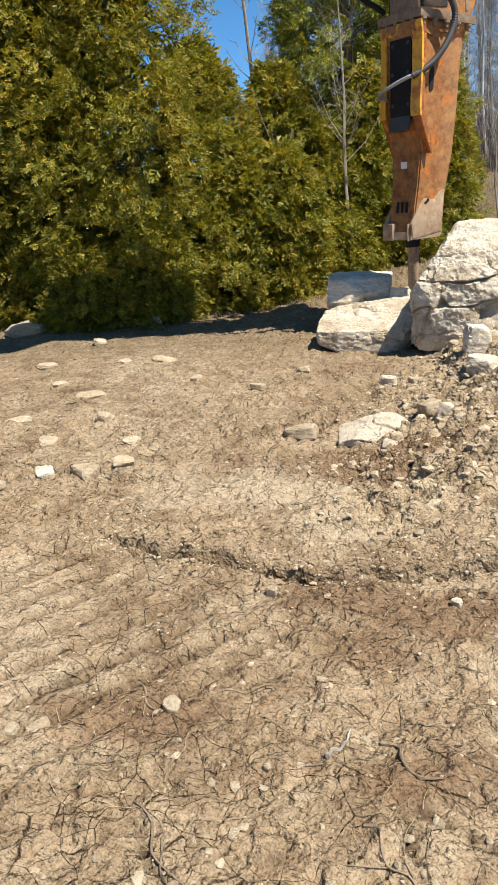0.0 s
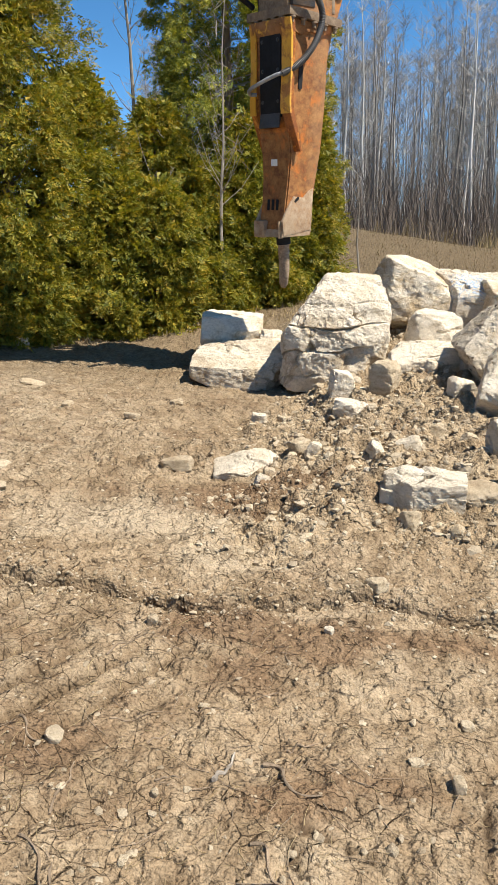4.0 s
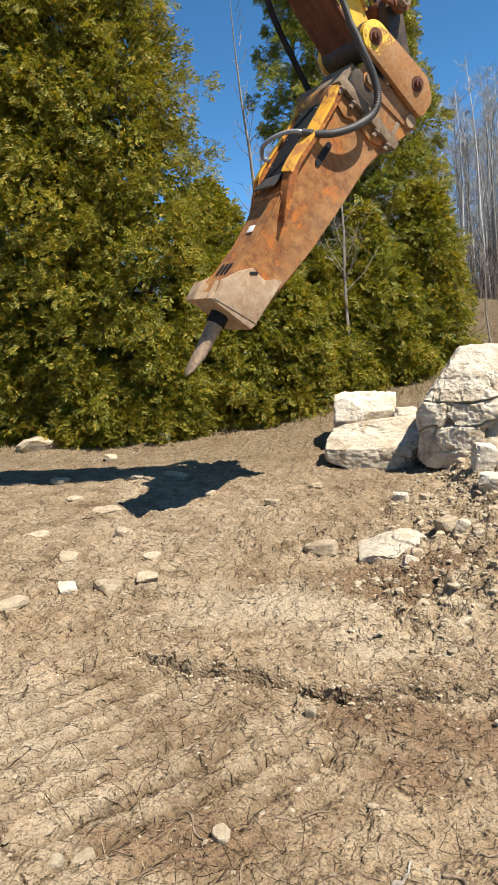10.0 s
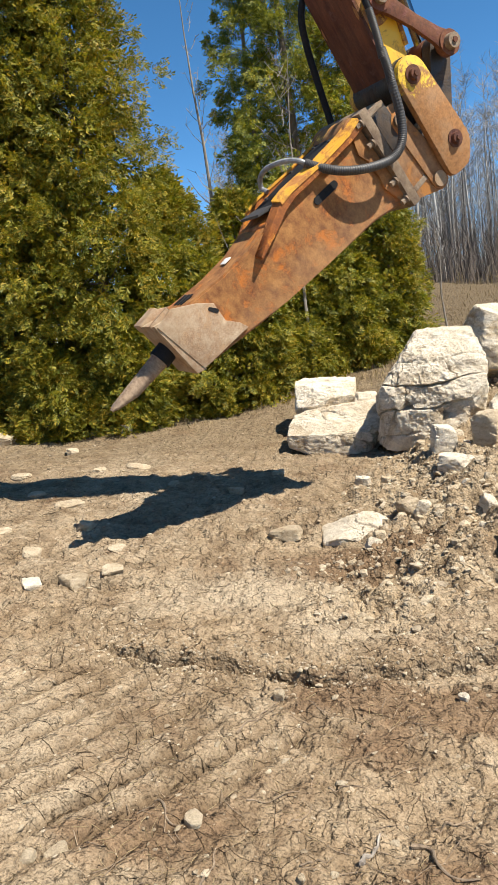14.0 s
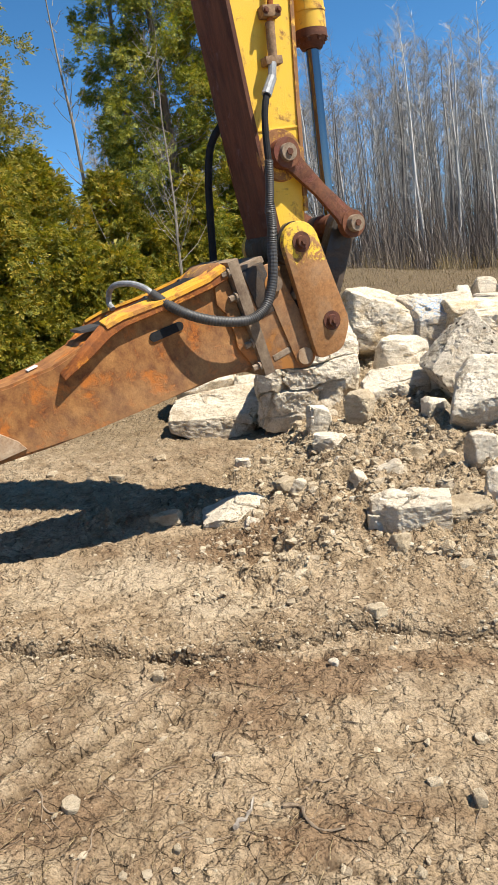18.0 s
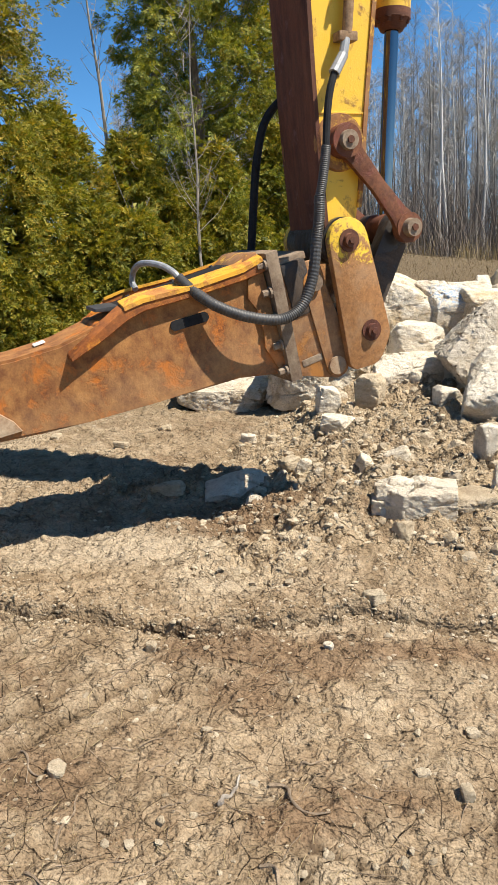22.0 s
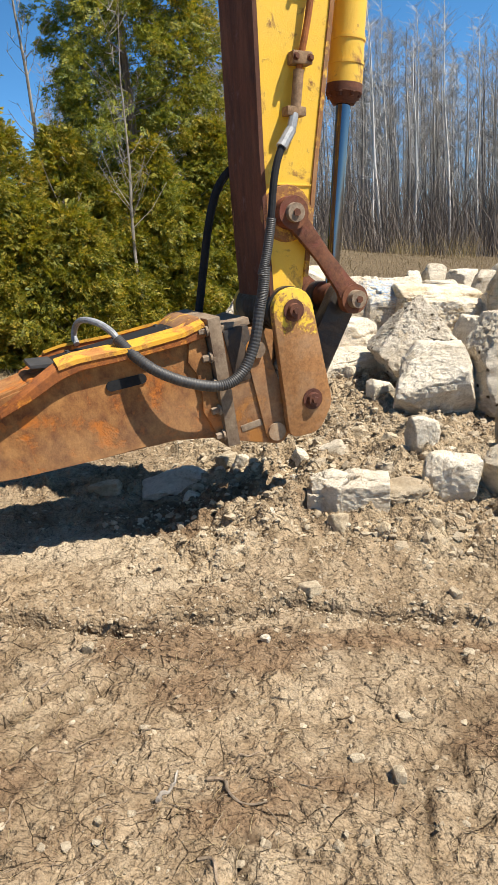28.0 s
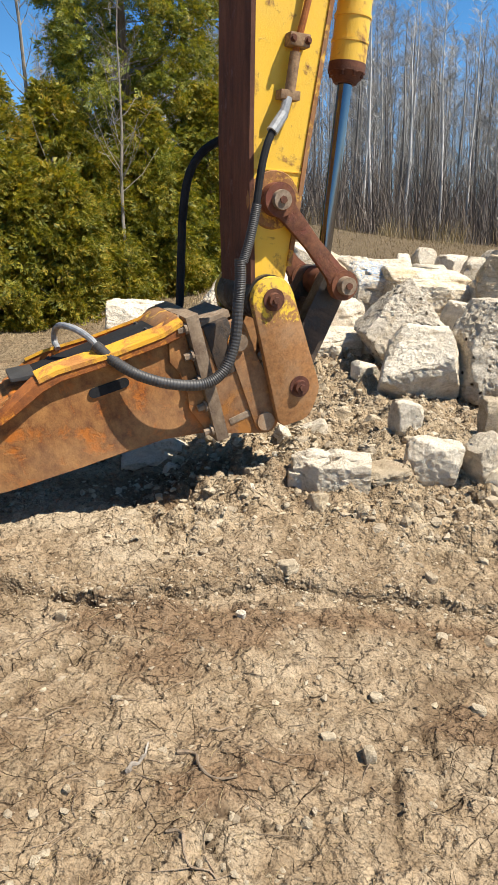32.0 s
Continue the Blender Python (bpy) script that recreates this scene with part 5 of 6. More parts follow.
blades("brush", "grey-brown leafless brush at the wood's foot", 30000, 71, wood_edge, (0.3, 4.4), BRUSH, 0.011)
blades("dry_grass", "dry tan grass on the rising bank", 11000, 72, bank, (0.03, 0.15), DRY_GRASS, 0.006)
def grass_tufts(rng, c):
    k = rng.randint(0, 14, c)
    return np.stack([np.array([6.2, 7.5, 8.3, 9.6, 11, 12.5, 5.0, 13.5, 3.2, 10.2, 14.5, 4.1, 7.0, 2.0])[k] + rng.normal(0, 0.3, c), np.array([30, 31, 29, 32, 30, 31, 33, 29, 32, 33.5, 31, 33, 33, 33])[k] + rng.normal(0, 0.3, c)], -1)


blades("tall_grass", "tufts of tall pale dry grass before the wood", 1300, 74, grass_tufts, (0.4, 1.1), STRAW, 0.008)
blades("dead_litter", "dry brown grass and twigs under the cedars", 3500, 73, under_cedars, (0.03, 0.12), STRAW, 0.004)


def lying(name, label, count, seed, place, length, mat, r):
    rng = np.random.RandomState(seed)
    bm = bmesh.new()
    pts = place(rng, count)
    for x, y in pts:
        a, ln = rng.uniform(0, 6.28), rng.uniform(*length)
        way = []
        for k in range(4):
            u = (k / 3 - 0.5) * ln
            px, py = x + u * math.cos(a) + 0.08 * ln * math.sin(5 * k), y + u * math.sin(a) + 0.06 * ln * math.cos(4 * k)
            way.append(Vector(spot(px, py, r * rng.uniform(0.6, 3.0))))
        add_tube(bm, way, lambda u: r * (1 - 0.5 * u), 4, False)
    me = bpy.data.meshes.new(name)
    bm.to_mesh(me)
    bm.free()
    me.materials.append(mat)
    return tagged(new(name, me), label, name.replace("_", " "), kind="stuff")


def all_clay(rng, c):
    d, a = rng.uniform(1.1, 7.5, c), rng.uniform(radians(62), radians(140), c)
    return np.stack([d * np.cos(a), d * np.sin(a)], -1)


lying("twigs", "thin dry twigs and roots strewn on the clay", 230, 81, lambda r, c: np.concatenate([litter_spots(r, c // 2), all_clay(r, c - c // 2)]), (0.05, 0.18), DRY_ROOT, 0.0016)
lying("straw_bits", "bits of dry straw strewn on the clay", 1500, 82, lambda r, c: np.concatenate([litter_spots(r, c // 2), all_clay(r, c - c // 2)]), (0.015, 0.06), STRAW, 0.0010)


def stick(x, y, ln, turn, r, label, bend=0.08):
    bm = bmesh.new()
    c, s = math.cos(radians(turn)), math.sin(radians(turn))
    way = []
    rnd = random.Random(int(1000 * (x + 3 * y)))
    for k in range(8):
        u, v = (k / 7 - 0.5) * ln, bend * ln * math.sin(k * 1.1) + 0.03 * ln * rnd.uniform(-1, 1)
        px, py = u * c - v * s, u * s + v * c
        way.append(Vector((px, py, ground_z(x + px, y + py) + r * 0.5)))
    ob = part("stick", add_tube(bm, spline(way, 2), lambda u: 0.62 * r * (1 - 0.6 * u) * (1 + 0.25 * math.sin(23 * u)), 7), DEAD_WOOD if "peeled" in label else DRY_ROOT, None)
    ob.matrix_basis = HILL @ pose(x, y, 0)
    tagged(ob, label, "stick", "sticks on the clay")


ROOT = "crooked dry root lying on cracked clay"
stick(-0.225, 1.835, 0.14, 69, 0.013, "short pale peeled stick lying on clay", 0.05)
stick(-0.03, 1.81, 0.22, -42, 0.011, ROOT, 0.12)
stick(-0.05, 1.50, 0.19, -45, 0.009, ROOT)
stick(0.02, 2.00, 0.15, 34, 0.007, ROOT, 0.04)
stick(-0.70, 2.48, 0.27, 66, 0.007, ROOT, 0.03)
stick(-0.675, 1.68, 0.18, 84, 0.007, ROOT, 0.05)
stick(-0.875, 1.905, 0.19, -36, 0.008, ROOT, 0.08)
stick(-0.62, 1.38, 0.32, -44, 0.007, ROOT, 0.06)
stick(-0.59, 1.36, 0.22, -63, 0.006, ROOT, 0.04)
stick(-2.0, 2.73, 0.17, 62, 0.007, ROOT, 0.05)
stick(-0.375, 1.755, 0.10, 29, 0.005, "thin dry straw stalk on the clay", 0.02)
stick(-0.30, 2.12, 0.16, 15, 0.005, "thin dry straw stalk on the clay", 0.02)
stick(-0.55, 2.02, 0.18, 22, 0.005, "thin dry straw stalk on the clay", 0.02)
stick(0.42, 3.0, 0.12, 70, 0.007, ROOT, 0.03)
stick(-0.45, 1.95, 0.12, 55, 0.006, ROOT, 0.04)


# ---- the excavator ----
# Rows of the arm: seconds, the stick's lower pin (x, y, z), heading of the arm, tilt of the breaker, lean of the stick.
ARM = (
    (0.0, -0.640, 7.575, 3.459, 49.3, 93.6, 124.0),
    (4.0, -0.798, 7.222, 3.925, 49.7, 98.1, 128.0),
    (6.5, -1.143, 6.820, 4.049, 56.2, 86.8, 134.0),
    (7.0, -1.196, 6.686, 3.964, 56.0, 83.9, 136.0),
    (7.5, -1.237, 6.560, 3.869, 55.8, 79.7, 137.5),
    (8.0, -1.273, 6.526, 3.797, 54.5, 74.0, 138.5),
    (8.5, -1.229, 6.469, 3.752, 52.2, 68.7, 137.7),
    (9.0, -1.118, 6.351, 3.717, 49.8, 64.7, 129.6),
    (9.5, -1.008, 6.201, 3.684, 48.1, 60.9, 130.1),
    (10.0, -0.925, 6.045, 3.636, 46.9, 56.5, 128.3),
    (10.5, -0.846, 5.968, 3.548, 45.4, 52.7, 128.6),
    (11.0, -0.776, 5.808, 3.441, 45.4, 48.6, 127.0),
    (11.5, -0.697, 5.695, 3.353, 43.9, 46.9, 125.4),
    (12.0, -0.570, 5.598, 3.294, 42.2, 46.1, 121.9),
    (12.5, -0.437, 5.482, 3.235, 40.3, 45.6, 120.6),
    (13.0, -0.313, 5.363, 3.186, 38.4, 45.1, 121.1),
    (13.5, -0.318, 5.410, 3.114, 38.4, 44.1, 120.2),
    (14.0, -0.250, 5.345, 2.992, 37.7, 42.7, 119.4),
    (14.5, -0.110, 5.245, 2.836, 34.5, 40.2, 117.0),
    (16.5, -0.015, 4.813, 2.191, 28.1, 29.5, 105.9),
    (17.0, -0.033, 4.713, 2.052, 27.9, 26.4, 103.4),
    (17.5, -0.077, 4.651, 1.921, 28.9, 24.5, 99.8),
    (18.0, -0.098, 4.603, 1.802, 29.6, 22.2, 97.6),
    (18.5, -0.097, 4.508, 1.700, 30.0, 20.2, 96.2),
    (19.0, -0.091, 4.470, 1.661, 29.8, 19.1, 95.0),
    (20.0, -0.069, 4.452, 1.663, 28.8, 19.4, 94.9),
    (21.0, -0.074, 4.464, 1.660, 28.9, 19.2, 93.0),
    (22.0, 0.035, 4.280, 1.670, 27.6, 19.3, 93.6),
    (23.0, 0.092, 4.182, 1.675, 26.9, 19.0, 93.6),
    (24.0, 0.151, 4.138, 1.675, 23.9, 19.2, 95.0),
    (24.5, 0.118, 4.212, 1.675, 24.3, 19.1, 95.0),
    (26.5, 0.135, 4.175, 1.483, 23.9, 17.1, 93.4),
    (27.0, 0.131, 4.163, 1.385, 23.9, 16.0, 92.8),
    (27.5, 0.134, 4.161, 1.321, 23.6, 15.4, 91.6),
    (28.0, 0.132, 4.150, 1.293, 23.7, 15.0, 91.0),
    (28.5, 0.130, 4.129, 1.275, 23.6, 15.5, 91.2),
    (29.0, 0.101, 4.110, 1.249, 23.2, 19.0, 90.6),
    (29.5, 0.087, 4.096, 1.229, 23.0, 22.2, 90.0),
    (30.0, 0.083, 4.091, 1.225, 22.7, 22.7, 90.3),
    (31.0, 0.083, 4.103, 1.219, 22.4, 22.8, 90.4),
    (32.0, 0.080, 4.110, 1.218, 22.6, 22.9, 90.2),
)
LINK_A, LINK_S, LINK_H, PIN_GAP = 0.50, 0.601, 0.603, 0.51
FOOT = (-4.15, 1.32)
machine = thing("excavator", HILL @ pose(FOOT[0], FOOT[1], 0), "yellow tracked excavator with a rusty hydraulic breaker on its arm", "excavator")

# breaker: x runs from the nose (negative) to the stick's pin at the origin, z towards its top
stations = ((-0.50, 0.05, -0.575, 0.215), (-0.80, 0.065, -0.487, 0.215), (-1.26, 0.06, -0.430, 0.21), (-1.62, 0.025, -0.388, 0.195), (-1.85, 0.04, -0.358, 0.178), (-2.05, 0.07, -0.318, 0.17), (-2.31, 0.118, -0.270, 0.172))
bm = bmesh.new()
rings = [[bm.verts.new(p) for p in ((x, -w, b), (x, w, b), (x, w, t), (x, -w, t))] for x, t, b, w in stations]
for a, b in zip(rings, rings[1:]):
    for k in range(4):
        bm.faces.new((a[k], a[(k + 1) % 4], b[(k + 1) % 4], b[k]))
bm.faces.new(rings[0])
bm.faces.new(rings[-1][::-1])
bmesh.ops.bevel(bm, geom=[e for e in bm.edges if abs(e.verts[0].co.x - e.verts[1].co.x) > 0.05], offset=0.014, segments=2, affect="EDGES")
breaker = part("breaker_housing", bm, RUST, machine, "rust-orange box housing of a hydraulic breaker", 30)

for side in (-1, 1):
    # raised rail along the top edge of the side plate, dipping to the nose
    bm = bmesh.new()
    s = side
    rail = [(-0.50, 0.058, 0.034), (-0.62, 0.046, 0.028), (-0.88, 0.056, 0.026), (-1.17, 0.084, 0.028), (-1.27, 0.075, 0.032), (-1.42, 0.022, 0.028), (-1.60, -0.035, 0.013)]
    vs = []
    for x, z, h in rail:
        vs.append([bm.verts.new((x, s * y, z + dz)) for y, dz in ((0.175, -h), (0.258, -h - 0.02), (0.258, h - 0.02), (0.175, h))])
    for a, b in zip(vs, vs[1:]):
        for k in range(4):
            bm.faces.new((a[k], a[(k + 1) % 4], b[(k + 1) % 4], b[k]))
    bm.faces.new(vs[0])
    bm.faces.new(vs[-1][::-1])
    bmesh.ops.bevel(bm, geom=list(bm.edges), offset=0.006, segments=1, affect="EDGES")
    part("edge_rail", bm, RAIL, breaker, "worn orange stiffening rail")
    # bare yellow edge on top of the rail
    bm = bmesh.new()
    vs = []
    for x, z, h in rail[:5]:
        vs.append([bm.verts.new((x, s * y, z + h + dz)) for y, dz in ((0.168, -0.004), (0.264, -0.034), (0.264, -0.012), (0.168, 0.012))])
    for a, b in zip(vs, vs[1:]):
        for k in range(4):
            bm.faces.new((a[k], a[(k + 1) % 4], b[(k + 1) % 4], b[k]))
    bm.faces.new(vs[0])
    bm.faces.new(vs[-1][::-1])
    part("rail_cap", bm, CAP_YELLOW, breaker, "chipped yellow top edge of the rail")
    # dark slot behind the rail
    bm = add_plate(bmesh.new(), hull2d([(-0.885, -0.105, 0.026), (-1.045, -0.092, 0.026)], 14), s * 0.2215, s * 0.2125)
    part("slot", bm, RUBBER, breaker)
    # gusset by the mounting flange
    bm = add_plate(bmesh.new(), [(-0.51, 0.02), (-0.60, -0.01), (-0.63, -0.10), (-0.60, -0.17), (-0.60, -0.30), (-0.62, -0.38), (-0.57, -0.54), (-0.53, -0.565)], s * 0.218, s * 0.236, 0.004)
    part("gusset", bm, RUST, breaker)
    # thick nose cheek
    bm = add_plate(bmesh.new(), [(-2.08, 0.05), (-2.00, -0.03), (-2.02, -0.16), (-1.96, -0.24), (-1.94, -0.30), (-2.33, -0.262), (-2.36, 0.13), (-2.22, 0.145)], s * 0.165, s * 0.192, 0.008)
    part("nose_cheek", bm, NOSE, breaker, "scuffed bare steel wear cheek")
    bm = add_plate(bmesh.new(), hull2d([(-2.02, -0.075, 0.014), (-2.045, -0.035, 0.012)], 12), s * 0.1945, s * 0.19)
    part("pin_hole", bm, RUBBER, breaker)
    bm = bmesh.new()
    add_box(bm, (-2.38, s * 0.10 - 0.045, 0.10), (-2.22, s * 0.10 + 0.075 * s + 0.02, 0.165), 0.01)
    part("nose_lug", bm, NOSE, breaker)
bm = add_plate(bmesh.new(), [(-2.30, 0.13), (-2.37, 0.15), (-2.385, -0.25), (-2.32, -0.275)], -0.185, 0.185, 0.01)
part("nose_plate", bm, NOSE, breaker, "dented front plate of the breaker")
for k in (-1, 0, 1):
    bm = add_box(bmesh.new(), (-2.12, k * 0.06 - 0.016, 0.078), (-2.02, k * 0.06 + 0.016, 0.0845), 0.002, Matrix.Rotation(radians(6), 4, "Y") @ Matrix.Translation((0, 0, -0.2175)))
    part("vent_slot", bm, RUBBER, breaker)
bm = bmesh.new()
add_box(bm, (-1.30, -0.135, 0.085), (-0.53, 0.135, 0.105), 0.006, Matrix.Rotation(radians(1.2), 4, 'Y') @ Matrix.Translation((0, 0, -0.045)))
part("top_block", add_plate(bmesh.new(), [(-0.50, 0.03), (-0.66, 0.03), (-0.64, 0.062), (-0.54, 0.105), (-0.50, 0.105)], -0.205, 0.205, 0.006), OLD_YELLOW, breaker, "chipped yellow block under the flange bolts")
cover = part("top_cover", bm, RUBBER, breaker, "black rubber cover plate on the breaker's top")
bm = add_plate(bmesh.new(), [(-1.28, 0.070), (-1.385, 0.100), (-1.38, 0.115), (-1.26, 0.090)], -0.13, 0.13, 0.003)
part("cover_lip", bm, SPRING, breaker)
for x in (-1.16, -0.9, -0.66):
    for y in (-0.1, 0.1):
        bolt(breaker, (x, y, 0.057 - 0.021 * x), (0, 0, 1), 0.012, 0.014, SPRING)
bm = add_rod(bmesh.new(), (-1.40, -0.2, 0.02), (-1.40, 0.2, 0.02), 0.035)
part("lift_eye", bm, RUST, breaker)
bm = add_box(bmesh.new(), (-1.72, -0.03, 0.036), (-1.66, 0.05, 0.042), 0.001)
part("label_plate", bm, WHITE_PAINT, breaker, "small white label plate")

# chisel, worn to a wedge
bm = bmesh.new()
way = [Vector((-2.36, 0, -0.055)) + Vector((-1, 0, -0.045)).normalized() * d for d in (0.0, 0.10, 0.12, 0.36, 0.50, 0.535)]
add_tube(bm, way, lambda u: 0.062 if u < 0.25 else 0.058 if u < 0.85 else 0.05 if u < 0.99 else 0.03, 18)
for v in bm.verts:      # the tip is worn to a wedge
    far = max(0.0, min(1.0, (-2.36 - v.co.x - 0.30) / 0.23))
    v.co.z += 0.035 * far - 0.72 * far * (v.co.z + 0.055 + 0.045 * (-2.36 - v.co.x))
chisel = part("chisel", bm, CHISEL, breaker, "worn round steel chisel with a blunt tip")
part("bush", add_tube(bmesh.new(), way[:2], lambda u: 0.072, 18), RUBBER, chisel)

# mounting flange and its bolts
bm = add_plate(bmesh.new(), [(-0.545, -0.605), (-0.482, 0.092), (-0.412, 0.088), (-0.475, -0.612)], -0.275, 0.275, 0.006)
flange = part("mounting_flange", bm, FLANGE, breaker, "thick dusty steel mounting flange")
for k in range(5):
    f = 0.06 + 0.21 * k
    p = Vector((-0.482 - 0.063 * f, -0.25, 0.075 - 0.68 * f))
    for s in (1, -1):
        bolt(flange, (p.x - 0.004, s * p.y, p.z), (-1, 0, 0.1), 0.021, 0.05)
for k in range(4):
    bolt(flange, (-0.486, -0.16 + 0.107 * k, 0.066), (-1, 0, 0.1), 0.02, 0.045)

# hanger plates and pins up to the stick
for s in (-1, 1):
    bm = add_plate(bmesh.new(), hull2d([(-0.41, -0.04, 0.03), (-0.22, -0.09, 0.055), (-0.225, -0.635, 0.080), (-0.45, -0.585, 0.03)]), s * 0.175, s * 0.215, 0.005)
    part("hanger_plate", bm, HANGER, breaker, "dusty rust-brown hanger plate")
    bm = add_plate(bmesh.new(), hull2d([(0.0, 0.0, 0.120), (0.008, -0.53, 0.112), (-0.04, -0.60, 0.105), (-0.125, -0.64, 0.055)]), s * 0.235, s * 0.285, 0.008)
    side_plate = part("coupler_plate", bm, COUPLER, breaker, "chipped yellow coupler plate worn to rust")
    for px, pz in ((0, 0), (0, -0.51)):
        bm = add_rod(bmesh.new(), (px, s * 0.284, pz), (px, s * 0.292, pz), 0.060, seg=24)
        add_rod(bm, (px, s * 0.29, pz), (px, s * 0.318, pz), 0.040, 0.036, 20)
        add_rod(bm, (px, s * 0.316, pz), (px, s * 0.330, pz), 0.020, 0.018, 6)
        part("pin_head", bm, DARK_RUST, side_plate, "dark greasy pin head")
    bm = add_plate(bmesh.new(), hull2d([(-0.24, -0.15, 0.062), (-0.20, -0.40, 0.055), (-0.228, -0.635, 0.070)]), s * 0.214, s * 0.229, 0.004)
    part("hanger_band", bm, HANGER, breaker)
    bm = add_rod(bmesh.new(), (-0.24, s * 0.21, -0.15), (-0.24, s * 0.252, -0.15), 0.046, seg=20)
    part("pin_cap", bm, FLANGE, breaker)
    bm = add_rod(bmesh.new(), (-0.235, s * 0.21, -0.635), (-0.235, s * 0.245, -0.635), 0.052, seg=20)
    part("pin_cap", bm, NOSE, breaker)
    # dark box added where the upper hanger plates lie in shadow
    bm = add_box(bmesh.new(), (-0.40, s * 0.195 - 0.03, -0.30), (-0.25, s * 0.195 + 0.03, -0.005), 0.015)
    part("hose_block", bm, GREASE, breaker, "black block standing for shadow on the hanger plates")
    bm = add_rod(bmesh.new(), (-0.13, s * 0.20, -0.28), (-0.13, s * 0.245, -0.28), 0.024, seg=14)
    part("spacer", bm, DUSTY_STEEL, breaker)
    bm = add_box(bmesh.new(), (-0.43, s * 0.19 - 0.02, -0.575), (-0.30, s * 0.19 + 0.05 * s + 0.02, -0.535), 0.006)
    part("stop_block", bm, DUSTY_STEEL, breaker)
bm = add_box(bmesh.new(), (-0.44, -0.18, -0.02), (-0.22, 0.18, 0.02), 0.006)
part("cross_plate", bm, DUSTY_STEEL, breaker)
part("cross_plate", add_box(bmesh.new(), (-0.40, -0.18, -0.60), (-0.20, 0.18, -0.55), 0.006), DUSTY_STEEL, breaker)
for pz in (0.0, -0.51):
    part("pin", add_rod(bmesh.new(), (0, -0.24, pz), (0, 0.24, pz), 0.045), DARK_RUST, breaker)


def hose(parent, points, r, mat, label, ribs=0, steps=12, name="hose"):
    way = spline(points, steps)
    rad = (lambda u: r * (1 + 0.04 * math.cos(2 * math.pi * ribs * u))) if ribs else r
    if ribs:
        fine = []
        n = ribs * 4
        for k in range(n + 1):
            f = k / n * (len(way) - 1)
            i = min(int(f), len(way) - 2)
            fine.append(way[i].lerp(way[i + 1], f - i))
        way = fine
    return part(name, add_tube(bmesh.new(), way, rad, 10), mat, parent, label)


# lower loop of the near hose, from beside the stick to the port on the breaker
hose(breaker, [(-0.130, -0.338, 0.275), (-0.170, -0.342, 0.165), (-0.212, -0.345, 0.08), (-0.30, -0.355, -0.10), (-0.405, -0.36, -0.215), (-0.53, -0.355, -0.24), (-0.69, -0.34, -0.17), (-0.82, -0.30, -0.070), (-0.90, -0.25, 0.035), (-0.945, -0.20, 0.125)], 0.029, SPRING, "thick black hose in a ribbed spring guard", 96)
hose(breaker, [(-0.935, -0.2, 0.10), (-0.95, -0.17, 0.155), (-0.985, -0.08, 0.205), (-1.03, 0.06, 0.225), (-1.06, 0.16, 0.20), (-1.085, 0.20, 0.14), (-1.09, 0.16, 0.10)], 0.017, GREY_HOSE, "grey hose looping over the breaker's top")
hose(breaker, [(-0.36, 0.26, 0.02), (-0.33, 0.26, 0.08), (-0.24, 0.26, 0.30), (-0.15, 0.26, 0.51), (-0.05, 0.26, 0.68), (0.065, 0.25, 0.77), (0.2, 0.24, 0.80)], 0.024, RUBBER, "black hose rising behind the arm")
bm = add_rod(bmesh.new(), (-0.925, -0.20, 0.05), (-0.94, -0.2, 0.115), 0.03, seg=8)
part("hose_fitting", bm, DUSTY_STEEL, breaker)

# stick: z runs up from its lower pin, x away from the cab
prof = ((-0.02, -0.085, 0.09, 0.19), (0.17, -0.10, 0.115, 0.19), (0.45, -0.126, 0.140, 0.195), (0.78, -0.150, 0.168, 0.2), (1.50, -0.188, 0.244, 0.2), (2.35, -0.24, 0.32, 0.2), (2.75, -0.20, 0.32, 0.2), (3.15, -0.10, 0.14, 0.2))
bm = bmesh.new()
rings = [[bm.verts.new(p) for p in ((x0, -w, z), (x1, -w, z), (x1, w, z), (x0, w, z))] for z, x0, x1, w in prof]
for a, b in zip(rings, rings[1:]):
    for k in range(4):
        bm.faces.new((a[k], a[(k + 1) % 4], b[(k + 1) % 4], b[k]))
bm.faces.new(rings[0][::-1])
bm.faces.new(rings[-1])
bmesh.ops.bevel(bm, geom=[e for e in bm.edges if abs(e.verts[0].co.z - e.verts[1].co.z) > 0.05], offset=0.012, segments=2, affect="EDGES")
stick_part = part("stick", bm, YELLOW, machine, "worn yellow excavator stick with rusty edges", 30)
# the dark worn underside
bm = bmesh.new()
vs = [[bm.verts.new((x0 - d, y, z)) for d, y in ((0.012, -0.212), (0.012, 0.212), (-0.012, 0.212), (-0.012, -0.212))] for z, x0, x1, w in prof[:-1]]
for a, b in zip(vs, vs[1:]):
    for k in range(4):
        bm.faces.new((a[k], a[(k + 1) % 4], b[(k + 1) % 4], b[k]))
bm.faces.new(vs[0])
bm.faces.new(vs[-1][::-1])
part("underside_plate", bm, DARK_RUST, stick_part, "dark red-brown worn underside plate")
bm = bmesh.new()
vs = [[bm.verts.new((x1 + d, y, z)) for d, y in ((0.012, -0.21), (0.012, 0.21), (-0.012, 0.21), (-0.012, -0.21))] for z, x0, x1, w in prof[1:-1]]
for a, b in zip(vs, vs[1:]):
    for k in range(4):
        bm.faces.new((a[k], a[(k + 1) % 4], b[(k + 1) % 4], b[k]))
bm.faces.new(vs[0])
bm.faces.new(vs[-1][::-1])
part("back_plate", bm, OLD_YELLOW, stick_part)
bm = add_rod(bmesh.new(), (0, -0.225, 0), (0, 0.225, 0), 0.125, seg=28)
part("pin_boss", bm, GREASE, stick_part, "dark greasy pin boss")
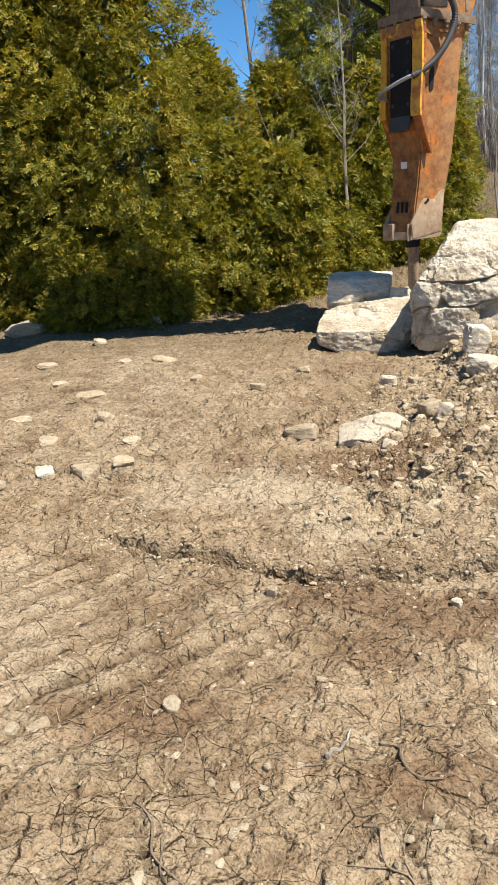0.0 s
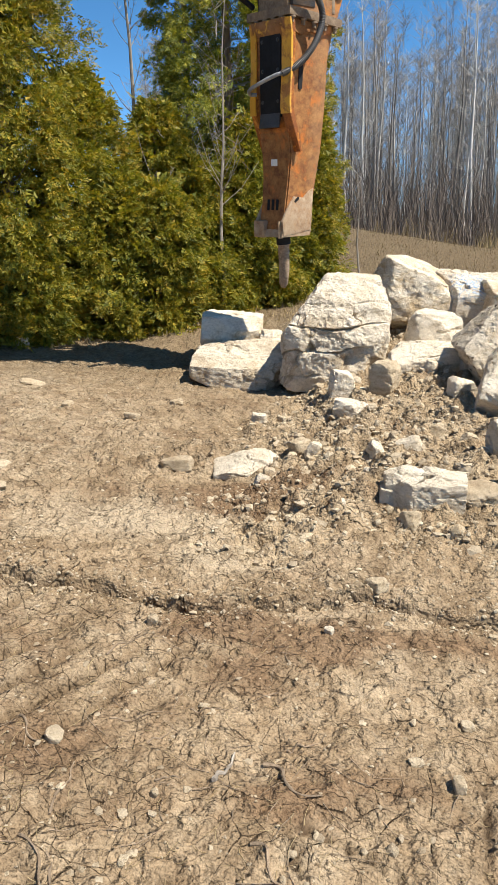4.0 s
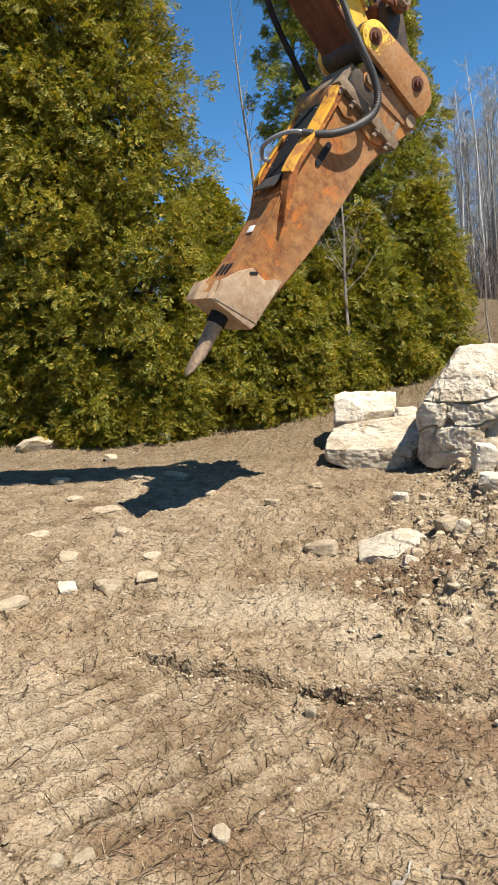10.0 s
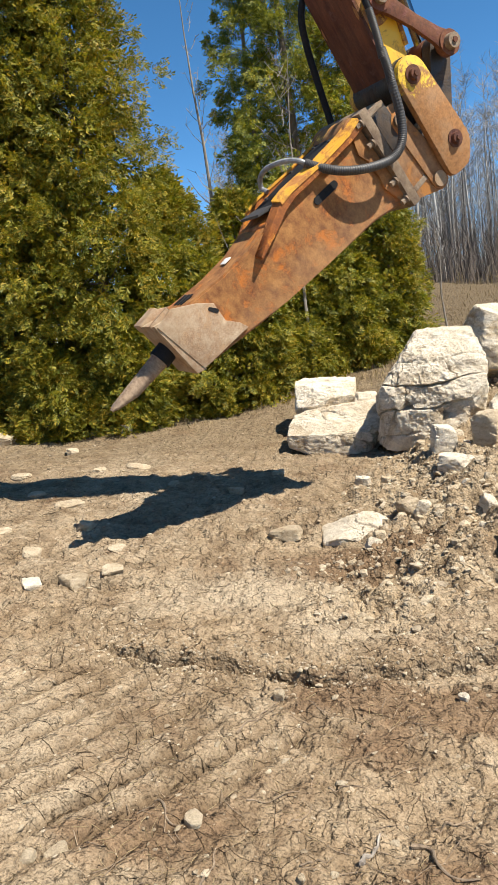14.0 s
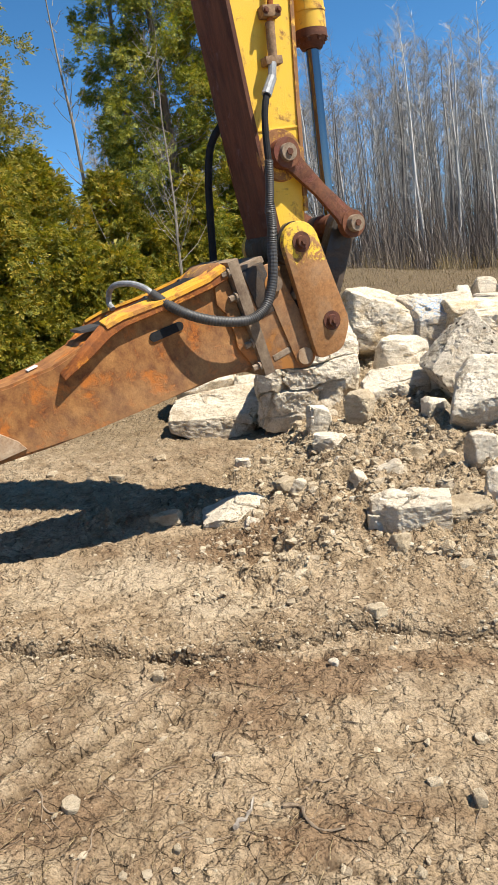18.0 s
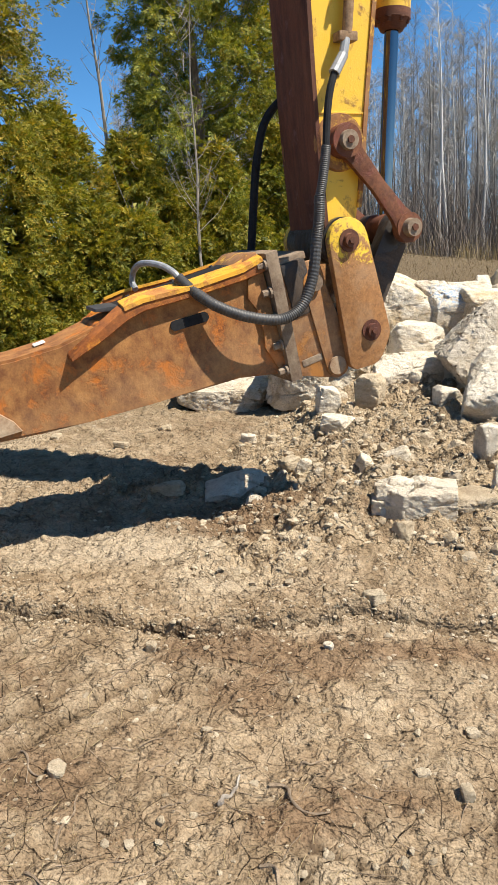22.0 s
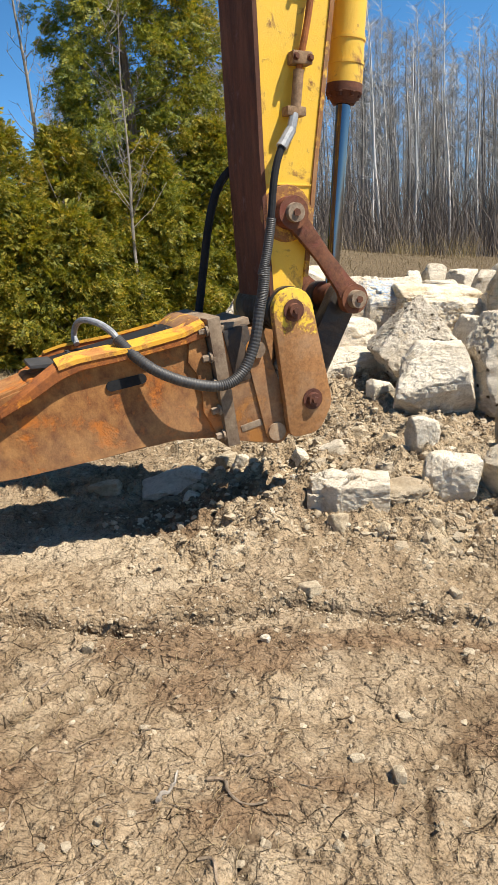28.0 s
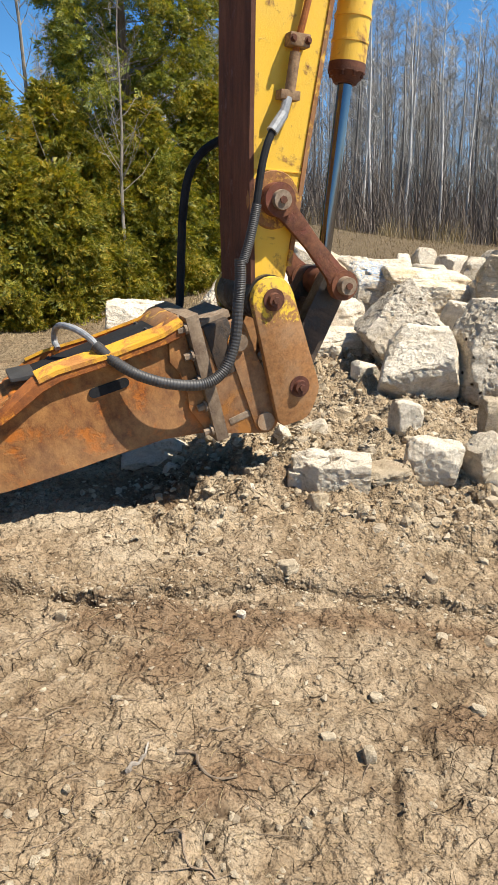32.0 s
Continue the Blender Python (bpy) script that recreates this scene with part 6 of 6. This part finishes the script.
for s in (-1, 1):
    bm = add_rod(bmesh.new(), (0, s * 0.19, LINK_A), (0, s * 0.212, LINK_A), 0.15, 0.14, 28)
    part("link_boss", bm, OLD_YELLOW, stick_part)
bm = bmesh.new()
add_box(bm, (-0.125, -0.2045, 0.638), (0.152, -0.197, 0.648), 0.001)
part("weld_seam", bm, YELLOW, stick_part)
# pipe, clamps and hose on the near face
hose(stick_part, [(0.20, -0.235, 2.6), (0.155, -0.235, 2.0), (0.105, -0.24, 1.51), (0.05, -0.24, 1.22), (0.03, -0.24, 1.12)], 0.017, RAIL, "rusty orange hydraulic pipe", name="pipe")
for x, z in ((0.125, 1.68), (0.052, 1.235)):
    bm = add_box(bmesh.new(), (x - 0.055, -0.27, z - 0.03), (x + 0.055, -0.2, z + 0.03), 0.008)
    clamp = part("pipe_clamp", bm, FITTING, stick_part, "rusty pipe clamp")
    for dx in (-0.04, 0.04):
        bolt(clamp, (x + dx, -0.268, z), (0, -1, 0), 0.013, 0.02, DARK_RUST)
bm = add_rod(bmesh.new(), (0.04, -0.245, 1.18), (0.022, -0.25, 1.00), 0.027, seg=12)
part("pipe_elbow", bm, FITTING, stick_part, "rusty pipe elbow")
bm = add_box(bmesh.new(), (-0.035, -0.275, 0.965), (0.072, -0.205, 1.01), 0.008)
part("pipe_flange", bm, FITTING, stick_part, "rusty pipe flange")
bm = add_rod(bmesh.new(), (0.012, -0.255, 0.975), (-0.01, -0.265, 0.90), 0.024, seg=10)
add_rod(bm, (-0.01, -0.265, 0.90), (-0.075, -0.285, 0.81), 0.027, 0.029, 10)
part("hose_fitting", bm, GREY_HOSE, stick_part, "bright steel hose fitting")
hose(stick_part, [(-0.07, -0.284, 0.82), (-0.108, -0.30, 0.73), (-0.135, -0.315, 0.61), (-0.155, -0.33, 0.45), (-0.175, -0.335, 0.33), (-0.19, -0.338, 0.26)], 0.019, RUBBER, "black hydraulic hose")
hose(stick_part, [(-0.150, -0.328, 0.47), (-0.165, -0.333, 0.38), (-0.185, -0.337, 0.28), (-0.21, -0.34, 0.19)], 0.0245, SPRING, "ribbed black spring guard", 30)

# side links, tipping link, cylinder
side_links = []
for s in (-1, 1):
    bm = add_plate(bmesh.new(), [(0.0, -0.075), (0.10, -0.052), (LINK_S / 2, -0.040), (LINK_S - 0.10, -0.052), (LINK_S, -0.078), (LINK_S, 0.078), (LINK_S - 0.10, 0.056), (LINK_S / 2, 0.046), (0.10, 0.056), (0.0, 0.075)], s * 0.225, s * 0.26, 0.005)
    add_rod(bm, (LINK_S, s * 0.215, 0), (LINK_S, s * 0.27, 0), 0.082, seg=24)
    add_rod(bm, (0, s * 0.21, 0), (0, s * 0.285, 0), 0.085, seg=24)
    lk = part("side_link", bm, LINK_RUST, machine, "red-brown rusty side link")
    for x in (0, LINK_S):
        bm = add_rod(bmesh.new(), (x, s * 0.26, 0), (x, s * 0.315, 0), 0.052, 0.048, 20)
        pin = part("pin_head", bm, DUSTY_STEEL, lk)
        bm = add_rod(bmesh.new(), (x, s * 0.315, 0), (x, s * 0.325, 0), 0.02, seg=6)
        part("bolt", bm, DARK_RUST, lk)
    side_links.append(lk)
bm = bmesh.new()
for s in (-1, 1):
    add_plate(bm, hull2d([(0, 0, 0.085), (0.3, 0, 0.06), (LINK_H, 0, 0.09)]), s * 0.08, s * 0.17, 0.008)
add_box(bm, (0.12, -0.1, -0.045), (0.42, 0.1, 0.045), 0.01)
add_rod(bm, (0, -0.24, 0), (0, 0.24, 0), 0.05)
add_rod(bm, (LINK_H, -0.2, 0), (LINK_H, 0.2, 0), 0.08)
tip_link = part("tipping_link", bm, GREASE, machine, "dark greasy tipping link")
# x runs up the cylinder from the rod's eye
bm = add_rod(bmesh.new(), (0, -0.07, 0), (0, 0.07, 0), 0.085, seg=24)
rod_part = part("cylinder_eye", bm, DARK_RUST, machine)
part("piston_rod", add_rod(bmesh.new(), (0.05, 0, 0), (1.2, 0, 0), 0.039, seg=32), CHROME, rod_part, "bright chrome piston rod", 60)
bm = add_rod(bmesh.new(), (1.045, 0, 0), (1.10, 0, 0), 0.062, 0.095, 24)
add_rod(bm, (1.10, 0, 0), (1.145, 0, 0), 0.1, seg=28)
gland = part("gland", bm, DARK_RUST, rod_part, "rusty cylinder gland")
for k in range(8):
    a = k * math.pi / 4
    bolt(gland, (1.10, 0.085 * math.cos(a), 0.085 * math.sin(a)), (-1, 0, 0), 0.013, 0.025, DARK_RUST)
bm = bmesh.new()
for x0, x1, r in ((1.145, 1.24, 0.097), (1.24, 1.255, 0.101), (1.255, 1.36, 0.095), (1.36, 1.375, 0.1), (1.375, 2.5, 0.092)):
    add_rod(bm, (x0, 0, 0), (x1, 0, 0), r, seg=32)
part("barrel", bm, YELLOW, rod_part, "yellow hydraulic cylinder barrel")

# boom: x runs back from the stick's upper pivot to the foot on the house
bm = bmesh.new()
spine = ((-0.15, 0.0, 0.12), (0.5, 0.22, 0.26), (1.6, 0.72, 0.36), (2.6, 0.88, 0.42), (3.4, 0.62, 0.36), (4.4, 0.22, 0.26), (5.15, 0.0, 0.16))
rings = [[bm.verts.new(p) for p in ((x, -0.24, z - h), (x, 0.24, z - h), (x, 0.24, z + h), (x, -0.24, z + h))] for x, z, h in spine]
for a, b in zip(rings, rings[1:]):
    for k in range(4):
        bm.faces.new((a[k], a[(k + 1) % 4], b[(k + 1) % 4], b[k]))
bm.faces.new(rings[0])
bm.faces.new(rings[-1][::-1])
bmesh.ops.bevel(bm, geom=list(bm.edges), offset=0.015, segments=1, affect="EDGES")
boom = part("boom", bm, YELLOW, machine, "yellow cranked excavator boom")

# upper house
bm = bmesh.new()
add_box(bm, (-2.5, -1.25, 1.05), (0.7, 1.25, 1.35), 0.04)
add_box(bm, (-2.5, -1.25, 1.35), (-0.9, 1.25, 2.2), 0.08)
add_box(bm, (-0.9, -1.25, 1.35), (0.3, -0.35, 2.0), 0.06)
house = part("upper_house", bm, YELLOW, machine, "yellow upper house with engine cover")
bm = add_box(bmesh.new(), (-0.9, 0.35, 1.35), (0.65, 1.25, 2.95), 0.08)
cab = part("cab", bm, YELLOW, house, "yellow cab")
bm = add_box(bmesh.new(), (-0.75, 1.245, 1.95), (0.45, 1.262, 2.8), 0.004)
add_box(bm, (0.645, 0.45, 1.7), (0.66, 1.15, 2.8), 0.004)
add_box(bm, (-0.75, 0.338, 1.95), (0.45, 0.352, 2.8), 0.004)
part("cab_window", bm, RUBBER, cab, "dark cab glass")

# undercarriage
TRACK_TURN = 27.0
bm = add_rod(bmesh.new(), (0, 0, 0.55), (0, 0, 1.06), 0.6, seg=32)
add_box(bm, (-0.9, -0.9, 0.33), (0.9, 0.9, 0.62), 0.05)
part("carbody", bm, TRACK_STEEL, machine)
TM = pose(0, 0, 0, 0, 0, TRACK_TURN)
pad_me = None
for s in (-1, 1):
    bm = bmesh.new()
    yc = s * 1.25
    add_plate(bm, [(-1.55, 0.20), (1.50, 0.20), (1.58, 0.28), (1.52, 0.48), (-1.55, 0.48)], yc - 0.20, yc + 0.20, 0.02)
    tf = part("track_frame", bm, TRACK_STEEL, machine, "mud-caked tan track frame")
    tf.matrix_basis = TM
    bm = add_plate(bmesh.new(), [(-1.6, 0.13), (1.70, 0.13), (1.79, 0.19), (1.75, 0.45), (1.68, 0.49), (-1.6, 0.49)], yc - 0.245, yc - 0.205, 0.015)
    gd = part("frame_cover", bm, TRACK_STEEL, tf, "mud-caked side cover with a slot")
    bm = add_box(bmesh.new(), (1.44, yc - 0.248, 0.355), (1.57, yc - 0.244, 0.372))
    part("cover_slot", bm, RUBBER, tf)
    bm = add_plate(bmesh.new(), [(-1.6, 0.06), (1.62, 0.06), (1.80, 0.12), (1.74, 0.15), (1.6, 0.125), (-1.6, 0.125)], yc - 0.26, yc - 0.16, 0.01)
    part("roller_guard", bm, LINK_RUST, tf, "rusty bar along the track frame")
    for x in (1.72, -1.72):
        bm = add_rod(bmesh.new(), (x, yc - 0.15, 0.36), (x, yc + 0.15, 0.36), 0.25, seg=36)
        add_rod(bm, (x, yc - 0.19, 0.36), (x, yc + 0.19, 0.36), 0.10, seg=24)
        w = part("idler_wheel", bm, GREASE, machine, "dark muddy idler wheel")
        w.matrix_basis = TM
    for k in range(7):
        bm = add_rod(bmesh.new(), (-1.3 + 0.43 * k, yc - 0.15, 0.14), (-1.3 + 0.43 * k, yc + 0.15, 0.14), 0.06, seg=18)
        w = part("track_roller", bm, DARK_RUST, machine)
        w.matrix_basis = TM
    # the loop of pads
    if pad_me is None:
        pb = bmesh.new()
        add_box(pb, (-0.088, -0.30, -0.015), (0.088, 0.30, 0.022), 0.006)
        for gxx in (-0.062, 0.0, 0.062):
            add_box(pb, (gxx - 0.013, -0.297, 0.02), (gxx + 0.013, 0.297, 0.054), 0.006)
        add_box(pb, (-0.095, -0.11, -0.075), (0.095, -0.06, 0.0), 0.004)
        add_box(pb, (-0.095, 0.06, -0.075), (0.095, 0.11, 0.0), 0.004)
        pad_me = bpy.data.meshes.new("track_pad")
        pb.to_mesh(pad_me)
        pb.free()
        pad_me.materials.append(TRACK_STEEL)
    R, half, zc = 0.295, 1.72, 0.345
    total = 4 * half + 2 * math.pi * R
    n = int(total / 0.185)
    for k in range(n):
        d = k * total / n
        if d < 2 * half:
            x, z, a = -half + d, zc + R, 0
        elif d < 2 * half + math.pi * R:
            q = (d - 2 * half) / R
            x, z, a = half + R * math.sin(q), zc + R * math.cos(q), q
        elif d < 4 * half + math.pi * R:
            x, z, a = half - (d - 2 * half - math.pi * R), zc - R, math.pi
        else:
            q = (d - 4 * half - math.pi * R) / R
            x, z, a = -half - R * math.sin(q), zc - R * math.cos(q), math.pi + q
        pd = part("track_pad", pad_me, TRACK_STEEL, machine)
        pd.matrix_basis = TM @ pose(x, yc, z) @ Matrix.Rotation(a, 4, "Y")


# ---- the yard: house, car, cone ----
SIDING = material("white_siding", plain((0.72, 0.69, 0.63), 0.7, 0, 8, 0.08))
ROOF = material("teal_metal_roof", plain((0.055, 0.095, 0.11), 0.5, 0.1, 12, 0.12))
PINK = material("pinkish_trim", plain((0.50, 0.38, 0.31), 0.8, 0, 10, 0.15))
OSB = material("yellow_board", plain((0.60, 0.40, 0.15), 0.8, 0, 18, 0.25))
CAR_PAINT = material("grey_car_paint", plain((0.24, 0.25, 0.265), 0.28, 0.6, 6, 0.05, 0.0005))
GLASS = material("dark_car_glass", plain((0.02, 0.025, 0.03), 0.06, 0, 6, 0.05, 0.0003))
RED_LAMP = material("red_tail_lamp", plain((0.42, 0.012, 0.02), 0.2))
ORANGE = material("orange_cone_plastic", plain((0.85, 0.16, 0.02), 0.5))
GARAGE = material("brown_garage_door", plain((0.24, 0.12, 0.09), 0.6, 0, 12, 0.2))


def house_at(x, y, z, turn):
    t = thing("farm_building", pose(x, y, z, 0, 2.4, turn), "low white building with a dark teal metal roof", "house")
    bm = add_box(bmesh.new(), (-14, 0, -2.5), (11, 8, 1.85), 0.0)
    part("wall", bm, SIDING, t)
    part("upper_trim", add_box(bmesh.new(), (-14.02, -0.03, 1.72), (11.02, 8.0, 2.42), 0.0), PINK, t, "pinkish-tan band under the eaves")
    roof_bm = bmesh.new()
    for sgn in (0, 1):
        y0, y1 = (-0.5, 4.0) if sgn == 0 else (8.5, 4.0)
        vs = [roof_bm.verts.new(p) for p in ((-14.4, y0, 2.42), (11.4, y0, 2.42), (11.4, y1, 4.670), (-14.4, y1, 4.670), (-14.4, y0, 2.52), (11.4, y0, 2.52), (11.4, y1, 4.790), (-14.4, y1, 4.790))]
        for f in ((0, 1, 2, 3), (7, 6, 5, 4), (0, 4, 5, 1), (1, 5, 6, 2), (2, 6, 7, 3), (3, 7, 4, 0)):
            roof_bm.faces.new([vs[k] for k in f])
    rf = part("roof", roof_bm, ROOF, t, "dark teal standing-seam metal roof", 0)
    for k in range(50):
        xx = -14.2 + 0.52 * k
        sb = bmesh.new()
        vs = [sb.verts.new(p) for p in ((xx, -0.5, 2.515), (xx + 0.04, -0.5, 2.515), (xx + 0.04, 4.0, 4.785), (xx, 4.0, 4.785), (xx, -0.5, 2.56), (xx + 0.04, -0.5, 2.56), (xx + 0.04, 4.0, 4.830), (xx, 4.0, 4.830))]
        for f in ((0, 1, 2, 3), (7, 6, 5, 4), (0, 4, 5, 1), (1, 5, 6, 2), (2, 6, 7, 3), (3, 7, 4, 0)):
            sb.faces.new([vs[q] for q in f])
        part("roof_seam", sb, ROOF, rf, sharp=0)
    hb = bmesh.new()
    vs = [hb.verts.new(p) for p in ((-14.4, -0.7, 2.6), (-4.6, -0.7, 2.6), (-5.4, 4.0, 5.170), (-14.4, 4.0, 5.170), (-14.4, 4.0, 4.6), (-5.4, 4.0, 4.6), (-4.6, -0.7, 2.48), (-14.4, -0.7, 2.48))]
    for f in ((0, 1, 2, 3), (3, 2, 5, 4), (4, 5, 6, 7), (7, 6, 1, 0), (1, 6, 5, 2), (0, 3, 4, 7)):
        hb.faces.new([vs[q] for q in f])
    part("raised_roof", hb, ROOF, t, "higher part of the teal metal roof", 0)
    part("fascia", add_box(bmesh.new(), (-14.4, -0.56, 2.38), (11.4, -0.5, 2.53), 0), WHITE_PAINT, t)
    door = part("garage_door", add_box(bmesh.new(), (-6.2, -0.06, 0.0), (-3.85, -0.01, 2.1), 0.01), GARAGE, t, "brown garage door")
    for k in range(6):
        part("door_pane", add_box(bmesh.new(), (-6.1 + 0.38 * k, -0.075, 1.55), (-5.8 + 0.38 * k, -0.062, 1.85), 0.005), PINK, door)
    part("door_post", add_box(bmesh.new(), (-3.85, -0.35, 0.0), (-3.6, -0.035, 2.38), 0.01), GARAGE, t)
    part("board_door", add_box(bmesh.new(), (-1.66, -0.05, 0.15), (-0.80, -0.01, 1.80), 0.01), OSB, t, "yellow plywood panel door")


def tyre(parent, x, y, r=0.36):
    bm = add_rod(bmesh.new(), (x, y - 0.11, r), (x, y + 0.11, r), r, seg=28)
    bmesh.ops.bevel(bm, geom=[e for e in bm.edges if abs(e.verts[0].co.y - e.verts[1].co.y) < 1e-5], offset=0.03, segments=2, affect="EDGES")
    w = part("wheel", bm, RUBBER, parent, "black tyre on an alloy wheel")
    bm = add_rod(bmesh.new(), (x, y - 0.12, r), (x, y + 0.12, r), r * 0.28, seg=16)
    for k in range(5):
        a = k * 2 * math.pi / 5
        add_box(bm, (0, -0.118, -0.028), (r * 0.7, 0.118, 0.028), 0.008, Matrix.Translation((x, y, r)) @ Matrix.Rotation(a, 4, "Y"))
    part("rim", bm, SPRING, w)


def car(x, y, z, turn):
    """x runs to the car's nose."""
    t = thing("car", pose(x, y, z, 0, 0, turn), "grey crossover car with red tail lamps parked on gravel", "car")
    body = [(-2.32, 0.42), (-2.36, 0.75), (-2.28, 1.02), (-1.95, 1.08), (-1.0, 1.10), (0.75, 1.08), (1.55, 1.0), (2.15, 0.86), (2.32, 0.62), (2.28, 0.34), (1.9, 0.27), (-1.9, 0.27)]
    bm = add_plate(bmesh.new(), body, -0.93, 0.93, 0.06)
    part("body", bm, CAR_PAINT, t)
    roof = [(-2.22, 1.06), (-1.75, 1.58), (-1.3, 1.70), (-0.2, 1.72), (0.35, 1.62), (1.15, 1.07)]
    bm = add_plate(bmesh.new(), roof, -0.80, 0.80, 0.07)
    part("roof", bm, CAR_PAINT, t)
    for s in (-1, 1):
        bm = add_plate(bmesh.new(), [(-1.45, 1.13), (-1.25, 1.55), (-0.55, 1.60), (-0.5, 1.12)], s * 0.79, s * 0.815, 0.004)
        part("side_window", bm, GLASS, t)
        bm = add_plate(bmesh.new(), [(-0.42, 1.12), (-0.45, 1.60), (0.25, 1.54), (0.85, 1.12)], s * 0.79, s * 0.815, 0.004)
        part("side_window", bm, GLASS, t)
        part("mirror", add_box(bmesh.new(), (0.62, s * 0.93 - 0.09, 1.08), (0.8, s * 0.93 + 0.09, 1.22), 0.03), CAR_PAINT, t)
        part("tail_lamp", add_box(bmesh.new(), (-2.37, s * 0.62 - 0.3, 0.92), (-2.22, s * 0.62 + 0.3, 1.04), 0.02), RED_LAMP, t)
        part("sill", add_box(bmesh.new(), (-1.0, s * 0.93 - 0.03, 0.27), (1.0, s * 0.93 + 0.03, 0.42), 0.01), RUBBER, t)
        for wx in (-1.42, 1.42):
            tyre(t, wx, s * 0.84)
    bm = add_plate(bmesh.new(), [(-2.24, 1.10), (-1.83, 1.53), (-1.79, 1.52), (-2.2, 1.09)], -0.66, 0.66, 0.004)
    part("rear_window", bm, GLASS, t)
    part("bumper", add_box(bmesh.new(), (-2.42, -0.88, 0.36), (-2.2, 0.88, 0.62), 0.05), CAR_PAINT, t)
    part("number_plate", add_box(bmesh.new(), (-2.40, -0.26, 0.72), (-2.37, 0.26, 0.86), 0.004), WHITE_PAINT, t, "blank white number plate")


def cone(x, y, z):
    t = thing("traffic_cone", pose(x, y, z, 0, 0, 20), "orange traffic cone standing on gravel", "cone")
    part("base", add_box(bmesh.new(), (-0.19, -0.19, 0), (0.19, 0.19, 0.035), 0.01), ORANGE, t)
    part("shell", add_rod(bmesh.new(), (0, 0, 0.03), (0, 0, 0.72), 0.14, 0.028, 20), ORANGE, t)
    part("band", add_rod(bmesh.new(), (0, 0, 0.47), (0, 0, 0.58), 0.073, 0.056, 20), WHITE_PAINT, t, "pale reflective band")


rng = np.random.RandomState(99)
for fx, fy, size in ((-50.2, 60.0, 0.62), (-48.9, 60.5, 0.66), (-47.6, 60.0, 0.60), (-46.2, 59.5, 0.62), (-51.5, 61.0, 0.60)):
    V, Q = [], []
    far_tree(rng, 0.0, 0.0, V, Q, 0)
    t = thing("bare_tree", pose(*spot(fx, fy)) @ Matrix.Scale(1.3 * size, 4), "bare grey tree behind the low building", "tree", "bare trees behind the building")
    part("stem", np_mesh("stem", np.concatenate(V), np.concatenate(Q)), POPLAR_BARK, t)
house_at(*on_slope(-28.2, 35.6, -0.60), 35)
car(*on_slope(-19.95, 21.3, -0.94), 102)
cone(*spot(-14.47, 16.53))


# ---- what moves ----
def motions():
    """Keys the arm: breaker, stick, links, cylinder, boom and house, in the machine's own space."""
    rows = {ob: [] for ob in (breaker, stick_part, *side_links, tip_link, rod_part, boom, house)}
    for t, x, y, z, heading, tilt, lean in ARM:
        at = pose(x - FOOT[0], y - FOOT[1], z, 0, 0, heading)          # the arm's upright plane
        th, st = radians(tilt), radians(lean)
        rows[breaker].append((t, at @ pose(0, 0, 0, 0, -tilt, 0)))
        rows[stick_part].append((t, at @ pose(0, 0, 0, 0, 90 - lean, 0)))
        a = Vector((math.cos(st), math.sin(st))) * LINK_A
        p2 = Vector((math.sin(th), -math.cos(th))) * PIN_GAP
        d = p2 - a
        k = (LINK_S ** 2 - LINK_H ** 2 + d.length_squared) / (2 * d.length)
        h = math.sqrt(max(0.0, LINK_S ** 2 - k * k))
        lp = a + d.normalized() * k + Vector((-d.y, d.x)).normalized() * h
        for lk in side_links:
            rows[lk].append((t, at @ pose(a.x, 0, a.y, 0, -math.degrees(math.atan2(lp.y - a.y, lp.x - a.x)), 0)))
        rows[tip_link].append((t, at @ pose(lp.x, 0, lp.y, 0, -math.degrees(math.atan2(p2.y - lp.y, p2.x - lp.x)), 0)))
        along, out = Vector((math.cos(st), math.sin(st))), Vector((math.sin(st), -math.cos(st)))
        top = along * 2.5 + out * 0.52
        rows[rod_part].append((t, at @ pose(lp.x, 0, lp.y, 0, -math.degrees(math.atan2(top.y - lp.y, top.x - lp.x)), 0)))
        head = along * 3.0
        dx, dy = x - FOOT[0], y - FOOT[1]
        reach = dx * math.cos(radians(heading)) + dy * math.sin(radians(heading))
        foot = Vector((0.35 - reach, 1.75 - z)) - head
        rows[boom].append((t, at @ pose(head.x, 0, head.y, 0, -math.degrees(math.atan2(foot.y, foot.x)), 0) @ pose(0, 0, 0, 180, 0, 0)))
        rows[house].append((t, pose(0, 0, 0, 0, 0, heading)))
    for ob, r in rows.items():
        walk(ob, r)


motions()
